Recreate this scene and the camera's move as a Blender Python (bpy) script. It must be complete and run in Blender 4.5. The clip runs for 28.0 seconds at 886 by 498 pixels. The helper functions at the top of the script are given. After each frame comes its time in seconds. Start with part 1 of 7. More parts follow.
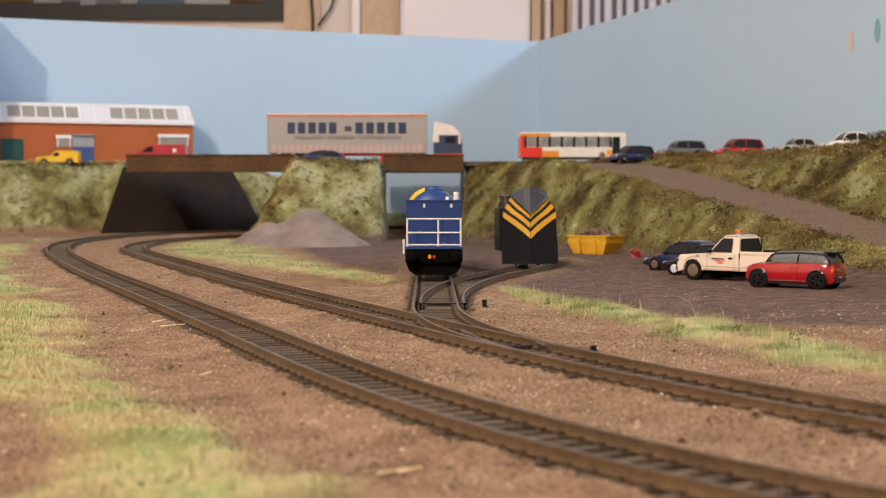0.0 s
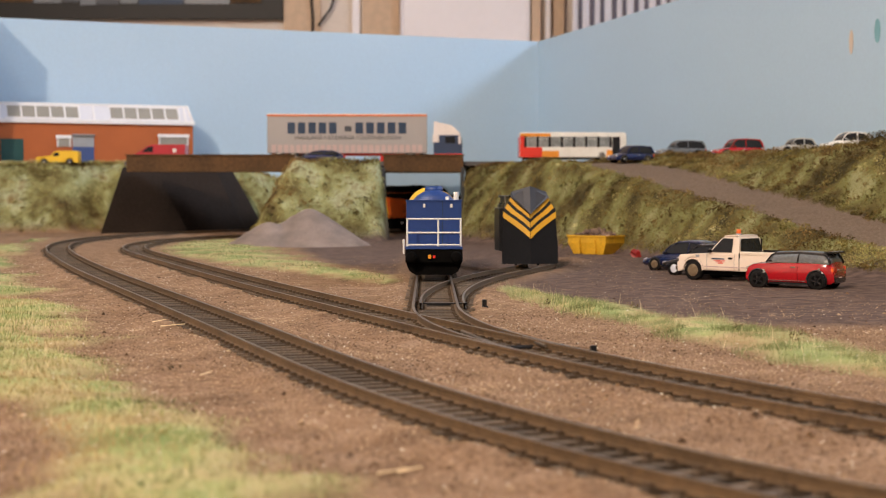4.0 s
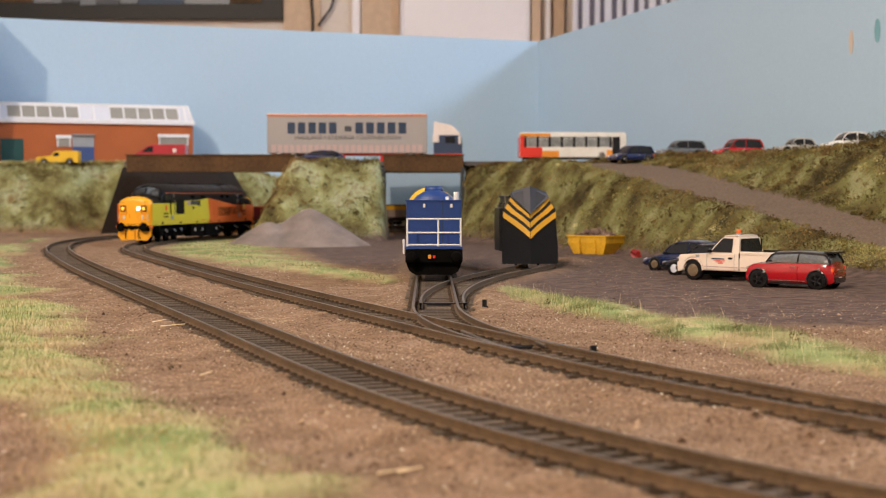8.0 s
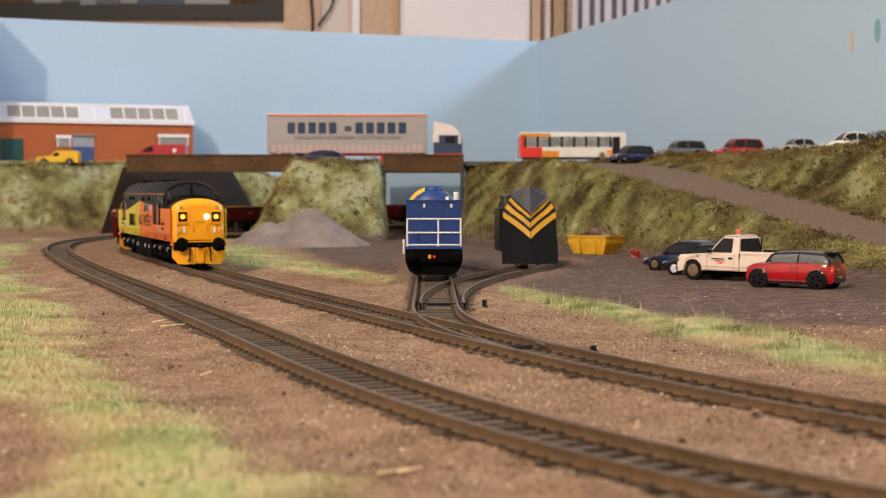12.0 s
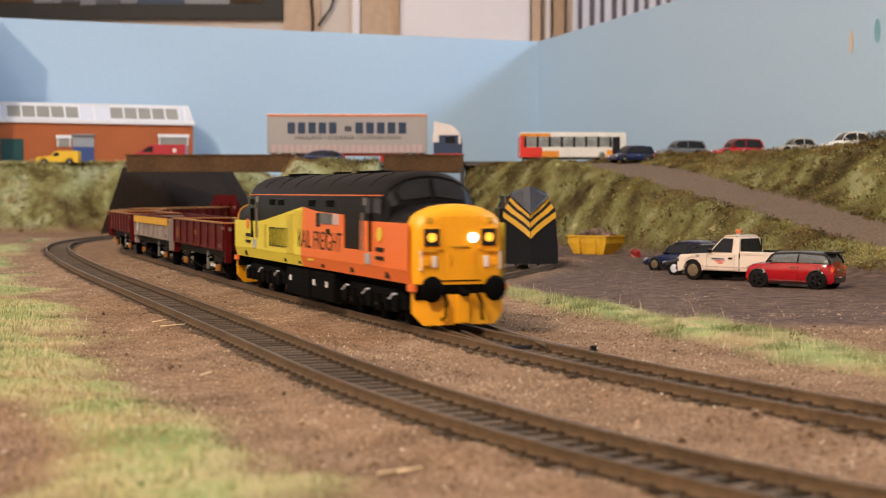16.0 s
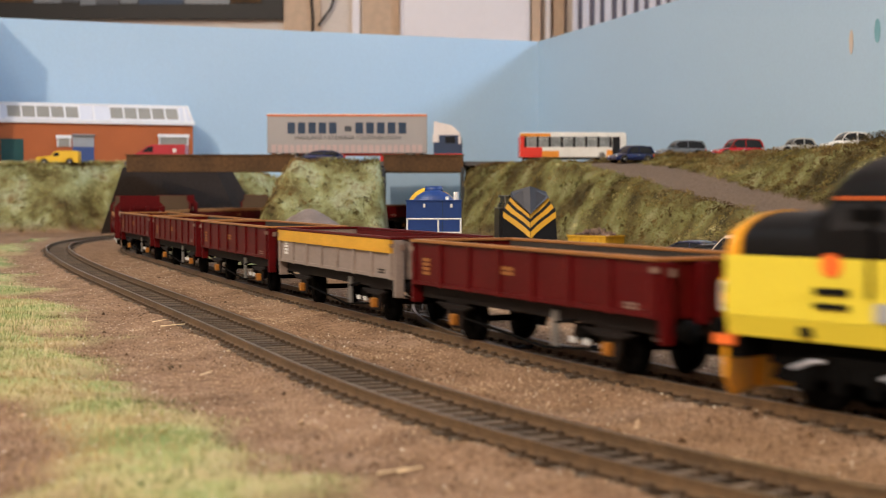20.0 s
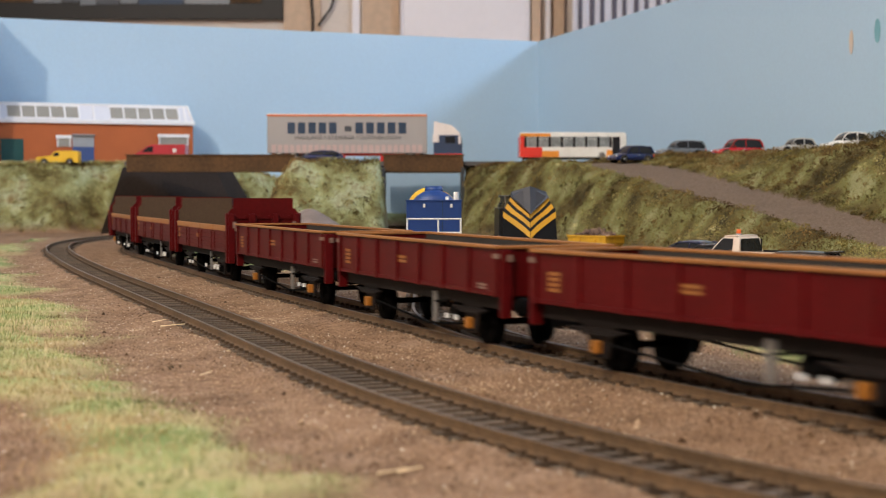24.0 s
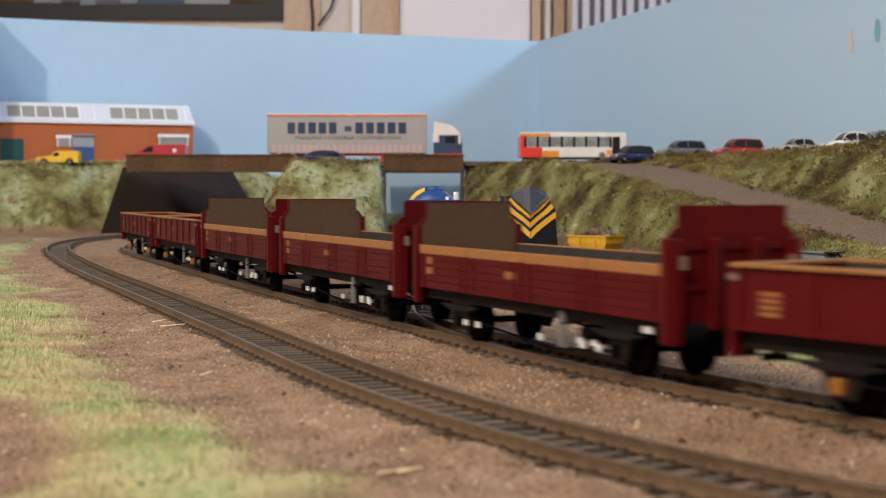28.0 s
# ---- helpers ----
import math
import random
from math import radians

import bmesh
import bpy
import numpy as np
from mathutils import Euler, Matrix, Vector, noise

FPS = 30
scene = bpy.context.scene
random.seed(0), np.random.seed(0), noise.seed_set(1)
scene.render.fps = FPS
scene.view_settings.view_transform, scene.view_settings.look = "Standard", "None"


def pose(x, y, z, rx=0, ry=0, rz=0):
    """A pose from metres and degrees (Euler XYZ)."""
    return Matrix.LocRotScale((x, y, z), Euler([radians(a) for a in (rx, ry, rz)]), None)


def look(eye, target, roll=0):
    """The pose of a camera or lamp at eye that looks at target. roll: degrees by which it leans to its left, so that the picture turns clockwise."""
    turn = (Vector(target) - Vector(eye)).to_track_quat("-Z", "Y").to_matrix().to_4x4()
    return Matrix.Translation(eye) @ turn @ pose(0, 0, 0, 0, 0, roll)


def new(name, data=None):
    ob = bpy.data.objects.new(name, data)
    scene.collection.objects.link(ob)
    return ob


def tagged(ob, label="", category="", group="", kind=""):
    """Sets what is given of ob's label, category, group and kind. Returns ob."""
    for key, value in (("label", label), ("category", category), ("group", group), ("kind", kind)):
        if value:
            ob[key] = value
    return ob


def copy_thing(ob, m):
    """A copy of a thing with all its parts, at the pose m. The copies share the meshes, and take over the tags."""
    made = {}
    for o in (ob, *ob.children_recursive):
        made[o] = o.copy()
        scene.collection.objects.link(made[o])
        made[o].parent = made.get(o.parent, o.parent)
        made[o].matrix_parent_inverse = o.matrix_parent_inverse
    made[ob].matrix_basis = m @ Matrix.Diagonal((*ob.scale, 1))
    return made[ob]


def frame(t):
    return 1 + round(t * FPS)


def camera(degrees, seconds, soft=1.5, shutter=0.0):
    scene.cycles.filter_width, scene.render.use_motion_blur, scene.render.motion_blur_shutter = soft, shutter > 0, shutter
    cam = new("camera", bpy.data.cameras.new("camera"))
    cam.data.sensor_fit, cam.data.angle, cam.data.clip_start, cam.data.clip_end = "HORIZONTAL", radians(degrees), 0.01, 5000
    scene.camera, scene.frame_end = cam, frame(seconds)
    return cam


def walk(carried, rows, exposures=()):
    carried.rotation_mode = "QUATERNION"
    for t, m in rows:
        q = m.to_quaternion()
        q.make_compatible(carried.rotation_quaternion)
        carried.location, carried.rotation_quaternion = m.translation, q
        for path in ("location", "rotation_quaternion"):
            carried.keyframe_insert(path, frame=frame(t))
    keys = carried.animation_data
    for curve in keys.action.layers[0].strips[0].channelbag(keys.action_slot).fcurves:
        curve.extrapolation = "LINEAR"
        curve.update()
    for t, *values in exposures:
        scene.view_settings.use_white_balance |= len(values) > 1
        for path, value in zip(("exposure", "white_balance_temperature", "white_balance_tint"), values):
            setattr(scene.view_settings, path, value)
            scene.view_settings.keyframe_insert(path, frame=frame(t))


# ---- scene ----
# A model railway on a baseboard. All plan numbers below are in millimetres; MM turns them into metres.
MM = 0.001
EYE_Z = 49.5


def at(x, y, z, rz=0.0, rx=0.0, ry=0.0):
    return pose(x * MM, y * MM, z * MM, rx, ry, rz)


cam = camera(33.33, 28.0, soft=1.0, shutter=1.1)
cam.data.dof.use_dof = True
cam.data.dof.focus_distance = 0.62
cam.data.dof.aperture_fstop = 35.0
STAND = at(0, 0, EYE_Z, 0, 90 - 2.2066)
walk(cam, [(0.0, STAND), (28.0, STAND)], [(0.0, -0.02, 6450, 10), (7.0, -0.03, 6350, 9), (17.0, -0.03, 6300, 8), (21.0, -0.06, 6050, 6), (28.0, -0.09, 5700, 4)])

# ---- light ----
world = bpy.data.worlds.new("room_air")
scene.world = world
world.use_nodes = True
world.node_tree.nodes["Background"].inputs[0].default_value = (0.75, 0.85, 1.0, 1)
world.node_tree.nodes["Background"].inputs[1].default_value = 0.25


def area_lamp(name, eye, target, power, size, colour):
    data = bpy.data.lights.new(name, "AREA")
    data.energy, data.size, data.color = power, size, colour
    ob = new(name, data)
    ob.matrix_world = look([v * MM for v in eye], [v * MM for v in target])
    return ob


area_lamp("pendant_lamp_light", (-1337, -1879, 2054), (-60, 1300, 40), 91, 0.09, (1.0, 0.79, 0.61))
area_lamp("second_pendant_lamp_light", (-983, -979, 2080), (-60, 1300, 40), 12, 0.09, (1.0, 0.79, 0.61))
# area lamp standing in for cool daylight from the right, before an added window
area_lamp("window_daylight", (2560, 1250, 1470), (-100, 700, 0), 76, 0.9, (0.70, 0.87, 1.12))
# added fill: brightens the side wall and lifts the shade
area_lamp("ceiling_lamp_light", (-1100, 500, 2150), (300, 1300, 60), 28, 1.0, (0.84, 0.93, 1.0))
scene.view_settings.exposure = 0.0

# ---- materials ----


def material(name, colour, rough=0.6, metal=0.0, vary=0.12, scale=60.0, fine=900.0, bump=0.15, tint=None, coat=0.0, random_tone=0.0, gloss=None):
    """A node material: base colour varied at a coarse and a fine scale (per metre), with a fine bump."""
    m = bpy.data.materials.new(name)
    m.use_nodes = True
    nt = m.node_tree
    b = nt.nodes["Principled BSDF"]
    b.inputs["Roughness"].default_value = rough
    b.inputs["Metallic"].default_value = metal
    b.inputs["Coat Weight"].default_value = coat
    if max(colour) < 0.03:
        b.inputs["Specular IOR Level"].default_value = 0.05 if rough > 0.65 else 0.25
    if gloss is not None:
        b.inputs["Specular IOR Level"].default_value = gloss
    co = nt.nodes.new("ShaderNodeTexCoord")
    n1 = nt.nodes.new("ShaderNodeTexNoise")
    n1.inputs["Scale"].default_value, n1.inputs["Detail"].default_value = scale, 4
    n2 = nt.nodes.new("ShaderNodeTexNoise")
    n2.inputs["Scale"].default_value, n2.inputs["Detail"].default_value = fine, 3
    nt.links.new(co.outputs["Object"], n1.inputs["Vector"])
    nt.links.new(co.outputs["Object"], n2.inputs["Vector"])
    add = nt.nodes.new("ShaderNodeMath")
    add.operation = "ADD"
    nt.links.new(n1.outputs["Fac"], add.inputs[0])
    nt.links.new(n2.outputs["Fac"], add.inputs[1])
    ramp = nt.nodes.new("ShaderNodeMapRange")
    ramp.inputs["From Min"].default_value, ramp.inputs["From Max"].default_value = 0.65, 1.35
    nt.links.new(add.outputs[0], ramp.inputs["Value"])
    mix = nt.nodes.new("ShaderNodeMix")
    mix.data_type = "RGBA"
    dark = [c * (1 - vary) for c in colour]
    light = [min(1.0, c * (1 + vary)) for c in (tint or colour)]
    mix.inputs["A"].default_value = (*dark, 1)
    mix.inputs["B"].default_value = (*light, 1)
    nt.links.new(ramp.outputs["Result"], mix.inputs["Factor"])
    last = mix.outputs["Result"]
    if random_tone:
        info = nt.nodes.new("ShaderNodeObjectInfo")
        mr = nt.nodes.new("ShaderNodeMapRange")
        mr.inputs["To Min"].default_value, mr.inputs["To Max"].default_value = 1 - random_tone, 1 + random_tone
        nt.links.new(info.outputs["Random"], mr.inputs["Value"])
        hsv = nt.nodes.new("ShaderNodeHueSaturation")
        nt.links.new(mr.outputs["Result"], hsv.inputs["Value"])
        nt.links.new(last, hsv.inputs["Color"])
        last = hsv.outputs["Color"]
    nt.links.new(last, b.inputs["Base Color"])
    if bump:
        bp = nt.nodes.new("ShaderNodeBump")
        bp.inputs["Strength"].default_value, bp.inputs["Distance"].default_value = bump, 0.0006
        nt.links.new(n2.outputs["Fac"], bp.inputs["Height"])
        nt.links.new(bp.outputs["Normal"], b.inputs["Normal"])
    return m


def glow(name, colour, strength):
    m = bpy.data.materials.new(name)
    m.use_nodes = True
    b = m.node_tree.nodes["Principled BSDF"]
    b.inputs["Base Color"].default_value = (*colour, 1)
    b.inputs["Emission Color"].default_value = (*colour, 1)
    b.inputs["Emission Strength"].default_value = strength
    return m


def foliage(name, dark, mid, light, rough=0.9, own=0.28, other=None):
    """Scattered flakes: each island of the mesh takes its own tone; other gives a second pair of tones in patches."""
    m = bpy.data.materials.new(name)
    m.use_nodes = True
    nt = m.node_tree
    b = nt.nodes["Principled BSDF"]
    b.inputs["Roughness"].default_value = rough
    b.inputs["Specular IOR Level"].default_value = 0.2
    geo = nt.nodes.new("ShaderNodeNewGeometry")
    co = nt.nodes.new("ShaderNodeTexCoord")
    n = nt.nodes.new("ShaderNodeTexNoise")
    n.inputs["Scale"].default_value, n.inputs["Detail"].default_value = 22, 4
    nt.links.new(co.outputs["Object"], n.inputs["Vector"])
    mr = nt.nodes.new("ShaderNodeMapRange")
    mr.inputs["From Min"].default_value, mr.inputs["From Max"].default_value = 0.36, 0.66
    nt.links.new(n.outputs["Fac"], mr.inputs["Value"])
    mx = nt.nodes.new("ShaderNodeMix")
    mx.inputs["Factor"].default_value = own
    nt.links.new(mr.outputs["Result"], mx.inputs["A"])
    nt.links.new(geo.outputs["Random Per Island"], mx.inputs["B"])
    cr = nt.nodes.new("ShaderNodeValToRGB")
    cr.color_ramp.elements[0].color, cr.color_ramp.elements[1].color = (*dark, 1), (*light, 1)
    cr.color_ramp.elements[0].position, cr.color_ramp.elements[1].position = 0.22, 0.8
    e = cr.color_ramp.elements.new(0.5)
    e.color = (*mid, 1)
    nt.links.new(mx.outputs["Result"], cr.inputs["Fac"])
    last = cr.outputs["Color"]
    if other:
        c2 = nt.nodes.new("ShaderNodeValToRGB")
        c2.color_ramp.elements[0].color, c2.color_ramp.elements[1].color = (*other[0], 1), (*other[1], 1)
        nt.links.new(geo.outputs["Random Per Island"], c2.inputs["Fac"])
        n2 = nt.nodes.new("ShaderNodeTexNoise")
        n2.inputs["Scale"].default_value, n2.inputs["Detail"].default_value = 13, 5
        mp = nt.nodes.new("ShaderNodeMapping")
        mp.inputs["Location"].default_value = (3.1, 7.3, 1.7)
        nt.links.new(co.outputs["Object"], mp.inputs["Vector"])
        nt.links.new(mp.outputs["Vector"], n2.inputs["Vector"])
        m2 = nt.nodes.new("ShaderNodeMapRange")
        m2.inputs["From Min"].default_value, m2.inputs["From Max"].default_value = 0.46, 0.62
        nt.links.new(n2.outputs["Fac"], m2.inputs["Value"])
        mc = nt.nodes.new("ShaderNodeMix")
        mc.data_type = "RGBA"
        nt.links.new(m2.outputs["Result"], mc.inputs["Factor"])
        nt.links.new(last, mc.inputs["A"])
        nt.links.new(c2.outputs["Color"], mc.inputs["B"])
        last = mc.outputs["Result"]
    nt.links.new(last, b.inputs["Base Color"])
    return m


M = {
    "sky_paint": material("sky_paint", (0.44, 0.595, 0.745), 0.55, vary=0.04, scale=2.5, fine=300, bump=0.08),
    "room_wall": material("room_wall", (0.76, 0.66, 0.58), 0.8, scale=3, fine=90, vary=0.05),
    "white_gloss": material("white_gloss", (0.88, 0.83, 0.85), 0.5, scale=3, fine=60, vary=0.02, bump=0.03),
    "tan_wood": material("tan_wood", (0.60, 0.42, 0.28), 0.5, scale=5, fine=60),
    "curtain_grey": material("curtain_grey", (0.16, 0.15, 0.19), 0.9, scale=8, fine=400),
    "curtain_white": material("curtain_white", (0.78, 0.76, 0.82), 0.9, scale=8, fine=400, vary=0.05),
    "black_frame": material("black_frame", (0.012, 0.011, 0.011), 0.4, scale=10, fine=200),
    "carpet": material("carpet", (0.20, 0.16, 0.13), 0.95, scale=6, fine=300),
    "ceiling_white": material("ceiling_white", (0.78, 0.76, 0.72), 0.9, scale=3, fine=100, vary=0.03),
    "board_ply": material("board_ply", (0.42, 0.30, 0.18), 0.7, scale=8, fine=200),
    "rail": material("rail", (0.13, 0.080, 0.040), 0.6, metal=0.1, vary=0.4, scale=40, fine=500, bump=0.1),
    "railhead": material("railhead", (0.20, 0.17, 0.14), 0.42, metal=0.7, vary=0.25, scale=40, fine=400, bump=0.05),
    "sleeper": material("sleeper", (0.115, 0.085, 0.060), 0.75, vary=0.45, scale=120, fine=900, bump=0.3, random_tone=0.35),
    "chair": material("chair", (0.06, 0.037, 0.019), 0.7, vary=0.3, scale=120, fine=900),
    "stone": foliage("stone", (0.055, 0.030, 0.014), (0.235, 0.142, 0.075), (0.56, 0.41, 0.265), own=0.6),
    "glint": material("glint", (0.90, 0.80, 0.64), 0.25, bump=0),
    "straw": foliage("straw", (0.16, 0.144, 0.06), (0.264, 0.248, 0.112), (0.416, 0.384, 0.208)),
    "grass": foliage("grass", (0.12, 0.155, 0.045), (0.36, 0.385, 0.145), (0.72, 0.66, 0.37), own=0.68, other=((0.36, 0.21, 0.10), (0.60, 0.44, 0.23))),
    "strip_grass": foliage("strip_grass", (0.12, 0.14, 0.05), (0.28, 0.32, 0.145), (0.54, 0.56, 0.32), own=0.4),
    "hill_leaf": foliage("hill_leaf", (0.050, 0.036, 0.010), (0.185, 0.152, 0.042), (0.40, 0.36, 0.135), own=0.2, other=((0.085, 0.046, 0.015), (0.27, 0.17, 0.060))),
    # hill_leaf lightened to stand for stronger light on the left banks
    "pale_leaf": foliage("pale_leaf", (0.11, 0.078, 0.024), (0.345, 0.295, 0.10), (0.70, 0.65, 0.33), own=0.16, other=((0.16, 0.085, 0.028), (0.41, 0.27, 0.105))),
    "pale_tuft_leaf": foliage("pale_tuft_leaf", (0.27, 0.26, 0.085), (0.49, 0.465, 0.18), (0.76, 0.72, 0.40), own=0.3),
    "russet_leaf": foliage("russet_leaf", (0.075, 0.042, 0.015), (0.20, 0.135, 0.048), (0.34, 0.26, 0.11), own=0.25),
    "dark_leaf": foliage("dark_leaf", (0.028, 0.0224, 0.0096), (0.08, 0.06, 0.0224), (0.152, 0.112, 0.044)),
    "gravel": material("gravel", (0.235, 0.187, 0.165), 0.95, vary=0.4, scale=60, fine=1400, bump=0.9),
    "beam_wood": material("beam_wood", (0.085, 0.042, 0.013), 0.85, vary=0.5, scale=30, fine=300, bump=0.3),
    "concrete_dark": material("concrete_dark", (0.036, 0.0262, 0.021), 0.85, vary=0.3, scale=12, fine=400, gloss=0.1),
    "jamb_dark": material("jamb_dark", (0.035, 0.04, 0.045), 0.6),
    "tarmac": material("tarmac", (0.112, 0.105, 0.105), 0.9, vary=0.15, scale=30, fine=1000),
    "brick_orange": material("brick_orange", (0.42, 0.115, 0.032), 0.75, vary=0.10, scale=30, fine=800),
    "upvc": material("upvc", (0.82, 0.82, 0.84), 0.4, vary=0.03),
    "glaze_grey": material("glaze_grey", (0.30, 0.29, 0.26), 0.35, vary=0.12, scale=60),
    "panel_pale": material("panel_pale", (0.66, 0.68, 0.76), 0.4, vary=0.04),
    "door_blue": material("door_blue", (0.05, 0.09, 0.26), 0.5),
    "door_teal": material("door_teal", (0.015, 0.075, 0.075), 0.5),
    "grey_panel": material("grey_panel", (0.32, 0.34, 0.37), 0.5),
    "van_yellow": material("van_yellow", (0.80, 0.50, 0.02), 0.35, vary=0.05, coat=0.4),
    "van_red": material("van_red", (0.42, 0.016, 0.03), 0.35, vary=0.05, coat=0.4),
    "car_navy": material("car_navy", (0.008, 0.016, 0.085), 0.22, vary=0.1, coat=0.8, bump=0),
    "car_crimson": material("car_crimson", (0.40, 0.012, 0.014), 0.25, vary=0.06, coat=0.6, bump=0),
    "car_black": material("car_black", (0.008, 0.009, 0.014), 0.2, vary=0.1, coat=0.8, bump=0),
    "car_blue": material("car_blue", (0.005, 0.013, 0.062), 0.2, vary=0.1, coat=0.9, bump=0),
    "car_grey": material("car_grey", (0.13, 0.15, 0.18), 0.3, vary=0.1, coat=0.5, bump=0),
    "car_silver": material("car_silver", (0.42, 0.42, 0.40), 0.3, vary=0.08, coat=0.5, bump=0),
    "car_white": material("car_white", (0.78, 0.77, 0.74), 0.3, vary=0.04, coat=0.5, bump=0),
    "pickup_cream": material("pickup_cream", (0.80, 0.68, 0.57), 0.35, vary=0.04, coat=0.5, bump=0),
    "mini_red": material("mini_red", (0.36, 0.004, 0.010), 0.2, vary=0.06, coat=0.8, bump=0),
    "black_gloss": material("black_gloss", (0.012, 0.012, 0.014), 0.2, coat=0.6, bump=0),
    "tyre": material("tyre", (0.014, 0.013, 0.013), 0.75, vary=0.3),
    "alloy": material("alloy", (0.55, 0.56, 0.58), 0.25, metal=0.8, bump=0),
    "hub_cream": material("hub_cream", (0.22, 0.16, 0.095), 0.35, metal=0.2, bump=0),
    "window_dark": material("window_dark", (0.018, 0.019, 0.022), 0.22, vary=0.3, coat=0.0, bump=0),
    "window_grey": material("window_grey", (0.10, 0.10, 0.10), 0.25, vary=0.3, coat=0.0, bump=0),
    "chrome": material("chrome", (0.7, 0.7, 0.72), 0.15, metal=1.0, bump=0),
    "lamp_orange": material("lamp_orange", (0.85, 0.15, 0.02), 0.3, bump=0),
    "lamp_red": material("lamp_red", (0.65, 0.03, 0.02), 0.3, bump=0),
    "white_ink": material("white_ink", (0.74, 0.74, 0.72), 0.6, bump=0),
    "trailer_grey": material("trailer_grey", (0.37, 0.345, 0.335), 0.55, vary=0.04, scale=30),
    "trailer_pink": material("trailer_pink", (0.52, 0.39, 0.37), 0.55, vary=0.05),
    "trailer_orange": material("trailer_orange", (0.62, 0.17, 0.06), 0.5),
    "sign_blue": material("sign_blue", (0.014, 0.038, 0.085), 0.5),
    "sign_grey": material("sign_grey", (0.055, 0.06, 0.075), 0.5),
    "cab_white": material("cab_white", (0.80, 0.72, 0.68), 0.4, coat=0.4),
    "cab_blue": material("cab_blue", (0.025, 0.05, 0.11), 0.35, coat=0.4),
    "bus_red": material("bus_red", (0.72, 0.035, 0.02), 0.35, coat=0.4),
    "bus_orange": material("bus_orange", (0.80, 0.30, 0.03), 0.35, coat=0.4),
    "bus_white": material("bus_white", (0.80, 0.79, 0.76), 0.35, coat=0.4),
    "wagon_blue": material("wagon_blue", (0.011, 0.045, 0.20), 0.42, vary=0.12, scale=50),
    "wagon_yellow": material("wagon_yellow", (0.75, 0.47, 0.03), 0.42),
    "plough_grey": material("plough_grey", (0.014, 0.0145, 0.017), 0.7, vary=0.12, scale=50),
    # plough paint lightened and blued to imitate the sky's reflection
    "plough_sky_tint": material("plough_sky_tint", (0.05, 0.056, 0.075), 0.4, vary=0.08, scale=30, fine=200, bump=0),
    "plough_black": material("plough_black", (0.015, 0.015, 0.017), 0.4),
    "plough_yellow": material("plough_yellow", (0.66, 0.36, 0.02), 0.45),
    "skip_yellow": material("skip_yellow", (0.62, 0.35, 0.015), 0.55, vary=0.25, scale=80),
    "rubble": foliage("rubble", (0.06, 0.04, 0.04), (0.25, 0.17, 0.13), (0.60, 0.45, 0.35)),
    "loco_black": material("loco_black", (0.0055, 0.0053, 0.006), 0.42, vary=0.3, scale=60, fine=600, bump=0.05, gloss=0.14),
    "loco_yellow": material("loco_yellow", (0.72, 0.60, 0.045), 0.34, vary=0.05, scale=60, bump=0.03),
    "loco_orange": material("loco_orange", (0.78, 0.16, 0.028), 0.34, vary=0.05, scale=60, bump=0.03),
    "loco_nose": material("loco_nose", (0.90, 0.40, 0.008), 0.36, vary=0.05, scale=60, bump=0.03),
    "under_black": material("under_black", (0.0035, 0.0033, 0.0033), 0.8, vary=0.4, scale=120, fine=900),
    "steel": material("steel", (0.24, 0.23, 0.22), 0.4, metal=0.5, bump=0),
    "wagon_maroon": material("wagon_maroon", (0.076, 0.0022, 0.0030), 0.48, vary=0.22, scale=60, fine=700, bump=0.05, gloss=0.16),
    "wagon_maroon_dark": material("wagon_maroon_dark", (0.070, 0.0030, 0.0045), 0.5, vary=0.2, scale=60, gloss=0.16),
    "wagon_rim": material("wagon_rim", (0.30, 0.125, 0.03), 0.5, vary=0.25, scale=60),
    "wagon_inside": material("wagon_inside", (0.040, 0.034, 0.029), 0.75, vary=0.25, scale=40, gloss=0.2),
    "wagon_tan": material("wagon_tan", (0.080, 0.052, 0.031), 0.75, vary=0.15, scale=40, gloss=0.2),
    "band_yellow": material("band_yellow", (0.62, 0.33, 0.02), 0.5, vary=0.2, scale=80),
    "wagon_grey": material("wagon_grey", (0.25, 0.20, 0.175), 0.5, vary=0.2, scale=50),
    "gold_ink": material("gold_ink", (0.26, 0.10, 0.02), 0.6, bump=0),
    "axle_yellow": material("axle_yellow", (0.34, 0.13, 0.012), 0.5),
    "frame_brown": material("frame_brown", (0.012, 0.009, 0.008), 0.7, vary=0.4, scale=100, gloss=0.15),
    "headlight": glow("headlight", (0.90, 0.94, 1.0), 3.2),
    "marker_light": glow("marker_light", (1.0, 0.45, 0.04), 1.3),
    "dull_red": material("dull_red", (0.30, 0.02, 0.018), 0.5, vary=0.25, scale=200),
    "bus_glass": material("bus_glass", (0.24, 0.26, 0.27), 0.3, vary=0.5, scale=120, bump=0),
    "chip_tan": material("chip_tan", (0.66, 0.55, 0.46), 0.7, bump=0),
    "chip_teal": material("chip_teal", (0.20, 0.42, 0.50), 0.7, bump=0),
    "pale_straw": material("pale_straw", (0.85, 0.68, 0.42), 0.5, bump=0),
    "tag_tan": material("tag_tan", (0.20, 0.13, 0.10), 0.6, bump=0),
    "reflector_amber": material("reflector_amber", (0.75, 0.30, 0.02), 0.3, bump=0),
}

# ---- mesh helpers (millimetres) ----


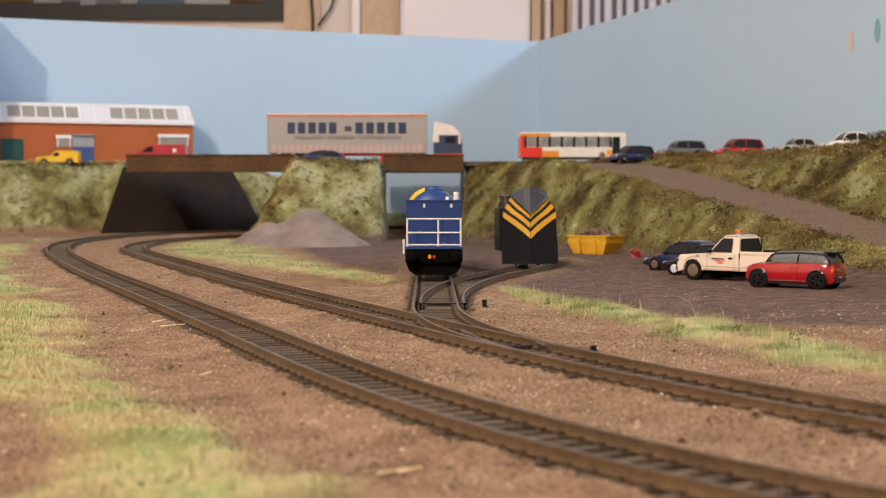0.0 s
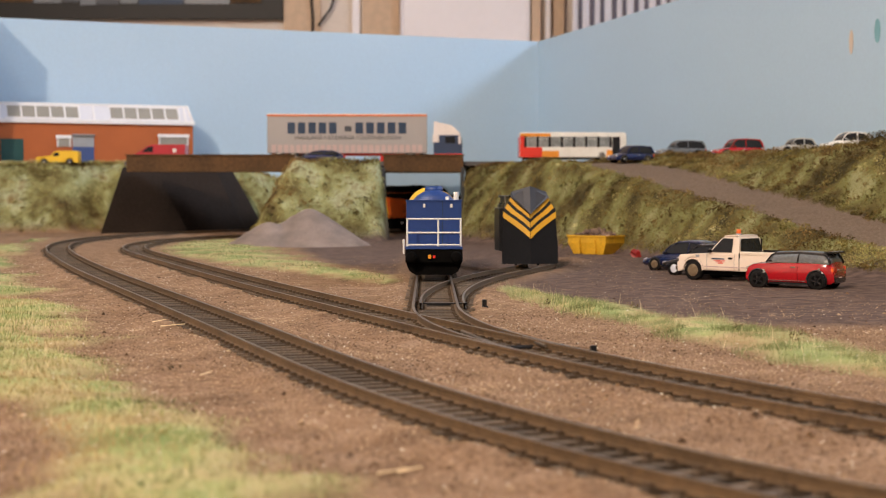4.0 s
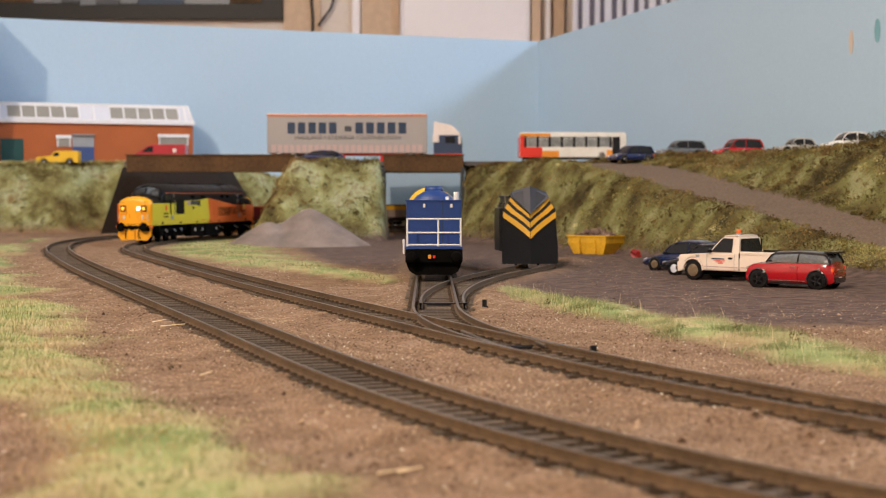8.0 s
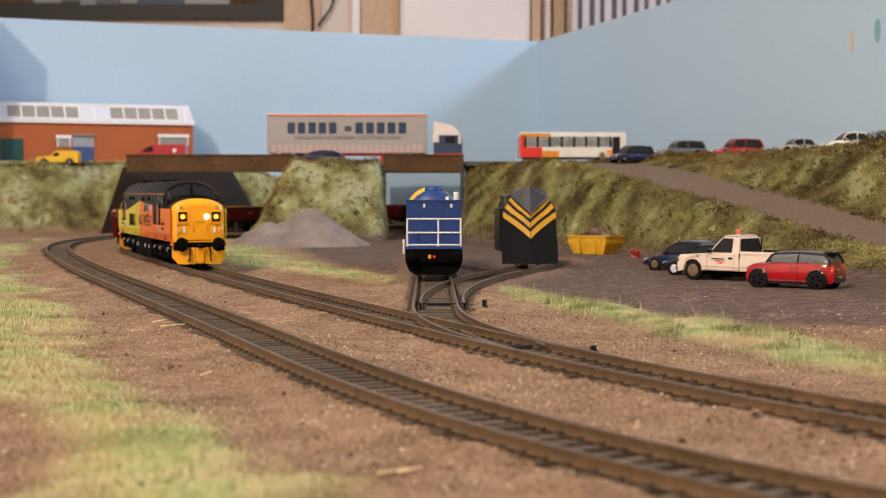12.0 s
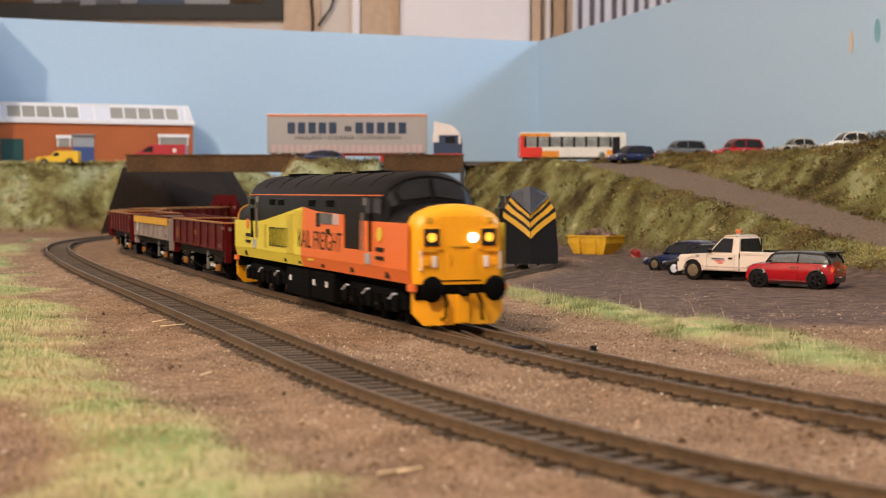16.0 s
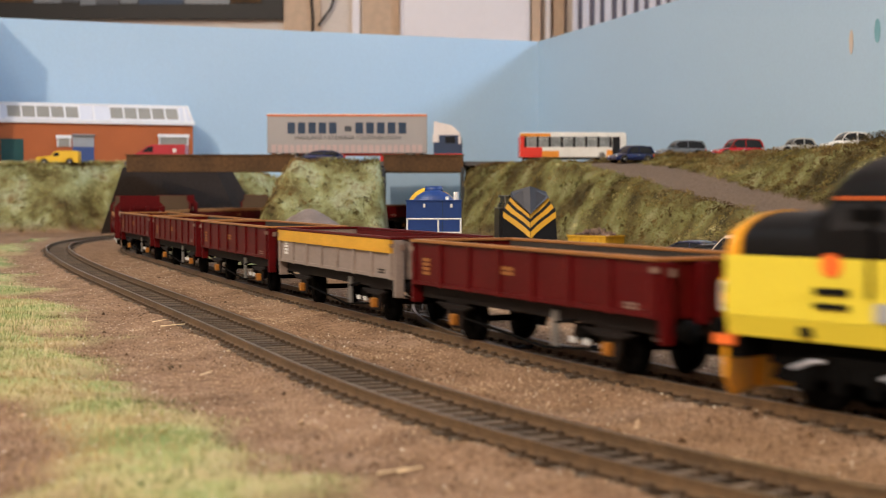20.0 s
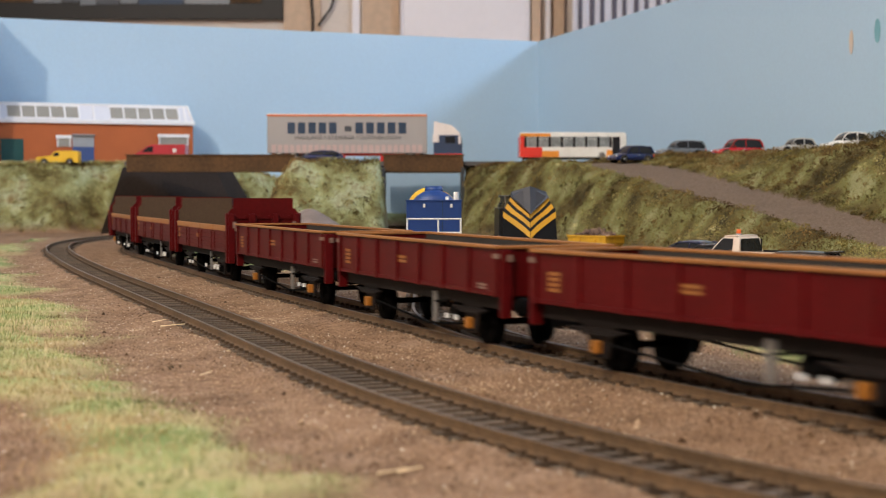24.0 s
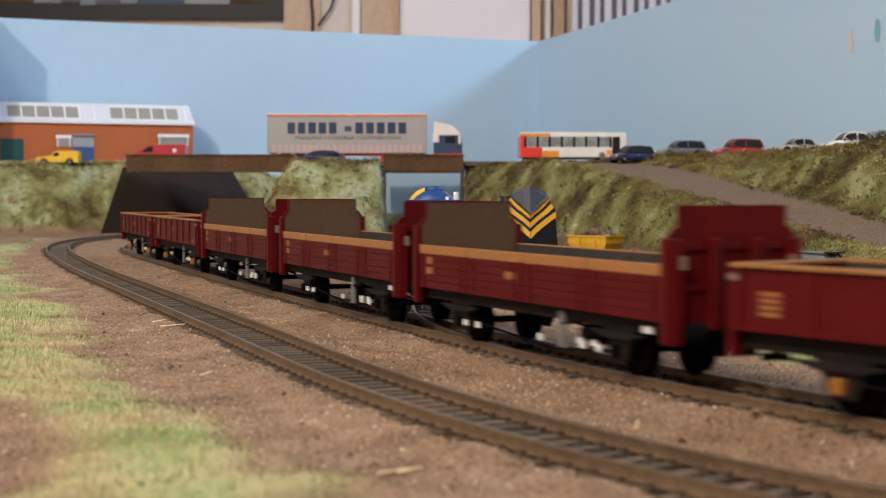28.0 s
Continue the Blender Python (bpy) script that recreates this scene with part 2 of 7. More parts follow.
def box(bm, x0, x1, y0, y1, z0, z1, bevel=0.0):
    vs = [bm.verts.new((x, y, z)) for z in (z0, z1) for y in (y0, y1) for x in (x0, x1)]
    quads = ((0, 2, 3, 1), (4, 5, 7, 6), (0, 1, 5, 4), (2, 6, 7, 3), (0, 4, 6, 2), (1, 3, 7, 5))
    fs = [bm.faces.new([vs[i] for i in q]) for q in quads]
    if bevel:
        es = list({e for f in fs for e in f.edges})
        bmesh.ops.bevel(bm, geom=es, offset=bevel, segments=2, affect="EDGES", profile=0.5)
    return vs


def prism(bm, outline, axis, a, b):
    """An outline of 2D points pushed along an axis from a to b. x: points are (y, z); y: (x, z); z: (x, y)."""
    def put(p, t):
        return {"x": (t, p[0], p[1]), "y": (p[0], t, p[1]), "z": (p[0], p[1], t)}[axis]
    lo = [bm.verts.new(put(p, a)) for p in outline]
    hi = [bm.verts.new(put(p, b)) for p in outline]
    n = len(outline)
    for i in range(n):
        bm.faces.new((lo[i], lo[(i + 1) % n], hi[(i + 1) % n], hi[i]))
    bm.faces.new(lo[::-1])
    bm.faces.new(hi)
    bmesh.ops.recalc_face_normals(bm, faces=bm.faces)
    return lo, hi


def rod(bm, p0, p1, r, n=8, r1=None):
    p0, p1 = Vector(p0), Vector(p1)
    d = (p1 - p0).normalized()
    a = d.orthogonal().normalized()
    b = d.cross(a)
    r1 = r if r1 is None else r1
    rings = []
    for p, q in ((p0, r), (p1, r1)):
        rings.append([bm.verts.new(p + a * q * math.cos(2 * math.pi * i / n) + b * q * math.sin(2 * math.pi * i / n)) for i in range(n)])
    for i in range(n):
        bm.faces.new((rings[0][i], rings[0][(i + 1) % n], rings[1][(i + 1) % n], rings[1][i]))
    bm.faces.new(rings[0][::-1])
    bm.faces.new(rings[1])


def loft(bm, rings, close=True):
    """Skins closed rings of equal length; caps both ends."""
    made = [[bm.verts.new(p) for p in ring] for ring in rings]
    n = len(made[0])
    for r0, r1 in zip(made, made[1:]):
        for i in range(n):
            bm.faces.new((r0[i], r0[(i + 1) % n], r1[(i + 1) % n], r1[i]))
    if close:
        bm.faces.new(made[0][::-1])
        bm.faces.new(made[-1])
    bmesh.ops.recalc_face_normals(bm, faces=bm.faces)
    return made


def slab(bm, points, normal, t):
    """A flat plate: a polygon of 3D points, t thick along normal."""
    nv = Vector(normal) * t
    lo = [bm.verts.new(Vector(p)) for p in points]
    hi = [bm.verts.new(Vector(p) + nv) for p in points]
    n = len(points)
    bm.faces.new(lo)
    bm.faces.new(hi[::-1])
    for i in range(n):
        bm.faces.new((lo[i], hi[i], hi[(i + 1) % n], lo[(i + 1) % n]))
    bmesh.ops.recalc_face_normals(bm, faces=bm.faces)


def mesh_of(name, bm, mat, smooth=0.0):
    for v in bm.verts:
        v.co *= MM
    me = bpy.data.meshes.new(name)
    if smooth:
        for f in bm.faces:
            f.smooth = True
        for e in bm.edges:
            if len(e.link_faces) == 2 and e.calc_face_angle(0) > radians(smooth):
                e.smooth = False
    bm.to_mesh(me)
    bm.free()
    me.materials.append(mat if not isinstance(mat, str) else M[mat])
    return me


def part(name, bm, mat, parent, label="", smooth=0.0, place=None):
    ob = new(name, mesh_of(name, bm, mat, smooth))
    ob.parent = parent
    if place is not None:
        ob.matrix_basis = place
    if label:
        ob["label"] = label
    return ob


def built(name, mat, parent, shape, *args, label="", smooth=0.0, place=None, **kw):
    """One part made by one shape function."""
    bm = bmesh.new()
    shape(bm, *args, **kw)
    return part(name, bm, mat, parent, label, smooth, place)


def thing(name, place, label, category, group="", kind=""):
    ob = new(name)
    ob.empty_display_size = 0.01
    ob.matrix_basis = place
    return tagged(ob, label, category, group, kind)


def structure(name, bm, mat, label, category="", smooth=0.0):
    ob = new(name, mesh_of(name, bm, mat, smooth))
    return tagged(ob, label, category or name.split("_")[0], "", "structure")


def stuff_mesh(name, verts, faces, mat, label, category, parent=None):
    me = bpy.data.meshes.new(name)
    me.from_pydata((np.asarray(verts) * MM).tolist(), [], np.asarray(faces).tolist())
    me.materials.append(M[mat])
    ob = new(name, me)
    if parent is not None:
        ob.parent = parent
        ob["kind"] = "stuff"
        return ob
    return tagged(ob, label, category, "", "stuff")


def writing(name, text, size, mat, parent, place, width=None):
    """Letters as a thin mesh, lying in the x-y plane of place."""
    cu = bpy.data.curves.new(name, "FONT")
    cu.body, cu.size, cu.extrude = text, size * MM, 0.05 * MM
    cu.align_x, cu.align_y = "CENTER", "CENTER"
    tmp = bpy.data.objects.new(name, cu)
    scene.collection.objects.link(tmp)
    bpy.context.view_layer.update()
    me = bpy.data.meshes.new_from_object(tmp.evaluated_get(bpy.context.evaluated_depsgraph_get()))
    bpy.data.objects.remove(tmp)
    if width:
        xs = [v.co.x for v in me.vertices]
        k = width * MM / (max(xs) - min(xs))
        for v in me.vertices:
            v.co.x *= k
    me.materials.clear()
    me.materials.append(M[mat])
    ob = new(name, me)
    ob.parent = parent
    ob.matrix_basis = place
    return ob

# ---- the lines of the tracks ----
RAIL_TOP = 6.0
STEP = 4.0


class Line:
    """A centre line: start, heading and a curvature (per metre) that runs straight between its knots."""

    def __init__(self, x, y, heading, s0, s1, knots, values):
        n = int((s1 - s0) / STEP) + 1
        self.s = s0 + np.arange(n) * STEP
        k = np.interp(self.s, knots, values) * 0.001
        th = np.cumsum(k) * STEP
        th += heading - np.interp(0.0, self.s, th)
        self.th = th
        xs, ys = np.cumsum(np.cos(th)) * STEP, np.cumsum(np.sin(th)) * STEP
        self.x = xs + x - np.interp(0.0, self.s, xs)
        self.y = ys + y - np.interp(0.0, self.s, ys)

    def place(self, s):
        return np.array([np.interp(s, self.s, self.x), np.interp(s, self.s, self.y)])

    def turn(self, s):
        return float(np.interp(s, self.s, self.th))


GAP = 136.842
INNER = Line(94.05, 280.76, 2.134, -1250.0, 3700.0,
             [-1250, -1] + [GAP * i for i in range(7)] + [899, 901, 1199, 1201] + [GAP * i - 100 for i in range(10, 15)] + [1900, 1960],
             [-0.7, -1.2, -1.663, -0.613, 0.005, -0.123, -0.103, 0.042, -0.177, -0.85, -1.19, -2.66, -2.00, -1.974, -1.935, -1.898, -1.864, -1.83, -0.9, 0])
OUTER = Line(60.48, 207.97, 2.2515, -700.0, 2700.0,
             [-700, -1] + [GAP * i for i in range(19)],
             [-0.7, -1.5, -2.7495, -1.195, 0.1627, -0.0175, 0.0394, -0.2409, -0.0644, -0.3837, -0.9877, -1.399, -1.631, -1.721, -1.709, -1.631, -1.517, -1.375, -1.1, -0.4, 0])
SIDING_A = Line(37.0, 392.0, 1.99, 0.0, 1240.0, [0, 40, 175, 200], [-1.2, -2.32, -2.32, 0.0])
SIDING_B = Line(0.3, 560.0, 1.60, 0.0, 470.0, [0, 60, 250, 300, 470], [-0.2, -1.5, -1.3, 0.6, 2.2])


def wall_y(x):
    """The back wall's line."""
    return 2150 + 0.4236 * (x - 138)


def wall_x(y):
    """The side wall's line."""
    return 138 - 0.2764 * (y - 2150)


def smooth01(t):
    t = np.clip(t, 0, 1)
    return t * t * (3 - 2 * t)


# ---- ground ----


def cross_w(x, y):
    return x + 0.27 * (y - 1000)


def ramp_z(y):
    return np.interp(y, [780, 913, 1318, 1400, 1480], [3, 19, 70, 75, 72])


def foot_w(y):
    return np.interp(y, [500, 700, 1082, 1415, 1500, 1640], [150, 137, 165, 147, 118, 95])


def hills(x, y):
    """Height of the banks over the board, and how far a place belongs to a planted bank."""
    w = cross_w(x, y)
    zr, wf = ramp_z(y), foot_w(y)
    h = (zr + 3) * smooth01((w - wf) / (212 - wf))
    h = np.where(w > 214, zr + 3 * (1 - smooth01((w - 214) / 8)), h)
    h = np.where(w > 285, zr + (81 - zr) * smooth01((w - 285) / 50), h)
    h = np.where(w > 338, 81 + 0.5 * smooth01((w - 338) / 14), h)
    dip = 4.0 * np.exp(-((y - 1225) / 55) ** 2) * smooth01((w - 300) / 40)
    rise = 4.0 * smooth01((x - 0.270 * y) / 24) * np.exp(-((y - 1120) / 50) ** 2)
    h = np.where(w > 300, h - dip + rise, h)
    right = (1 - smooth01((y - 1640) / 12)) * smooth01((x - 18) / 5)
    h = h * np.where(y > 1480, right, 1.0) * (x < wall_x(y) - 2)
    green = (h > 5) & ~((w > 216) & (w < 286) & (y < 1420))
    foot = 1376 + (x + 166) * 0.5
    mid = 76.5 * smooth01((y - foot) / 68) * (1 - smooth01((y - foot - 92) / 8)) * smooth01((x + 194) / 50) * (1 - smooth01((x + 62) / 5))
    mid = np.where((x < -52) & (x > -190), mid, 0)
    left = 80 * smooth01((y - 1690 - 40 * smooth01((x + 450) / 45)) / 62) * (1 - smooth01((x + 372) / 26))
    lim = wall_y(x)
    top = np.interp(x, [-330, -258, -205, -188, -120, 20, 60], [76, 74, 60, 40, 20, 14, 10])
    far = top * smooth01((y - lim + 80) / 50) * smooth01((x + 345) / 10) * (1 - smooth01((x - 60) / 20))
    other = np.maximum(np.maximum(mid, left), far)
    green = green | (other > 5)
    return np.maximum(h, other), green


def lumps(x, y, size, seed, up=None):
    """Smooth noise over the plan; with up (a height) it also changes along steep slopes."""
    top = np.full(x.shape, float(seed)) if up is None else seed + up / (0.8 * size)
    return np.array([noise.noise((a / size, b / size, c)) for a, b, c in zip(x.ravel(), y.ravel(), top.ravel())]).reshape(x.shape)


def along(x, y, pts, half):
    """1 near a polyline, falling to 0 past its half width (given point by point)."""
    best = np.full(x.shape, -9.0)
    for (x0, y0), (x1, y1), h0, h1 in zip(pts, pts[1:], half, half[1:]):
        dx, dy = x1 - x0, y1 - y0
        t = np.clip(((x - x0) * dx + (y - y0) * dy) / (dx * dx + dy * dy), 0, 1)
        d = np.hypot(x - x0 - t * dx, y - y0 - t * dy)
        best = np.maximum(best, 1 - d / (h0 + (h1 - h0) * t))
    return best


def turf(x, y):
    """How grassy the flat ground is (over 0: grass)."""
    strip = along(x, y, [(30, 720), (52, 625), (86, 520), (112, 430), (150, 330)], [10, 14, 24, 26, 26])
    verge = along(x, y, [(-22, 770), (-70, 880), (-128, 1010), (-190, 1230), (-215, 1400)], [15, 26, 38, 54, 60])
    edge = np.interp(y, [150, 269, 344, 480, 621, 889, 1100, 1300, 1700], [15, -22, -60, -108, -158, -250, -308, -362, -440])
    bare = (x - np.interp(y, [150, 250, 290, 330, 400], [-58, -66, -78, -96, -400])) / 22.0
    front = np.minimum((edge - x) / 40.0, bare)
    return np.maximum(np.maximum(strip, verge), np.minimum(front, 1.0))


def yard(x, y):
    left = np.interp(y, [500, 600, 700, 800, 1000, 1250, 1400, 1600], [120, 60, 16, -18, -85, -130, -140, -60])
    return np.minimum((x - left) / 14.0, (y - 500 + 0.0 * x) / 40.0)


def lay_ground():
    xs = np.concatenate([np.arange(-960, -420, 12.0), np.arange(-420, 420, 5.0), np.arange(420, 2270, 38.0)])
    ys = np.concatenate([np.arange(-700, 160, 20.0), np.arange(160, 1720, 5.0), np.arange(1720, 2330, 10.0)])
    x, y = np.meshgrid(xs, ys)
    h, green = hills(x, y)
    n1, n2 = lumps(x, y, 46, 3.1, h), lumps(x, y, 15, 7.7, h)
    bank = smooth01(h / 30)
    w = cross_w(x, y)
    ramp = (w > 214) & (w < 288) & (y < 1420) & (y > 780)
    soft = np.where(ramp, 0.25, np.where(x < -45, 0.75, 1.0))
    g = turf(x, y) + 0.55 * n1 + 0.35 * n2
    yd = np.clip(yard(x, y) + 0.5 * n1, 0, 1)
    z = 1.9 + h + bank * soft * (3.6 * n1 + 3.6 * n2) + (1 - bank) * (1 - yd * 0.7) * (0.9 * n1 + 0.5 * n2)
    z += 1.6 * smooth01(g * 1.2) * (1 - bank)
    near = np.full(x.shape, 99.0)
    flat_x, flat_y = x.ravel(), y.ravel()
    for line in (INNER, OUTER, SIDING_A, SIDING_B):
        px, py = line.x[::3], line.y[::3]
        for lo in range(0, flat_x.size, 20000):
            sl = slice(lo, lo + 20000)
            d = np.sqrt(((flat_x[sl, None] - px[None]) ** 2 + (flat_y[sl, None] - py[None]) ** 2).min(1))
            near.ravel()[sl] = np.minimum(near.ravel()[sl], d)
    bed = 1 - smooth01((near - 17) / 9)
    z = z * (1 - bed) + bed * (1.3 + 1.3 * n2 * smooth01((near - 9) / 5) + 2.25 * smooth01((near - 9.5) / 3.5))
    outside = (x > wall_x(y) + 6) | (y > wall_y(x) + 6)
    z = np.where(outside & (bed < 0.5), 0.6, z)
    cover = np.zeros((x.size, 6), np.float32)
    # marks the left banks, whose colour is lightened as if better lit
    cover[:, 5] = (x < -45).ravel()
    # shade of the gaps between sleepers, painted into the ground colour
    cover[:, 4] = (1 - smooth01((near - 6) / 5)).ravel()
    cover[:, 0] = (smooth01(g * 1.6) * (1 - bed)).ravel()
    cover[:, 1] = (yd * (1 - bed * 0.6)).ravel()
    cover[:, 2] = np.where(ramp, 0, np.where(green, smooth01(h / 14), 0)).ravel()
    cover[:, 3] = ramp.astype(np.float32).ravel()
    ny, nx = x.shape
    idx = np.arange(nx * ny).reshape(ny, nx)
    quads = np.stack([idx[:-1, :-1], idx[:-1, 1:], idx[1:, 1:], idx[1:, :-1]], -1).reshape(-1, 4)
    me = bpy.data.meshes.new("ground")
    me.from_pydata((np.stack([x, y, z], -1).reshape(-1, 3) * MM).tolist(), [], quads.tolist())
    for name, col in zip(("turf", "yard", "bank", "ramp", "gap_shade", "pale"), cover.T):
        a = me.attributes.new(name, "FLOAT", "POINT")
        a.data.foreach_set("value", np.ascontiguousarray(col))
    me.polygons.foreach_set("use_smooth", np.ones(len(quads), bool))
    me.materials.append(ground_material())
    ob = new("ground", me)
    tagged(ob, "brown scattered earth and ballast with planted green banks", "ground", "", "structure")
    return x, y, z, g, h, green & ~ramp, bed, yd


def ground_material():
    m = bpy.data.materials.new("scenic_ground")
    m.use_nodes = True
    nt = m.node_tree
    b = nt.nodes["Principled BSDF"]
    b.inputs["Roughness"].default_value = 0.95
    b.inputs["Specular IOR Level"].default_value = 0.25
    co = nt.nodes.new("ShaderNodeTexCoord")

    def speckle(scale, detail=4):
        n = nt.nodes.new("ShaderNodeTexNoise")
        n.inputs["Scale"].default_value, n.inputs["Detail"].default_value = scale, detail
        nt.links.new(co.outputs["Object"], n.inputs["Vector"])
        return n.outputs["Fac"]

    def ramp(fac, stops):
        r = nt.nodes.new("ShaderNodeValToRGB")
        els = r.color_ramp.elements
        els[0].position, els[0].color = stops[0][0], (*stops[0][1], 1)
        els[1].position, els[1].color = stops[-1][0], (*stops[-1][1], 1)
        for p, c in stops[1:-1]:
            els.new(p).color = (*c, 1)
        nt.links.new(fac, r.inputs["Fac"])
        return r.outputs["Color"]

    def blend(a, c, fac):
        mx = nt.nodes.new("ShaderNodeMix")
        mx.data_type = "RGBA"
        nt.links.new(a, mx.inputs["A"])
        nt.links.new(c, mx.inputs["B"])
        nt.links.new(fac, mx.inputs["Factor"])
        return mx.outputs["Result"]

    def attr(name):
        a = nt.nodes.new("ShaderNodeAttribute")
        a.attribute_name = name
        return a.outputs["Fac"]

    grain, patch, broad = speckle(900, 3), speckle(70), speckle(12)
    earth = ramp(grain, [(0.30, (0.0825, 0.0462, 0.0242)), (0.5, (0.2695, 0.1628, 0.0913)), (0.70, (0.517, 0.3575, 0.231))])
    earth2 = ramp(patch, [(0.3, (0.1265, 0.0682, 0.0374)), (0.5, (0.275, 0.165, 0.0968)), (0.72, (0.396, 0.2695, 0.1815))])
    half = nt.nodes.new("ShaderNodeValue")
    half.outputs[0].default_value = 0.5
    soil = blend(earth, earth2, half.outputs[0])
    cinder = ramp(speckle(160, 6), [(0.3, (0.072, 0.047, 0.039)), (0.5, (0.130, 0.088, 0.073)), (0.75, (0.195, 0.134, 0.108))])
    green = ramp(speckle(140, 5), [(0.25, (0.18, 0.1925, 0.066)), (0.5, (0.3962, 0.3837, 0.1562)), (0.72, (0.6238, 0.5275, 0.3))])
    straw = ramp(speckle(26, 6), [(0.34, (0.13, 0.215, 0.055)), (0.45, (0.33, 0.40, 0.15)), (0.52, (0.50, 0.43, 0.21)), (0.60, (0.40, 0.26, 0.14)), (0.68, (0.52, 0.46, 0.24))])
    most = nt.nodes.new("ShaderNodeValue")
    most.outputs[0].default_value = 0.7
    green = blend(green, straw, most.outputs[0])
    bank = ramp(speckle(30, 6), [(0.34, (0.0493, 0.0394, 0.0138)), (0.46, (0.138, 0.113, 0.0394)), (0.55, (0.207, 0.207, 0.0739)), (0.66, (0.316, 0.306, 0.148))])
    # lightened bank colours standing in for light on the left banks
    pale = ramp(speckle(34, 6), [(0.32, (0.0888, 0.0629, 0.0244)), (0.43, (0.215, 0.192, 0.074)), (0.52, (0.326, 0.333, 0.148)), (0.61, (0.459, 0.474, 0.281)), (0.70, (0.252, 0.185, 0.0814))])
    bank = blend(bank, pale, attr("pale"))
    road = ramp(speckle(500, 4), [(0.3, (0.135, 0.0963, 0.0675)), (0.7, (0.27, 0.2, 0.15))])
    col = blend(soil, cinder, attr("yard"))
    col = blend(col, green, attr("turf"))
    col = blend(col, road, attr("ramp"))
    col = blend(col, bank, attr("bank"))
    # near-black tone painted between the rails in place of shade
    col = blend(col, ramp(speckle(300, 4), [(0.3, (0.008, 0.005, 0.003)), (0.7, (0.05, 0.032, 0.019))]), attr("gap_shade"))
    nt.links.new(col, b.inputs["Base Color"])
    bp = nt.nodes.new("ShaderNodeBump")
    bp.inputs["Strength"].default_value, bp.inputs["Distance"].default_value = 0.9, 0.0012
    nt.links.new(grain, bp.inputs["Height"])
    nt.links.new(bp.outputs["Normal"], b.inputs["Normal"])
    return m


FIELD = lay_ground()


def surface(px, py):
    """Height of the ground at places."""
    x, y, z = FIELD[0], FIELD[1], FIELD[2]
    xs, ys = x[0], y[:, 0]
    i = np.clip(np.searchsorted(xs, px) - 1, 0, len(xs) - 2)
    j = np.clip(np.searchsorted(ys, py) - 1, 0, len(ys) - 2)
    fx = (px - xs[i]) / (xs[i + 1] - xs[i])
    fy = (py - ys[j]) / (ys[j + 1] - ys[j])
    return (z[j, i] * (1 - fx) * (1 - fy) + z[j, i + 1] * fx * (1 - fy) + z[j + 1, i] * (1 - fx) * fy + z[j + 1, i + 1] * fx * fy)


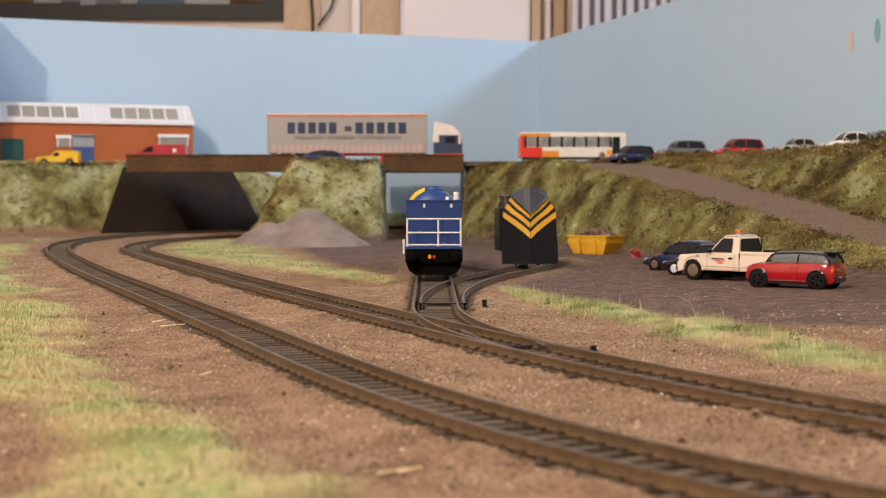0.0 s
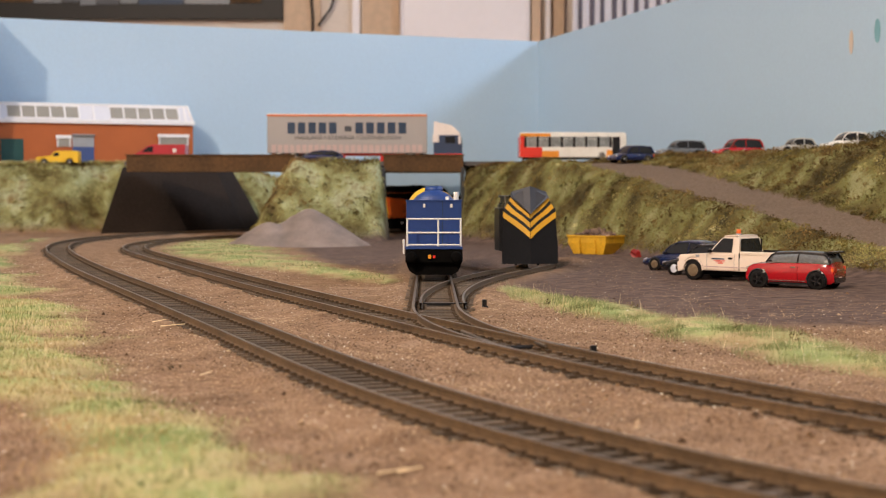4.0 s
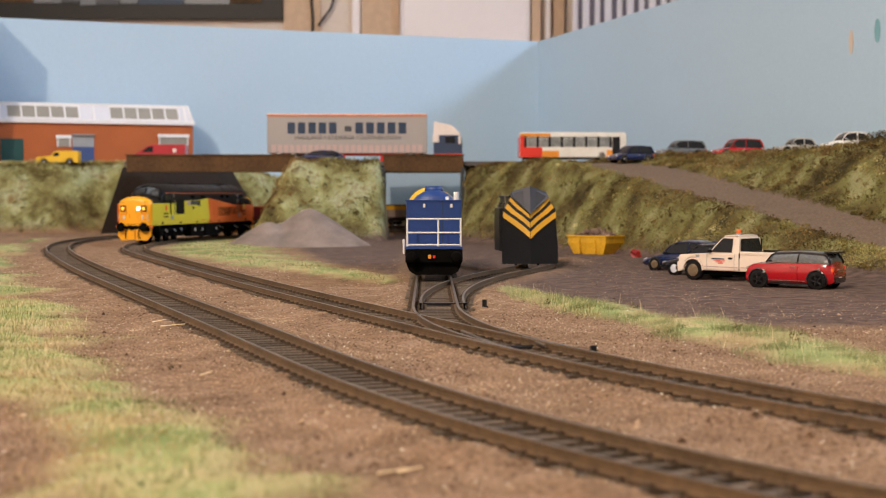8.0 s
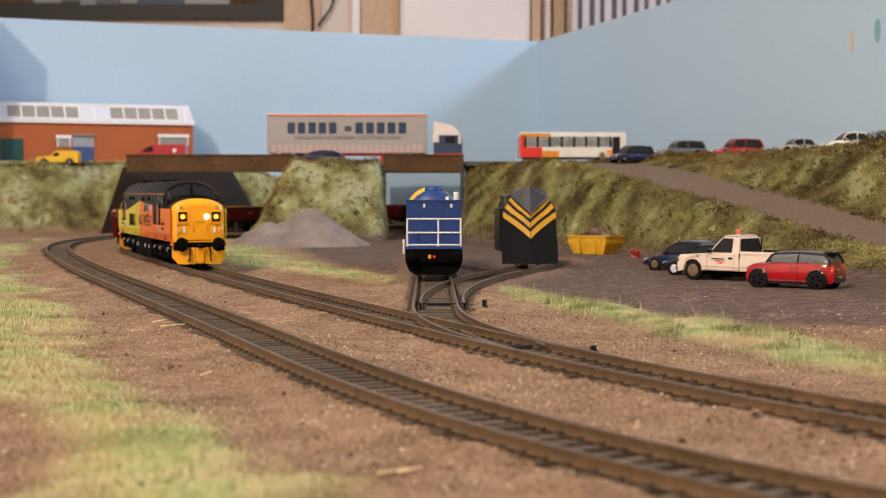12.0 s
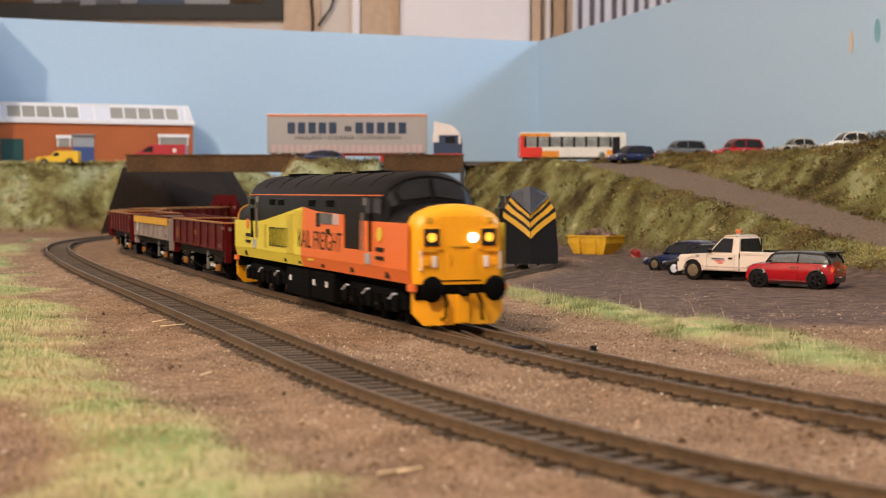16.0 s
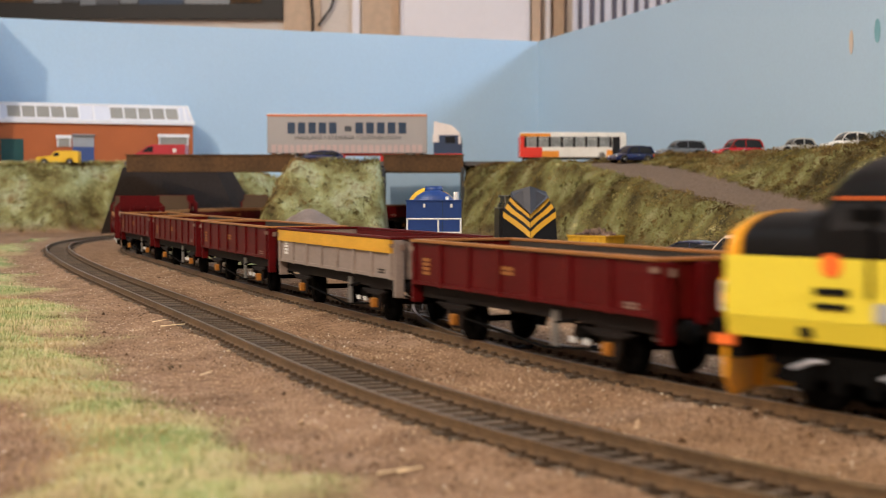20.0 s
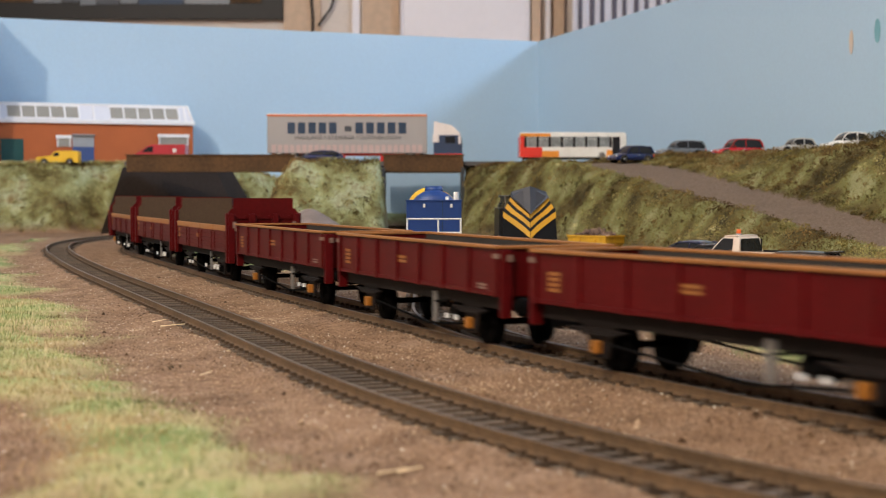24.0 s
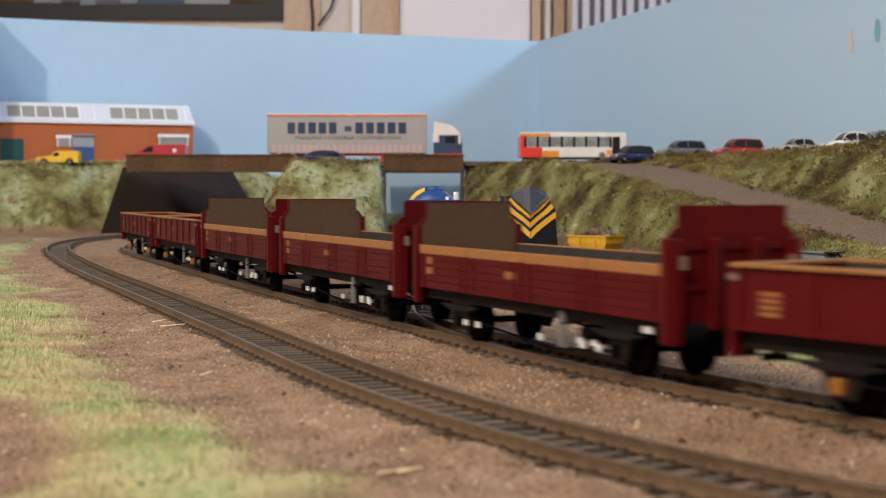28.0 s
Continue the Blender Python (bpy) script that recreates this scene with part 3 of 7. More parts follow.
# ---- board, walls of the layout, room ----


def lay_setting():
    bm = bmesh.new()
    box(bm, -960, 2260, -700, 2330, -24, -1)
    structure("baseboard", bm, "board_ply", "plywood baseboard carrying the model landscape", "baseboard")
    t = 9.0
    ux, uy = 1 / math.hypot(1, 0.4236), 0.4236 / math.hypot(1, 0.4236)
    bm = bmesh.new()
    prism(bm, [(-960, wall_y(-960)), (138, 2150), (138 - uy * t, 2150 + ux * t), (-960 - uy * t, wall_y(-960) + ux * t)], "z", -1, 267)
    structure("wall_back", bm, "sky_paint", "pale blue painted backscene board behind the landscape", "wall")
    bm = bmesh.new()
    far, n0, n1, near = 2150, 2000, 1690, 640
    for a, b, z0 in ((far, n0, -1), (n0, n1, 76), (n1, near, -1)):
        prism(bm, [(wall_x(a), a), (wall_x(b), b), (wall_x(b) + t, b), (wall_x(a) + t, a)], "z", z0, 267)
    structure("wall_side", bm, "sky_paint", "pale blue painted side backscene board with chipped spots", "wall")
    # unseen board, placed and sized to cast the shadow on the back wall's left
    bm = bmesh.new()
    prism(bm, [(-558, 1621), (-611, 1812), (-620, 1812), (-567, 1621)], "z", -1, 332)
    structure("wall_end", bm, "sky_paint", "pale blue board out of view, added to shade the left of the backscene", "wall")
    # where the paint has gone
    for (px, py, w, h, mat) in ((1504, 76, 5, 24, "chip_tan"), (1550, 56, 7, 24, "chip_teal")):
        k = (px - 784) / 2618.8
        y = (138 + 0.2764 * 2150) / (k + 0.2764)
        z = EYE_Z + (340 - py) / 2618.8 * y
        s = y / 2618.8
        bm = bmesh.new()
        ring = [(wall_x(y + math.cos(a) * w * s * 1.3) - 0.4, y + math.cos(a) * w * s * 1.3, z + math.sin(a) * h * s * 0.9) for a in [math.pi * i / 6 for i in range(12)]]
        slab(bm, ring, (-1, 0, 0), 0.3)
        structure("trim_paint_patch", bm, mat, "small chipped patch on the blue board", "paint patch")
    # room
    x0, x1, y0, y1, z0, z1 = -2300, 2600, -2400, 3600, -780, 2210
    for name, args in (("wall_room_far", (x0, x1, y1, y1 + 80, z0, z1)), ("wall_room_near", (x0, x1, y0 - 80, y0, z0, z1)),
                       ("wall_room_west", (x0 - 80, x0, y0, y1, z0, z1)), ("wall_room_east", (x1, x1 + 80, y0, y1, z0, z1))):
        bm = bmesh.new()
        box(bm, *args)
        structure(name, bm, "room_wall", "warm beige plastered room wall", "wall")
    bm = bmesh.new()
    box(bm, x0, x1, y0, y1, z0 - 50, z0)
    structure("floor", bm, "carpet", "brown carpeted room floor", "floor")
    bm = bmesh.new()
    box(bm, x0, x1, y0, y1, z1, z1 + 50)
    structure("ceiling", bm, "ceiling_white", "white painted ceiling of the room", "ceiling")
    # trestles under the board
    for x in (-800, 700, 2150):
        for y in (-550, 800, 2150):
            tr = thing("trestle_leg", at(x, y, -780), "plain square wooden leg under the baseboard", "leg", "legs under the board")
            built("post", "board_ply", tr, box, -25, 25, -25, 25, 0, 755)


lay_setting()


def room_things():
    fr = thing("picture_frame", at(-800, 3596, 466), "black-framed picture hanging on the beige wall", "picture")
    for name, a in (("bottom_rail", (-420, 414, -18, 0, 0, 26)), ("top_rail", (-420, 414, -18, 0, 560, 586)),
                    ("left_stile", (-420, -376, -18, 0, 26, 560)), ("right_stile", (370, 414, -18, 0, 26, 560))):
        built(name, "black_frame", fr, box, *a)
    built("print", "black_frame", fr, box, -376, 370, -7, -2, 26, 560, label="dark printed picture")
    rng = random.Random(5)
    x = -370
    while x < 350:
        w = rng.uniform(30, 110)
        m = rng.choice(["sign_blue", "car_grey", "wagon_tan", "sign_grey", "car_grey", "beam_wood"])
        built("print_patch", m, fr, box, x, min(x + w, 366), -9, -7, 34 + rng.uniform(0, 8), 34 + rng.uniform(40, 90))
        x += w + 3
    pan = thing("white_panel", at(53, 3590, -780), "tall pinkish white panel standing against the wall", "panel")
    built("board", "white_gloss", pan, box, -150, 150, -18, 8, 0, 2985, bevel=3)
    for x in (-152.5, 152.5):
        built("edge_strip", "white_gloss", pan, box, x - 2.4, x + 2.4, -20, 8, 0, 2985)
    for x, w, m in ((223, 22, "tan_wood"), (252, 12, "white_gloss"), (278, 26, "tan_wood")):
        po = thing("window_post", at(x, 3580, -780), "upright painted post beside the window curtain", "post", "window posts")
        built("post", m, po, box, -w / 2, w / 2, -14, 14, 0, 2985, bevel=2)
    for x, m, w in ((-340, "tan_wood", 90), (-210, "white_gloss", 18), (-150, "tan_wood", 90)):
        st = thing("wall_batten", at(x, 3594, -780), "flat wooden batten fixed upright on the wall", "batten", "wall battens")
        built("batten", m, st, box, -w / 2, w / 2, -4, 4, 0, 2985)
    cab = thing("cable", at(-315, 3585, 430), "dark hanging cable in front of the beige wall", "cable")
    bm = bmesh.new()
    pts = [(0, 0, 0), (1, 0, 40), (-2, 0, 80), (3, 0, 140), (0, 0, 260), (6, 0, 420)]
    for a, b in zip(pts, pts[1:]):
        rod(bm, a, b, 3.2, 6)
    pts = [(14, 0, 20), (44, 0, 60), (62, 0, 120), (66, 0, 300)]
    for a, b in zip(pts, pts[1:]):
        rod(bm, a, b, 3.0, 6)
    part("cord", bm, "black_frame", cab)
    cu = thing("curtain", at(450, 3500, -780), "grey and white striped curtain hanging in folds", "curtain")
    x, i = -145, 0
    while x < 190:
        w = (13, 9, 17, 11)[i % 4]
        bm = bmesh.new()
        prism(bm, [(x, 0), (x + w * 0.5, -9 if i % 2 else -4), (x + w, 0), (x + w, 5), (x, 5)], "z", 0, 2200)
        part("fold", bm, "curtain_grey" if i % 2 else "curtain_white", cu)
        x += w + 0.5
        i += 1
    # unseen housing added for the fill light
    la = thing("ceiling_lamp", at(-1100, 500, 2172), "wide square white lamp housing, unseen, added above the fill light", "lamp")
    built("housing", "ceiling_white", la, box, -580, 580, -580, 580, 0, 36, bevel=6)
    # unseen window added for the side light; its pane is opaque
    wn = tagged(new("window_1"), "white framed window out of view, added behind the cool side light", "window", "", "structure")
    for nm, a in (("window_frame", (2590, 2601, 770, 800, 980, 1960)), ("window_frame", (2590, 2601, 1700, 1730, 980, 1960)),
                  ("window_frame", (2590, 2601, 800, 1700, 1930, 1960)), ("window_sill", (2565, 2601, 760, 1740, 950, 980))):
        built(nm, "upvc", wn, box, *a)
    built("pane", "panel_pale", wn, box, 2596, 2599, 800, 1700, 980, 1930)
    d2 = thing("pendant_lamp", at(-983, -979, 2080), "black pendant lamp hanging from the ceiling", "lamp")
    built("cord", "black_frame", d2, rod, (-26, -46, 90), (-26, -46, 130), 4, 8)
    built("shade", "black_frame", d2, rod, (-30, -50, 92), (-5, -9, 14), 40, 24, 90)
    de = thing("pendant_lamp", at(-1337, -1879, 2054), "black pendant lamp hanging from the ceiling", "lamp")
    built("cord", "black_frame", de, rod, (-30, -70, 90), (-30, -70, 156), 4, 8)
    built("shade", "black_frame", de, rod, (-36, -84, 92), (-5, -13, 14), 40, 24, 90)


room_things()


def road_works():
    """The upper road on its deck, the two bridges, the wing wall."""
    # right part of the deck runs back, unseen, to shade the opening below
    bm = bmesh.new()
    prism(bm, [(-345, 1604), (170, 1604), (225, 1640), (170, 1865), (150, 2060), (20, 2060), (-90, 2010), (-150, 1800), (-345, 1745)], "z", 78, 82.6)
    structure("road", bm, "tarmac", "grey upper road deck crossing over the tracks", "road")
    for x0, x1 in ((-341, -160), (-64, 22)):
        br = thing("bridge_beam", at(0, 1596, 0), "brown stained wooden bridge parapet beam", "bridge", "bridge beams")
        built("beam", "beam_wood", br, box, x0, x1, 0, 7, 71, 88.5, bevel=0.6)
        built("coping", "beam_wood", br, box, x0 - 1, x1 + 1, -1, 8, 88.5, 90)
        n = int((x1 - x0) / 22)
        for i in range(n + 1):
            x = x0 + 2 + (x1 - x0 - 4) * i / n
            built("stiffener", "beam_wood", br, box, x - 0.5, x + 0.5, -0.12, 0.2, 72, 88)
    po = thing("bridge_portal", at(0, 1600, 0), "dark upright side walls of the short bridge opening", "portal")
    built("side_wall", "jamb_dark", po, box, -66, -62.5, -8, 22, 0, 76)
    built("side_wall", "jamb_dark", po, box, 19.5, 23, -8, 60, 0, 76)
    built("lintel", "jamb_dark", po, box, -62.5, 19.5, -2, 5, 70, 73)
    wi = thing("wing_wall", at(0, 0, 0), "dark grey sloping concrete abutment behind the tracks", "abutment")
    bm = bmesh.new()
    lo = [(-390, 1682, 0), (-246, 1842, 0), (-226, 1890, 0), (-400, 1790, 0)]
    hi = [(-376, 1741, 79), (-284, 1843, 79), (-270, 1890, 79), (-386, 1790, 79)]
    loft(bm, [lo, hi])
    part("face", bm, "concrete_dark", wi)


road_works()


def track(name, line, s0, s1, near0, near1, label):
    """Two rails, and sleepers with their chairs; those of the near stretch are single pieces."""
    tr = tagged(new(name), label, "track", "", "structure")
    sel = (line.s >= s0) & (line.s <= s1)
    s, x, y, th = line.s[sel], line.x[sel], line.y[sel], line.th[sel]
    for side in (1, -1):
        cx, cy = x - side * 8.6 * np.sin(th), y + side * 8.6 * np.cos(th)
        prof = [(-1.0, 3.4), (-1.0, 3.7), (-0.25, 3.95), (-0.25, 5.1), (-0.5, 5.3), (-0.5, 5.98), (0.5, 5.98), (0.5, 5.3), (0.25, 5.1), (0.25, 3.95), (1.0, 3.7), (1.0, 3.4)]
        n = len(prof)
        v = np.zeros((len(s), n, 3))
        for i, (o, z) in enumerate(prof):
            v[:, i] = np.stack([cx - o * np.sin(th), cy + o * np.cos(th), np.full(len(s), z)], -1)
        i0 = np.arange((len(s) - 1) * n).reshape(-1, n)
        f = np.stack([i0, np.roll(i0, -1, 1), np.roll(i0, -1, 1) + n, i0 + n], -1).reshape(-1, 4)
        me = bpy.data.meshes.new("rail")
        me.from_pydata((v.reshape(-1, 3) * MM).tolist(), [], f.tolist())
        me.materials.append(M["rail"])
        me.materials.append(M["railhead"])
        idx = np.zeros(len(f), np.int32)
        idx.reshape(-1, n)[:, 5] = 1
        me.polygons.foreach_set("material_index", idx)
        ob = new("rail", me)
        ob.parent = tr
    bm = bmesh.new()
    box(bm, -1.3, 1.3, -12.9, 12.9, 0.9, 3.4)
    for side in (1, -1):
        for o in (-1.75, 1.75):
            box(bm, -0.85, 0.85, side * 8.6 + o - 0.6, side * 8.6 + o + 0.6, 3.4, 4.15)
    bmesh.ops.recalc_face_normals(bm, faces=bm.faces)
    me = mesh_of("sleeper", bm, "sleeper")
    me.materials.append(M["chair"])
    me.polygons.foreach_set("material_index", np.array([0] * 6 + [1] * 24, np.int32))
    base = np.array([v.co[:] for v in me.vertices]) / MM
    faces = np.array([p.vertices[:] for p in me.polygons])
    rest_v, rest_f, k = [], [], 0
    rng = random.Random(3)
    for sp in np.arange(s0 + 3, s1 - 3, 6.8):
        px, py = line.place(sp)
        a = line.turn(sp) + rng.uniform(-0.015, 0.015)
        if near0 <= sp <= near1:
            ob = new("sleeper", me)
            ob.parent = tr
            ob.matrix_basis = at(px, py, rng.uniform(-0.12, 0.05), math.degrees(a))
        else:
            c, q = math.cos(a), math.sin(a)
            rest_v.append(base @ np.array([[c, q, 0], [-q, c, 0], [0, 0, 1]]) + np.array([px, py, 0]))
            rest_f.append(faces + k * len(base))
            k += 1
    if rest_v:
        stuff_mesh("sleeper_row", np.concatenate(rest_v), np.concatenate(rest_f), "sleeper", "", "", tr)
    return tr


track("track_inner", INNER, -1240, 3690, 0, 1000, "brown weathered model railway track curving under the bridge")
track("track_outer", OUTER, -690, 2690, 0, 1100, "brown weathered model railway track on the outside of the curve")
track("track_siding", SIDING_A, 10, 1235, 30, 420, "short siding track leading into the yard")
track("track_siding_branch", SIDING_B, 20, 352, 30, 350, "siding branch curving across the yard")
# ---- the train: x forward, y to its left, z over the rail head ----


def wheelset(parent, x, z, r, gauge=16.5, name="wheelset", mat="under_black"):
    bm = bmesh.new()
    for side in (1, -1):
        y0, y1 = side * (gauge / 2 - 1.2), side * (gauge / 2 + 1.4)
        rod(bm, (0, y0, 0), (0, y1, 0), r, 24)
        rod(bm, (0, y0 - side * 0.5, 0), (0, y0, 0), r + 0.8, 24)
        rod(bm, (0, y1, 0), (0, y1 + side * 0.25, 0), r * 0.72, 24, r * 0.66)
        for k in range(3):
            a = 2 * math.pi * k / 3
            rod(bm, (r * 0.42 * math.cos(a), y1, r * 0.42 * math.sin(a)), (r * 0.42 * math.cos(a), y1 + side * 0.5, r * 0.42 * math.sin(a)), r * 0.13, 6)
    rod(bm, (0, -gauge / 2, 0), (0, gauge / 2, 0), 1.0, 8)
    return part(name, bm, mat, parent, "", 40, at(x, 0, z))


def buffer_pair(parent, x, d, mat="under_black", z=13.6, r=3.4):
    for side in (1, -1):
        bm = bmesh.new()
        rod(bm, (x, side * 11.4, z), (x + d * 3.2, side * 11.4, z), 1.6, 10)
        rod(bm, (x + d * 3.0, side * 11.4, z), (x + d * 3.9, side * 11.4, z), r * 0.9, 16, r)
        rod(bm, (x + d * 3.9, side * 11.4, z), (x + d * 4.4, side * 11.4, z), r, 16, r * 0.75)
        part("buffer", bm, mat, parent, "", 40)


def nose_ring(u, half, top, low=14.6):
    side = [(half * 0.98, low), (half, low + 3), (half, top - 8.5), (half * 0.985, top - 6.2), (half * 0.93, top - 4.3), (half * 0.80, top - 2.6), (half * 0.55, top - 1.0), (half * 0.28, top - 0.25), (0, top)]
    return [(u, -y, z) for y, z in side] + [(u, y, z) for y, z in side[-2::-1]]


def body_ring(u, k=1.0, drop=0.0):
    side = [(16.0, 14.6), (17.6, 19.0), (17.8, 36.5), (17.5, 40.0), (16.9, 43.2), (15.6, 45.8), (13.2, 48.0), (9.6, 49.8), (5.0, 51.0), (0, 51.4)]
    side = [(y * k, z - drop * max(0.0, (z - 36) / 15)) for y, z in side]
    return [(u, -y, z) for y, z in side] + [(u, y, z) for y, z in side[-2::-1]]


def diesel_loco():
    lo = thing("diesel_locomotive", at(0, 0, RAIL_TOP), "black, yellow and orange diesel locomotive with lit headlamps", "locomotive")
    bm = bmesh.new()
    loft(bm, [body_ring(-93.5, 0.97, 1.6), body_ring(-90), body_ring(90), body_ring(93.5, 0.97, 1.6)])
    body = part("body", bm, "loco_black", lo, "matt black body shell", 35)
    # roof hatches, ribs and fans
    for u in (-70, -46, -22, 2, 26, 50, 74):
        bm = bmesh.new()
        ring = [(y, z + 0.25) for _, y, z in body_ring(0) if z > 43.5]
        ring = ring + [(y * 0.97, z - 1.2) for y, z in ring[::-1]]
        prism(bm, ring, "x", u - 0.45, u + 0.45)
        part("roof_rib", bm, "loco_black", lo, "", 35)
    for u, r in ((-58, 7.5), (30, 5.0), (44, 5.0)):
        bm = bmesh.new()
        rod(bm, (u, 0, 50.8), (u, 0, 52.0), r, 24)
        rod(bm, (u, 0, 51.8), (u, 0, 52.2), r * 0.25, 10)
        part("roof_fan", bm, "under_black", lo, "", 40)
    built("exhaust", "under_black", lo, box, -8, 2, -2.5, 2.5, 50.8, 52.2, bevel=0.3)
    for d in (1, -1):
        # sloping cab front with two windscreens
        bm = bmesh.new()
        r0 = [(u * d, y, z) for u, y, z in body_ring(93.0, 0.97, 1.6)]
        r1 = [(97.5 * d, y * 0.94, min(z, 42.0 - 0.010 * y * y)) for u, y, z in body_ring(93.5, 0.97, 1.6)]
        loft(bm, [r0, r1])
        part("cab_front", bm, "loco_black", lo, "", 35)
        for side in (1, -1):
            bm = bmesh.new()
            pts = [(97.2, 1.0, 42.4), (96.6, 11.5, 41.2), (95.2, 12.8, 43.8), (94.2, 9.2, 47.3), (93.9, 1.0, 48.6)]
            slab(bm, [(u * d, y * side, z) for u, y, z in pts], (d, 0, 0.35), 0.7)
            part("windscreen", bm, "window_dark", lo, "dark glossy windscreen pane")
        # nose
        bm = bmesh.new()
        rings = [nose_ring(96 * d, 16.6, 40.6), nose_ring(117 * d, 16.5, 40.1)]
        loft(bm, rings if d > 0 else rings[::-1])
        part("nose_top", bm, "loco_black", lo, "", 35)
        bm = bmesh.new()
        rings = [nose_ring(115.8 * d, 16.72, 40.45), nose_ring(118 * d, 16.5, 40.2), nose_ring(119.8 * d, 15.7, 39.5), nose_ring(121.2 * d, 14.3, 38.1), nose_ring(121.6 * d, 12.0, 36.0)]
        loft(bm, rings if d > 0 else rings[::-1])
        nose = part("nose_end", bm, "loco_nose", lo, "warm yellow warning end of the nose", 50)
        f = 121.6 * d

        def face(name, y0, y1, z0, z1, mat, depth=0.5, bevel=0.0, label="", parent=nose):
            a, b = sorted((f - 0.4 * d, f + depth * d))
            return built(name, mat, parent, box, a, b, y0, y1, z0, z1, bevel=bevel, label=label)
        for side in (1, -1):
            face("lamp_box", side * 10.4 - 3.3, side * 10.4 + 3.3, 26.3, 33.0, "loco_nose", 0.3, 0.3)
            face("lamp_surround", side * 10.4 - 2.7, side * 10.4 + 2.7, 26.9, 32.4, "plough_black", 0.6)
            lit = "marker_light" if d > 0 else "lamp_red"
            bm = bmesh.new()
            rod(bm, (f + 0.4 * d, side * 10.4, 29.7), (f + 0.95 * d, side * 10.4, 29.7), 1.5, 18)
            part("marker_lamp", bm, lit, nose, "round amber marker lamp" if d > 0 else "")
            face("lamp_bracket", side * 9.4 - 0.7, side * 9.4 + 0.7, 20.2, 23.8, "white_ink", 0.9)
            face("jumper_socket", side * 12.6 - 1.1, side * 12.6 + 1.1, 20.6, 23.0, "loco_nose", 1.1, 0.2)
            face("step", side * 11.5 - 2.6, side * 11.5 + 2.6, 25.2, 25.8, "loco_nose", 1.0)
            bm = bmesh.new()
            rod(bm, (f + 0.8 * d, side * 4.2, 21.5), (f + 0.8 * d, side * 4.2, 25.0), 0.22, 6)
            part("handrail", bm, "loco_nose", nose)
        bm = bmesh.new()
        rod(bm, (f - 0.2 * d, 4.7, 29.6), (f + 0.7 * d, 4.7, 29.6), 1.6, 20)
        part("headlamp", bm, "headlight" if d > 0 else "glaze_grey", nose, "bright white round headlamp" if d > 0 else "")
        for side in (1, -1):
            bm = bmesh.new()
            rod(bm, (f + 0.9 * d, side * 14.4, 19.5), (f + 0.9 * d, side * 14.4, 25.2), 0.25, 6)
            rod(bm, (f - 0.6 * d, side * 14.4, 19.5), (f + 0.9 * d, side * 14.4, 19.5), 0.25, 6)
            rod(bm, (f - 0.6 * d, side * 14.4, 25.2), (f + 0.9 * d, side * 14.4, 25.2), 0.25, 6)
            part("grab_iron", bm, "white_ink", nose)
            face("lamp_ledge", side * 10.4 - 3.8, side * 10.4 + 3.8, 25.9, 26.3, "loco_nose", 0.9)
            face("vent_ring", side * 11.2 - 1.2, side * 11.2 + 1.2, 34.2, 36.2, "plough_yellow", 0.15, 0.2)
        face("door_sill", -7.5, 7.5, 15.6, 16.0, "under_black", 0.2)
        face("door_seam", -6.2, -6.05, 17.5, 35, "plough_yellow", 0.1)
        face("door_seam", 6.05, 6.2, 17.5, 35, "plough_yellow", 0.1)
        face("hinge_bar", -3.2, 3.2, 26.6, 27.0, "plough_yellow", 0.5)
        for y in (-6.5, -2.5, 2.5, 6.5):
            face("nose_bolt", y - 0.25, y + 0.25, 36.0, 36.4, "plough_yellow", 0.4)
        # buffer beam, buffers, plough, pipes
        a, b = sorted((116.0 * d, 121.4 * d))
        built("buffer_beam", "under_black", lo, box, a, b, -16, 16, 9.8, 14.8, bevel=0.3)
        buffer_pair(lo, 121.0 * d, d, r=4.2, z=13.4)
        for side in (1, -1):
            bm = bmesh.new()
            pts = [(0, side * 2.9, 11.5), (0, side * 16.6, 12.0), (0, side * 16.6, 5.6), (0, side * 13.0, 1.6), (0, side * 2.9, 1.9)]
            lead = [123.2 * d, 120.0 * d, 120.0 * d, 121.0 * d, 123.6 * d]
            slab(bm, [(u, y, z) for u, (_, y, z) in zip(lead, pts)], (-d, 0, 0), 1.0)
            part("snow_plough_blade", bm, "loco_nose", lo, "deep yellow snow plough plate")
            bm = bmesh.new()
            path = [(122.5 * d, side * 6, 12), (125 * d, side * 6.3, 9), (125 * d, side * 6.6, 4.5), (123.6 * d, side * 7.4, 3.4)]
            for p, q in zip(path, path[1:]):
                rod(bm, p, q, 0.55, 6)
            part("brake_pipe", bm, "under_black", lo)
            a, b = sorted((117 * d, 122.2 * d))
            built("beam_corner", "loco_orange", lo, box, a, b, side * 16.6 - 0.7, side * 16.6 + 0.7, 12.5, 14.6)
        a, b = sorted((121.5 * d, 124.6 * d))
        built("centre_plate", "loco_nose", lo, box, a, b, -2.5, 2.5, 2.2, 11.5, bevel=0.5)
        bm = bmesh.new()
        rod(bm, (121 * d, 0, 13), (126 * d, 0, 12.2), 1.0, 8)
        rod(bm, (126 * d, -1.6, 12), (126 * d, 1.6, 12), 0.9, 8)
        part("coupling", bm, "under_black", lo)
    # bodysides: right has orange in front, left yellow in front
    ahead = [(-4.8, 19.0), (118.8, 19.0), (118.8, 34.2), (71, 34.2), (71, 24), (52.3, 24), (52.3, 36), (17.5, 36.8), (-1.3, 38.4)]
    behind = [(-118.8, 19.0), (-4.8, 19.0), (-1.3, 38.4), (-62.7, 32.0), (-72, 31.4), (-118.8, 31.3)]
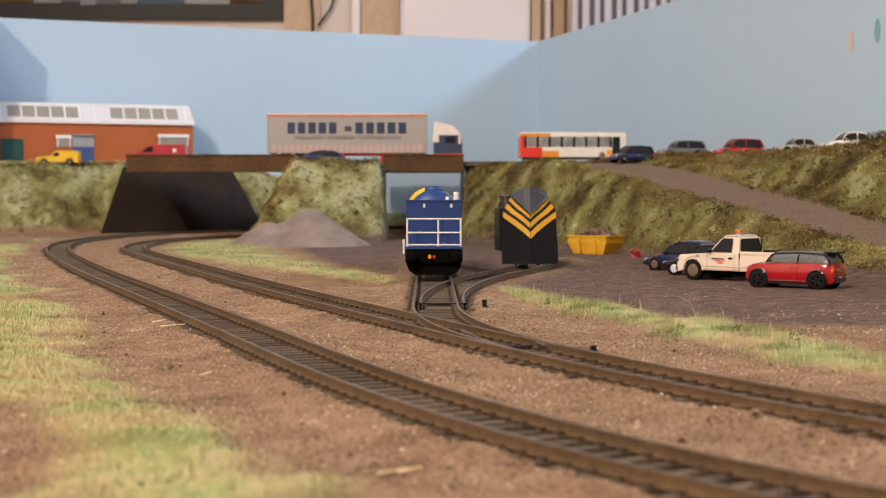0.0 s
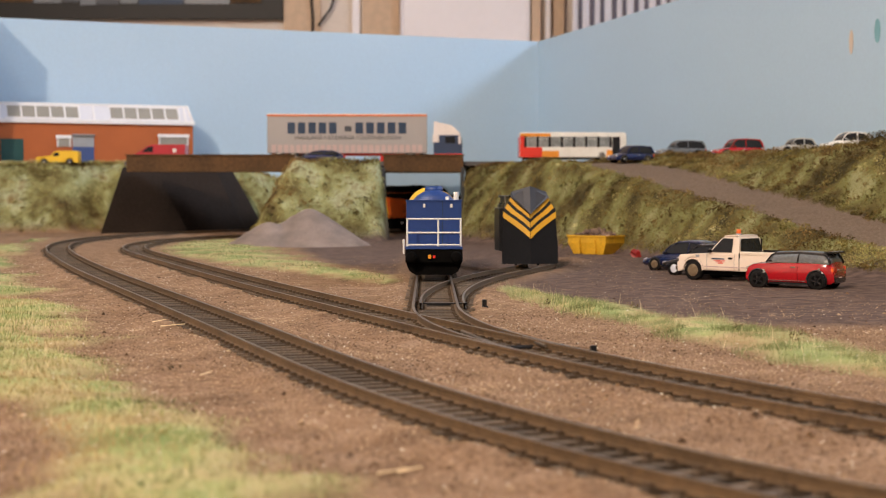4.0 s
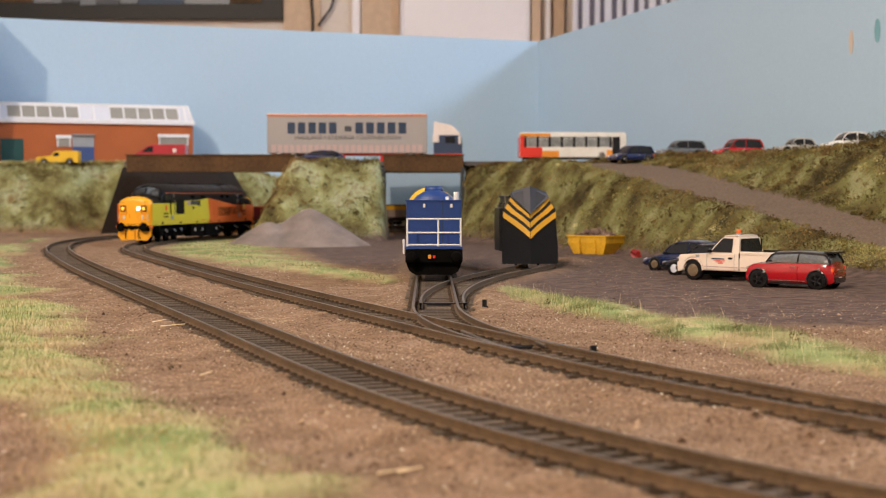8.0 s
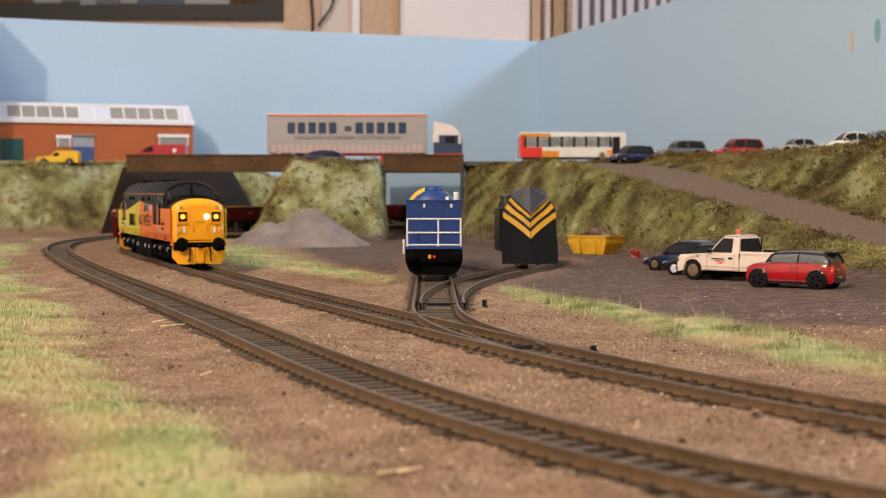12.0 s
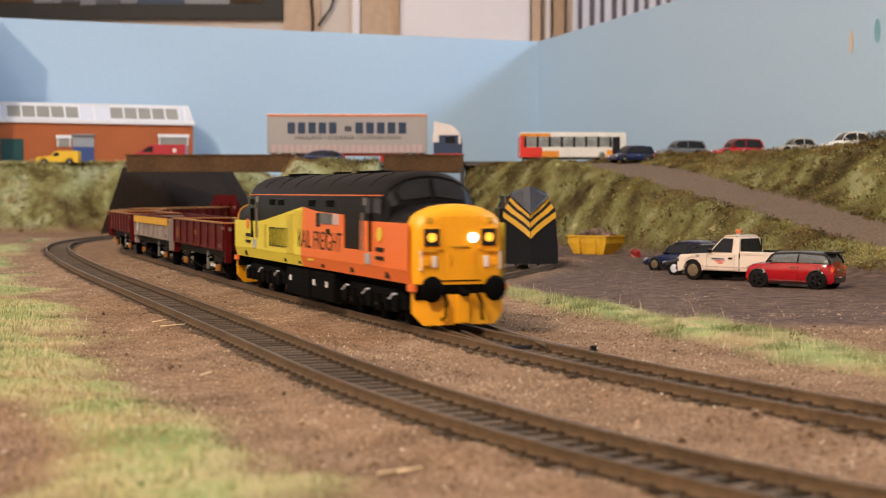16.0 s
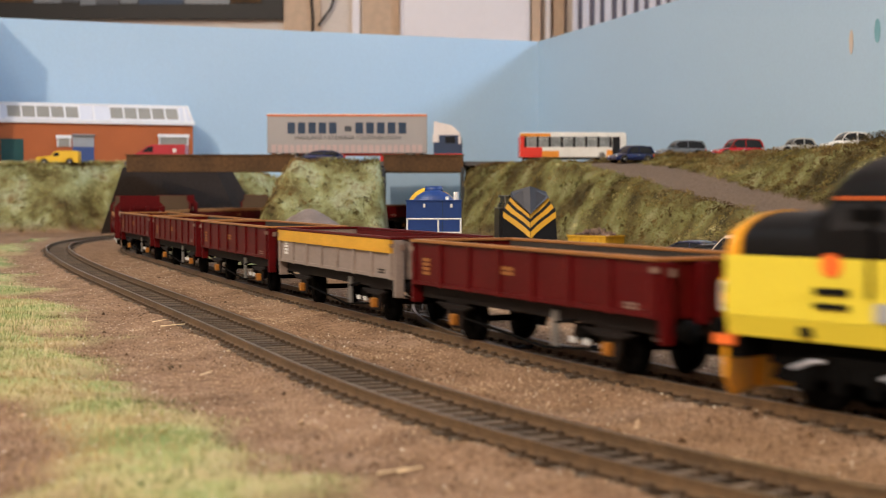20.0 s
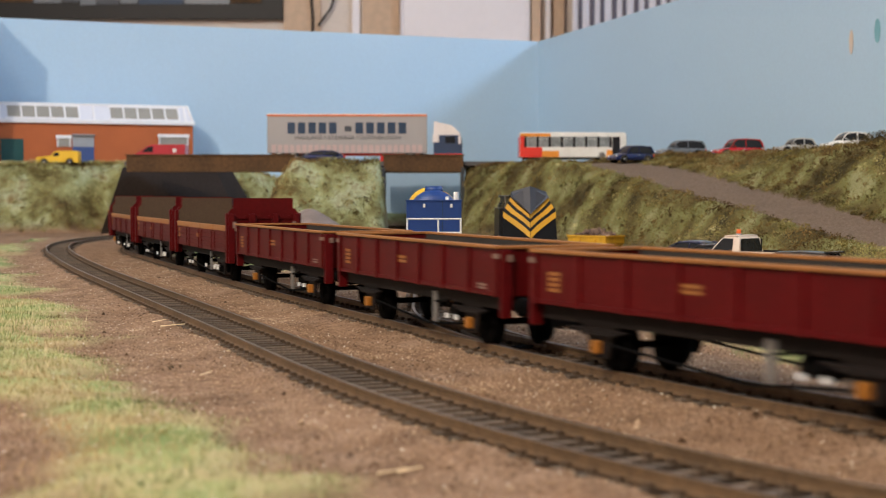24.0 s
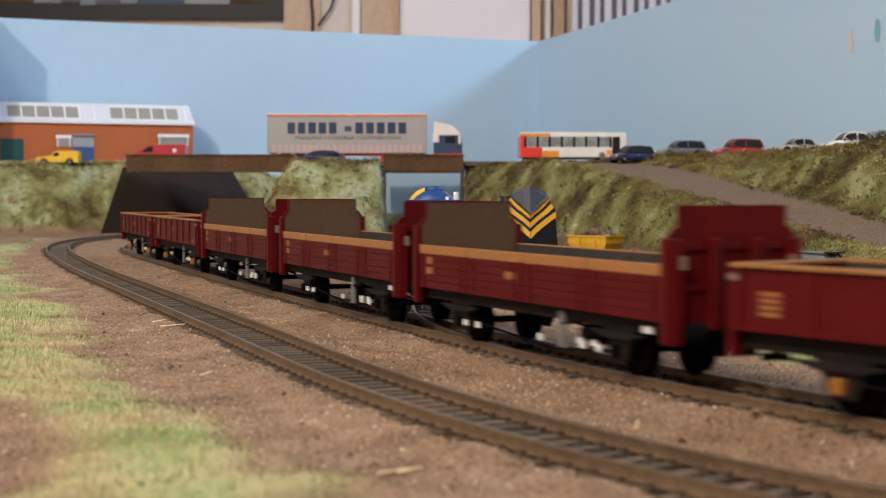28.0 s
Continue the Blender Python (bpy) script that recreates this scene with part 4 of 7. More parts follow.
    for side, front, rear in ((-1, "loco_orange", "loco_yellow"), (1, "loco_yellow", "loco_orange")):
        for outline, mat, label in ((ahead, front, "plain coloured half of the bodyside"), (behind, rear, "plain coloured half of the bodyside")):
            bm = bmesh.new()
            slab(bm, [(u, side * (17.75 if abs(u) < 97 else 17.3), z) for u, z in outline], (0, side, 0), 0.35)
            ends = (-4.8, 118.8) if outline is ahead else (-118.8, -4.8)
            slab(bm, [(u, side * (y if abs(u) < 97 else y - 0.45), z) for u, y, z in ((ends[0], 17.75, 19.0), (ends[1], 17.75, 19.0), (ends[1], 16.5, 14.8), (ends[0], 16.5, 14.8))], (0, side, -0.3), 0.34)
            part("side_panel", bm, mat, lo, ("orange" if mat == "loco_orange" else "bright yellow") + " bodyside panel")
        y = side * 18.1

        def onside(name, u0, u1, z0, z1, mat, proud=0.25, parent=body, label=""):
            a, b = sorted((side * 16.2, y + side * proud))
            return built(name, mat, parent, box, u0, u1, a, b, z0, z1, label=label)
        bm = bmesh.new()
        a, b = sorted((side * 16.6, side * 17.15))
        box(bm, -92, 92, a, b, 42.8, 43.2)
        part("cantrail_stripe", bm, "loco_orange", lo, "thin orange line along the roof edge")
        # louvres
        for u0, u1, z0, z1, mat in ((-26.5, -15, 19.5, 35.8, rear), (-13.5, -2.4, 28.5, 37.4, rear), (-63.5, -58.5, 20.5, 30.8, rear)):
            n = int((z1 - z0) / 0.9)
            for i in range(n):
                z = z0 + (z1 - z0) * i / n
                onside("louvre", u0, u1, z, z + 0.38, mat, 0.45)
        for u in (-84, -50, -36, 10, 34):
            onside("vent_grille", u - 4, u + 4, 38.6, 41.0, "under_black", -0.15)
        # windows, doors, small plates
        onside("side_window", 22.5, 38.5, 32.2, 36.2, "window_grey", 0.3, label="grey-green engine room window")
        onside("window_plate", 39.2, 46.5, 32.2, 36.0, "trailer_pink", 0.3)
        onside("recess", 17.5, 22.0, 31.0, 36.2, "loco_black", 0.2)
        onside("maker_plate", 30.5, 35.0, 28.4, 30.4, "loco_black", 0.2)
        for d in (1, -1):
            onside("cab_window", *sorted((d * 84.5, d * 92.5)), 36.6, 42.0, "window_dark", -0.35, label="dark cab side window")
            onside("cab_door_window", *sorted((d * 76, d * 81.5)), 36.6, 42.0, "window_dark", -0.3)
            onside("door_handrail", d * 74.6 - 0.25, d * 74.6 + 0.25, 24, 37, "steel", 0.9)
            onside("door_handrail", d * 83.0 - 0.25, d * 83.0 + 0.25, 24, 37, "loco_black", 0.9)
            onside("lamp_plate", d * 79.5 - 2.4, d * 79.5 + 2.4, 19.6, 23.2, "grey_panel", 0.3)
            onside("number_bar", d * 92 - 4, d * 92 + 4, 24.2, 25.6, "loco_black", 0.15)
            onside("number_bar", d * 92 - 4, d * 92 + 4, 21.4, 22.6, "loco_black", 0.15)
            onside("roof_vent", d * 75.5 - 1.3, d * 75.5 + 1.3, 39.6, 42.2, "steel", -0.1)
            bm = bmesh.new()
            ring = [(d * 92 + 2.4 * math.cos(k), y, 30 + 2.4 * math.sin(k)) for k in [2 * math.pi * i / 14 for i in range(14)]]
            slab(bm, ring, (0, side, 0), 0.2)
            part("round_emblem", bm, "lamp_orange" if (d < 0) == (side < 0) else "loco_yellow", body)
        # the operator's name as plain bars
        for i, u in enumerate(np.linspace(-51.5, -26.5, 5) + 0.0):
            for a0, a1, z0, z1 in ((u - 2.0, u - 1.4, 21.6, 29.0), (u + 1.4, u + 2.0, 21.6, 29.0), (u - 2.0, u + 2.0, 21.2, 21.9), (u - 2.0, u + 2.0, 28.6, 29.3)):
                onside("name_bar", a0, a1, z0, z1, "loco_black", 0.2)
        if side < 0:
            writing("lettering", "RAIL FREIGHT", 10, "loco_black", body, at(20.5, -18.15, 25.4, 0, 90), 58)
        else:
            writing("lettering", "RAIL FREIGHT", 9, "loco_black", body, at(-58, 18.15, 25.4, 180, 90), 54)
        # lower body steps
        for u in (-98, -30, -8, 24, 60, 98):
            onside("step_recess", u - 2.2, u + 1.0, 15.6, 17.6, "loco_black", -0.7)
        onside("oil_mark", 6, 12, 17.6, 18.2, "loco_yellow" if front == "loco_orange" else "loco_orange", 0.25)
    # tanks and battery boxes
    for side in (1, -1):
        a, b = sorted((side * 9, side * 16.2))
        built("fuel_tank", "under_black", lo, box, -33, 2, a, b, 2.4, 13.6, bevel=0.8)
        built("battery_box", "under_black", lo, box, 4, 34, a, b, 2.8, 13.8, bevel=0.6)
        for u in (-26, 8, 25):
            a, b = sorted((side * 16.0, side * 16.45))
            built("white_plate", "white_ink", lo, box, u - 1.1, u + 1.1, a, b, 8.0, 10.2)
    built("underframe", "under_black", lo, box, -112, 112, -11, 11, 9, 14.6)
    wheels = []
    for d in (1, -1):
        bo = new("bogie")
        bo.parent = lo
        bo.matrix_basis = at(74 * d, 0, 0)
        for side in (1, -1):
            bm = bmesh.new()
            out = [(-36, 6.2), (-34, 9.6), (-24, 11.8), (24, 11.8), (34, 9.6), (36, 6.2), (33, 5.4), (20, 7.2), (6, 6.4), (-6, 6.4), (-20, 7.2), (-33, 5.4)]
            y0, y1 = sorted((side * 12.6, side * 14.6))
            prism(bm, out, "y", y0, y1)
            part("side_frame", bm, "under_black", bo)
            for ax in (-27, 0, 27):
                y0, y1 = sorted((side * 14.2, side * 16.2))
                built("axle_box", "under_black", bo, box, ax - 2.6, ax + 2.6, y0, y1, 4.6, 9.6, bevel=0.5)
            for sx in (-18, -9, 9, 18):
                bm = bmesh.new()
                rod(bm, (sx, side * 14.8, 4.6), (sx, side * 14.8, 9.8), 1.5, 10)
                part("spring", bm, "under_black", bo)
            bm = bmesh.new()
            for x0, x1 in ((-31, -24), (-8, -1), (20, 27)):
                rod(bm, (x0 + 1.5, side * 16.0, 8.6), (x1, side * 16.4, 10.6), 0.34, 6)
                rod(bm, (x1, side * 16.4, 10.6), (x1 + 3.0, side * 16.4, 10.8), 0.34, 6)
            part("sand_pipe", bm, "panel_pale", bo, "white sanding pipes")
        for ax in (-27, 0, 27):
            wheels.append((wheelset(bo, ax, 7.0, 7.0), 7.0, ax))
    lo.scale = (1.0, 0.93, 0.985)
    return lo, [o for o in lo.children if o.name.startswith("bogie")], wheels


def under_gear(w, half, base, box_mat="axle_yellow"):
    """Running gear shared by both kinds of wagon."""
    built("underframe", "frame_brown", w, box, -half + 2, half - 2, -12.6, 12.6, 11.2, 15.4)
    for side in (1, -1):
        a, b = sorted((side * 12.6, side * 14.2))
        built("solebar", "frame_brown", w, box, -half + 1, half - 1, a, b, 11.4, 15.5)
        for ax in (-base, base):
            bm = bmesh.new()
            prism(bm, [(ax - 9, 13), (ax + 9, 13), (ax + 5.2, 8.6), (ax + 3.0, 3.6), (ax - 3.0, 3.6), (ax - 5.2, 8.6)], "y", *sorted((side * 13.2, side * 14.0)))
            part("axle_guard", bm, "frame_brown", w)
            a, b = sorted((side * 13.8, side * 16.0))
            built("axle_box", box_mat, w, box, ax - 1.1, ax + 1.1, a, b, 4.6, 7.8, bevel=0.4, label="yellow axle box cover" if box_mat == "axle_yellow" else "")
            bm = bmesh.new()
            for k in range(3):
                box(bm, ax - 12 + 2.5 * k, ax + 12 - 2.5 * k, *sorted((side * 14.0, side * 15.2)), 9.0 + 0.0 + (2 - k) * 0.55, 9.5 + (2 - k) * 0.55)
            bmesh.ops.recalc_face_normals(bm, faces=bm.faces)
            part("leaf_spring", bm, "frame_brown", w)
        a, b = sorted((side * 14.4, side * 15.2))
        built("brake_plate", "steel", w, box, 16.8, 19.6, a, b, 4.4, 13.6, label="pale grey upright brake plate")
        bm = bmesh.new()
        rod(bm, (19, side * 15.0, 10.6), (29, side * 15.0, 11.8), 0.45, 6)
        rod(bm, (-40, side * 13.8, 7.0), (10, side * 13.8, 3.4), 0.4, 6)
        rod(bm, (10, side * 13.8, 3.4), (40, side * 13.8, 5.6), 0.4, 6)
        part("brake_lever", bm, "under_black", w)
        bm = bmesh.new()
        rod(bm, (24, side * 10.5, 8.6), (34, side * 10.5, 8.6), 2.4, 12)
        part("air_tank", bm, "under_black", w, "", 40)
        for x in (27, 34):
            built("valve_tag", "white_ink", w, box, x - 0.8, x + 0.8, *sorted((side * 14.2, side * 15.0)), 6.2, 7.6)
    for d in (1, -1):
        buffer_pair(w, (half - 0.5) * d, d, "under_black", 12.6, 2.7)
        bm = bmesh.new()
        rod(bm, (half * d, 0, 8.5), ((half + 5.5) * d, 0, 8.2), 0.8, 6)
        box(bm, *sorted(((half + 4.5) * d, (half + 5.5) * d)), -3, 3, 7.4, 9.2)
        part("coupling", bm, "under_black", w)
    return [(wheelset(w, ax, 6.2, 6.2, name="wheelset"), 6.2, ax) for ax in (-base, base)]


def open_wagon(label, side_mat, rim_mat, inside_mat, top_mat=None):
    w = thing("open_wagon", at(0, 0, RAIL_TOP), label, "wagon", "wagons of the train")
    L = 70.5
    built("floor", inside_mat, w, box, -L + 1, L - 1, -16, 16, 15.4, 16.4)
    for side in (1, -1):
        a, b = sorted((side * 16.0, side * 17.0))
        sd = built("side", side_mat, w, box, -L, L, a, b, 15.4, 28.2)
        built("side_lining", inside_mat, w, box, -L + 1, L - 1, *sorted((side * 15.7, side * 16.0)), 16.4, 28.1)
        for u in np.linspace(-L + 1.5, L - 1.5, 8):
            built("rib", side_mat, sd, box, u - 1.2, u + 1.2, *sorted((side * 17.0, side * 17.75)), 15.2, 28.0, bevel=0.2)
        built("bottom_angle", side_mat, sd, box, -L, L, *sorted((side * 17.0, side * 17.4)), 15.4, 16.5)
        built("rim", rim_mat, w, box, -L - 0.4, L + 0.4, *sorted((side * 15.6, side * 18.0)), 28.2, 29.1, bevel=0.2, label="worn orange-brown top rail")
        if top_mat:
            built("top_band", top_mat, sd, box, -L + 0.2, L - 0.2, *sorted((side * 17.0, side * 17.9)), 23.8, 28.1, label="yellow upper band")
        # stencilled panels as plain bars
        ink = "gold_ink" if not top_mat else "white_ink"
        for k in range(4):
            built("stencil_bar", ink, sd, box, -63, -57.5, *sorted((side * 17.0, side * 17.12)), 18.6 + 1.35 * k, 19.5 + 1.35 * k)
        if not top_mat:
            for k in range(2):
                built("stencil_bar", ink, sd, box, -10.5, -1.5, *sorted((side * 17.0, side * 17.12)), 21.3 + 1.3 * k, 22.2 + 1.3 * k)
        for k in range(2):
            built("data_bar", "tag_tan" if not top_mat else "loco_black", sd, box, 55.5, 62, *sorted((side * 17.0, side * 17.12)), 16.9 + 0.9 * k, 17.4 + 0.9 * k)
    for d in (1, -1):
        a, b = sorted((d * (L - 1), d * L))
        en = built("end", side_mat, w, box, a, b, -16, 16, 15.4, 28.2)
        built("end_rim", rim_mat, w, box, *sorted((d * (L - 1.4), d * (L + 0.8))), -16, 16, 28.2, 29.1, bevel=0.2)
        for y in (-15.4, -6, 6, 15.4):
            low = 9.6 if abs(y) > 10 else 14
            built("end_post", side_mat, en, box, *sorted((d * L, d * (L + 1.6))), y - 1.6, y + 1.6, low, 28.0, bevel=0.25)
        for side in (1, -1):
            built("lamp_iron", "tag_tan", en, box, *sorted((d * (L + 1.6), d * (L + 2.1))), side * 14.6 - 0.7, side * 14.6 + 0.7, 24.8, 26.6)
            built("corner_cap", "tag_tan", en, box, *sorted((d * (L - 2.2), d * (L + 0.4))), *sorted((side * 17.0, side * 17.9)), 25.6, 26.9)
    return w, under_gear(w, L, 44.6)


def plank_wagon(label):
    w = thing("plank_wagon", at(0, 0, RAIL_TOP), label, "wagon", "wagons of the train")
    L = 70.5
    built("floor", "wagon_tan", w, box, -L + 1, L - 1, -16, 16, 14.6, 15.6)
    bm = bmesh.new()
    box(bm, -16.75, 16.75, -0.5, 0.5, -1.02, 1.02, bevel=0.18)
    plank = mesh_of("plank", bm, "wagon_maroon")
    bm = bmesh.new()
    box(bm, -16.75, 16.75, -0.65, 0.65, -1.35, 1.35, bevel=0.25)
    cap = mesh_of("top_plank", bm, "wagon_rim")
    for side in (1, -1):
        for k, u in enumerate((-51.6, -17.2, 17.2, 51.6)):
            door = new("side_door")
            door.parent = w
            door.matrix_basis = at(u, side * 16.6, 0)
            for j in range(5):
                p = new("plank", plank)
                p.parent = door
                p.matrix_basis = at(0, 0, 15.7 + 2.1 * j)
            p = new("top_plank", cap)
            p.parent = door
            p["label"] = "orange-edged top plank"
            p.matrix_basis = at(0, 0, 26.2)
            for x in (-13, 13):
                built("hinge", "wagon_maroon_dark", door, box, x - 0.6, x + 0.6, *sorted((side * 0.4, side * 0.85)), 14.8, 24.5)
            built("door_lining", "wagon_inside", door, box, -16.8, 16.8, *sorted((-side * 0.5, -side * 0.9)), 15.0, 27.2)
        for k in range(2):
            built("stencil_bar", "gold_ink", w, box, -63, -58.5, *sorted((side * 17.1, side * 17.25)), 19 + 3 * k, 21 + 3 * k)
        built("stencil_bar", "gold_ink", w, box, -10, -3, *sorted((side * 17.1, side * 17.25)), 20.3, 22.2)
        built("valve_cover", "white_ink", w, box, 57, 60.5, *sorted((side * 14.4, side * 15.2)), 11.5, 13.0)
        for ax in (-38, -30, 8, 30, 38):
            built("spring_shoe", "white_ink", w, box, ax - 0.8, ax + 0.8, *sorted((side * 15.2, side * 16.0)), 5.4, 7.0)
    for d in (1, -1):
        en = built("bulkhead", "wagon_maroon", w, prism, [(-17, 13.5), (17, 13.5), (17, 33.5), (15.4, 35.6), (14.4, 35.6), (14.4, 40.6), (-14.4, 40.6), (-14.4, 35.6), (-15.4, 35.6), (-17, 33.5)], "x", *sorted((d * (L - 0.9), d * L)), label="tall maroon stepped end board")
        built("bulkhead_lining", "wagon_tan", w, prism, [(-16, 15.6), (16, 15.6), (16, 33.2), (14, 35.4), (14, 40.2), (-14, 40.2), (-14, 35.4), (-16, 33.2)], "x", *sorted((d * (L - 1.3), d * (L - 0.9))), label="tan inner face of the end board")
        for y in (-15.6, -5.6, 5.6, 15.6):
            built("end_stanchion", "wagon_maroon", en, box, *sorted((d * L, d * (L + 2.0))), y - 1.5, y + 1.5, 9.8 if abs(y) > 10 else 13, 33.2, bevel=0.25)
        for z in (22.5, 31.5):
            built("end_rail", "wagon_maroon", en, box, *sorted((d * L, d * (L + 0.7))), -14, 14, z - 0.7, z + 0.7)
        for side in (1, -1):
            built("lamp_iron", "tag_tan", en, box, *sorted((d * (L + 2.0), d * (L + 2.4))), side * 14.4 - 0.8, side * 14.4 + 0.8, 26.5, 29.5)
            built("corner_pillar", "wagon_maroon", en, box, *sorted((d * (L - 1.6), d * (L + 1.0))), *sorted((side * 16.2, side * 18.1)), 10, 33.4, bevel=0.2)
    return w, under_gear(w, L, 44.6, "under_black")


LOCO, BOGIES, LOCO_WHEELS = diesel_loco()
TRAIN = []      # wagons in order with their wheelsets
maroon, maroon_wheels = open_wagon("maroon ribbed low open wagon with an orange-brown rim", "wagon_maroon", "wagon_rim", "wagon_inside")
grey, grey_wheels = open_wagon("grey ribbed low open wagon with a yellow upper band", "wagon_grey", "wagon_maroon", "wagon_maroon", "band_yellow")
planked, planked_wheels = plank_wagon("maroon planked wagon with tall ends and orange-edged sides")


def twin(w):
    """A further wagon of the same build, with its wheelsets."""
    c = copy_thing(w, at(0, 0, RAIL_TOP))
    ws = sorted([o for o in c.children if o.name.startswith("wheelset")], key=lambda o: o.matrix_basis.translation.x)
    return c, [(o, 6.2, ax) for o, ax in zip(ws, (-44.6, 44.6))]


for i, kind in enumerate("mgmmmpppmm"):
    first = {"m": (maroon, maroon_wheels), "g": (grey, grey_wheels), "p": (planked, planked_wheels)}[kind]
    used = any(t[0] is first[0] for t in TRAIN)
    TRAIN.append(twin(first[0]) if used else first)

# ---- road vehicles: x forward, z over the road ----


def wheel(parent, x, y, r, w, hub, name="wheel"):
    side = 1 if y > 0 else -1
    bm = bmesh.new()
    rod(bm, (0, -side * w, 0), (0, -side * 0.25, 0), r, 22)
    rod(bm, (0, -side * 0.25, 0), (0, 0, 0), r, 22, r * 0.92)
    wh = part(name, bm, "tyre", parent, "", 40, at(x, y, r))
    bm = bmesh.new()
    rod(bm, (0, -side * 0.2, 0), (0, side * 0.12, 0), r * 0.66, 18, r * 0.6)
    hb = part("rim", bm, "under_black" if hub == "alloy" or hub == "black_gloss" else hub, wh, "", 40)
    bm = bmesh.new()
    for k in range(5):
        a = 2 * math.pi * k / 5
        slab(bm, [(0.12 * r * math.cos(a + 1.57), 0, 0.12 * r * math.sin(a + 1.57)), (0.12 * r * math.cos(a - 1.57), 0, 0.12 * r * math.sin(a - 1.57)),
                  (0.62 * r * math.cos(a - 0.16), 0, 0.62 * r * math.sin(a - 0.16)), (0.62 * r * math.cos(a + 0.16), 0, 0.62 * r * math.sin(a + 0.16))], (0, side, 0), 0.3)
    part("spokes", bm, hub, wh)
    return wh


def arch_outline(L, pts_top, axles, r, floor):
    """A side outline: along the sill with wheel arches, then back over the top."""
    out = [(-L / 2 + 0.6, floor)]
    for ax in sorted(axles):
        for k in range(9):
            a = math.pi - math.pi * k / 8
            out.append((ax + (r + 0.55) * math.cos(a), max(floor, r * 0.95 + (r + 0.55) * math.sin(a))))
    out.append((L / 2 - 0.6, floor))
    return out + pts_top


def car(place, label, paint, L, W, H, group="", belt=0.56, hub="alloy", roof=None, style="hatch", glass="window_dark", name="car", r=None):
    """A small car: a rounded body skinned through cross sections, a glass cabin, a roof skin, pillars and wheels."""
    c = thing(name, place, label, "car", group)
    r = r or 0.205 * H + 0.1
    floor, b = 0.15 * H, H * belt
    axles = (-L * 0.325, L * 0.335) if style == "mini" else (-L * 0.30, L * 0.31)
    nose, tail = {"mini": (0.93, 1.0), "hatch": (0.84, 0.96), "saloon": (0.78, 0.90), "sport": (0.72, 0.88)}[style]
    f0, f1 = {"mini": (0.255, 0.15), "hatch": (0.21, 0.06), "saloon": (0.20, 0.04), "sport": (0.22, 0.02)}[style]
    r0, r1 = {"mini": (-0.465, -0.385), "hatch": (-0.475, -0.39), "saloon": (-0.36, -0.24), "sport": (-0.42, -0.20)}[style]
    f0, f1, r0, r1 = f0 * L, f1 * L, r0 * L, r1 * L
    knots = [-0.5, -0.47, -0.40, r0 / L, 0.0, f0 / L, 0.40, 0.47, 0.5]
    tops = [tail * 0.72, tail * 0.93, tail, max(tail, 0.98), 1.0, 0.98, nose, nose * 0.90, nose * 0.66]
    rings = []
    for t in (-0.5, -0.49, -0.465, -0.42, -0.34, -0.2, 0.0, 0.15, 0.24, 0.34, 0.42, 0.465, 0.49, 0.5):
        zt = b * float(np.interp(t, sorted(knots), [v for _, v in sorted(zip(knots, tops))]))
        w = W / 2 * (1 - 0.20 * abs(2 * t) ** 7)
        lo = floor + (0.9 if abs(t) > 0.47 else 0)
        half = [(w * 0.90, lo), (w * 0.985, lo + 0.22 * (zt - lo)), (w, lo + 0.5 * (zt - lo)), (w * 0.975, lo + 0.80 * (zt - lo)), (w * 0.90, zt - 0.35), (w * 0.70, zt), (w * 0.35, zt + 0.25), (0, zt + 0.3)]
        rings.append([(t * L, -y, z) for y, z in half] + [(t * L, y, z) for y, z in half[-2::-1]])
    bm = bmesh.new()
    loft(bm, rings)
    body = part("body", bm, paint, c, "", 50)
    y0, y1 = W / 2 - W * 0.055, W / 2 - W * 0.145

    def shell(stations, low, mat, nm, grow, lab=""):
        bm = bmesh.new()
        rr = []
        for x, zt in stations:
            k = min(1.0, max(0.0, (zt - b) / (H - b)))
            wt = y0 + (y1 - y0) * k
            base = low if low is not None else zt - 1.1
            kb = min(1.0, max(0.0, (base - b) / (H - b)))
            wb = y0 + (y1 - y0) * kb
            half = [(wb + grow, base), ((wb * 0.35 + wt * 0.65) + grow, base + (zt - base) * 0.65), (wt * 0.93 + grow, zt - 0.25 + grow), (wt * 0.6, zt + grow), (0, zt + 0.15 + grow)]
            rr.append([(x, -y, z) for y, z in half] + [(x, y, z) for y, z in half[-2::-1]])
        loft(bm, rr)
        return part(nm, bm, mat, c, lab, 45)
    line = [(r0, b + 0.15), (r0 * 0.55 + r1 * 0.45, b + (H - b) * 0.62), (r1, H - 0.75), ((r1 + f1) / 2, H - 0.1), (f1, H - 0.55), (f1 * 0.5 + f0 * 0.5, b + (H - b) * 0.60), (f0, b + 0.15)]
    shell(line, b - 0.6, glass, "window_glass", 0.0, "glossy cabin glass")
    shell([(r1 - 0.9, H - 1.15), (r1, H - 0.72), ((r1 + f1) / 2, H - 0.1), (f1, H - 0.5), (f1 + 0.9, H - 0.95)], None, roof or paint, "roof", 0.12)
    for s in (1, -1):
        for xa, xm, xb, w in ((f0, (f0 + f1) / 2, f1, 0.42), (-L * 0.10, -L * 0.105, -L * 0.11, 0.42), (r0, r0 * 0.55 + r1 * 0.45, r1, 0.7)):
            bm = bmesh.new()
            ym = y0 * 0.35 + y1 * 0.65
            rod(bm, (xa, s * (y0 + 0.1), b - 0.3), (xm, s * (ym + 0.12), b + (H - b) * 0.60), w, 6)
            rod(bm, (xm, s * (ym + 0.12), b + (H - b) * 0.60), (xb, s * (y1 + 0.1), H - 0.9), w, 6)
            part("pillar", bm, roof or paint, c)
        zl = b * nose
        bm = bmesh.new()
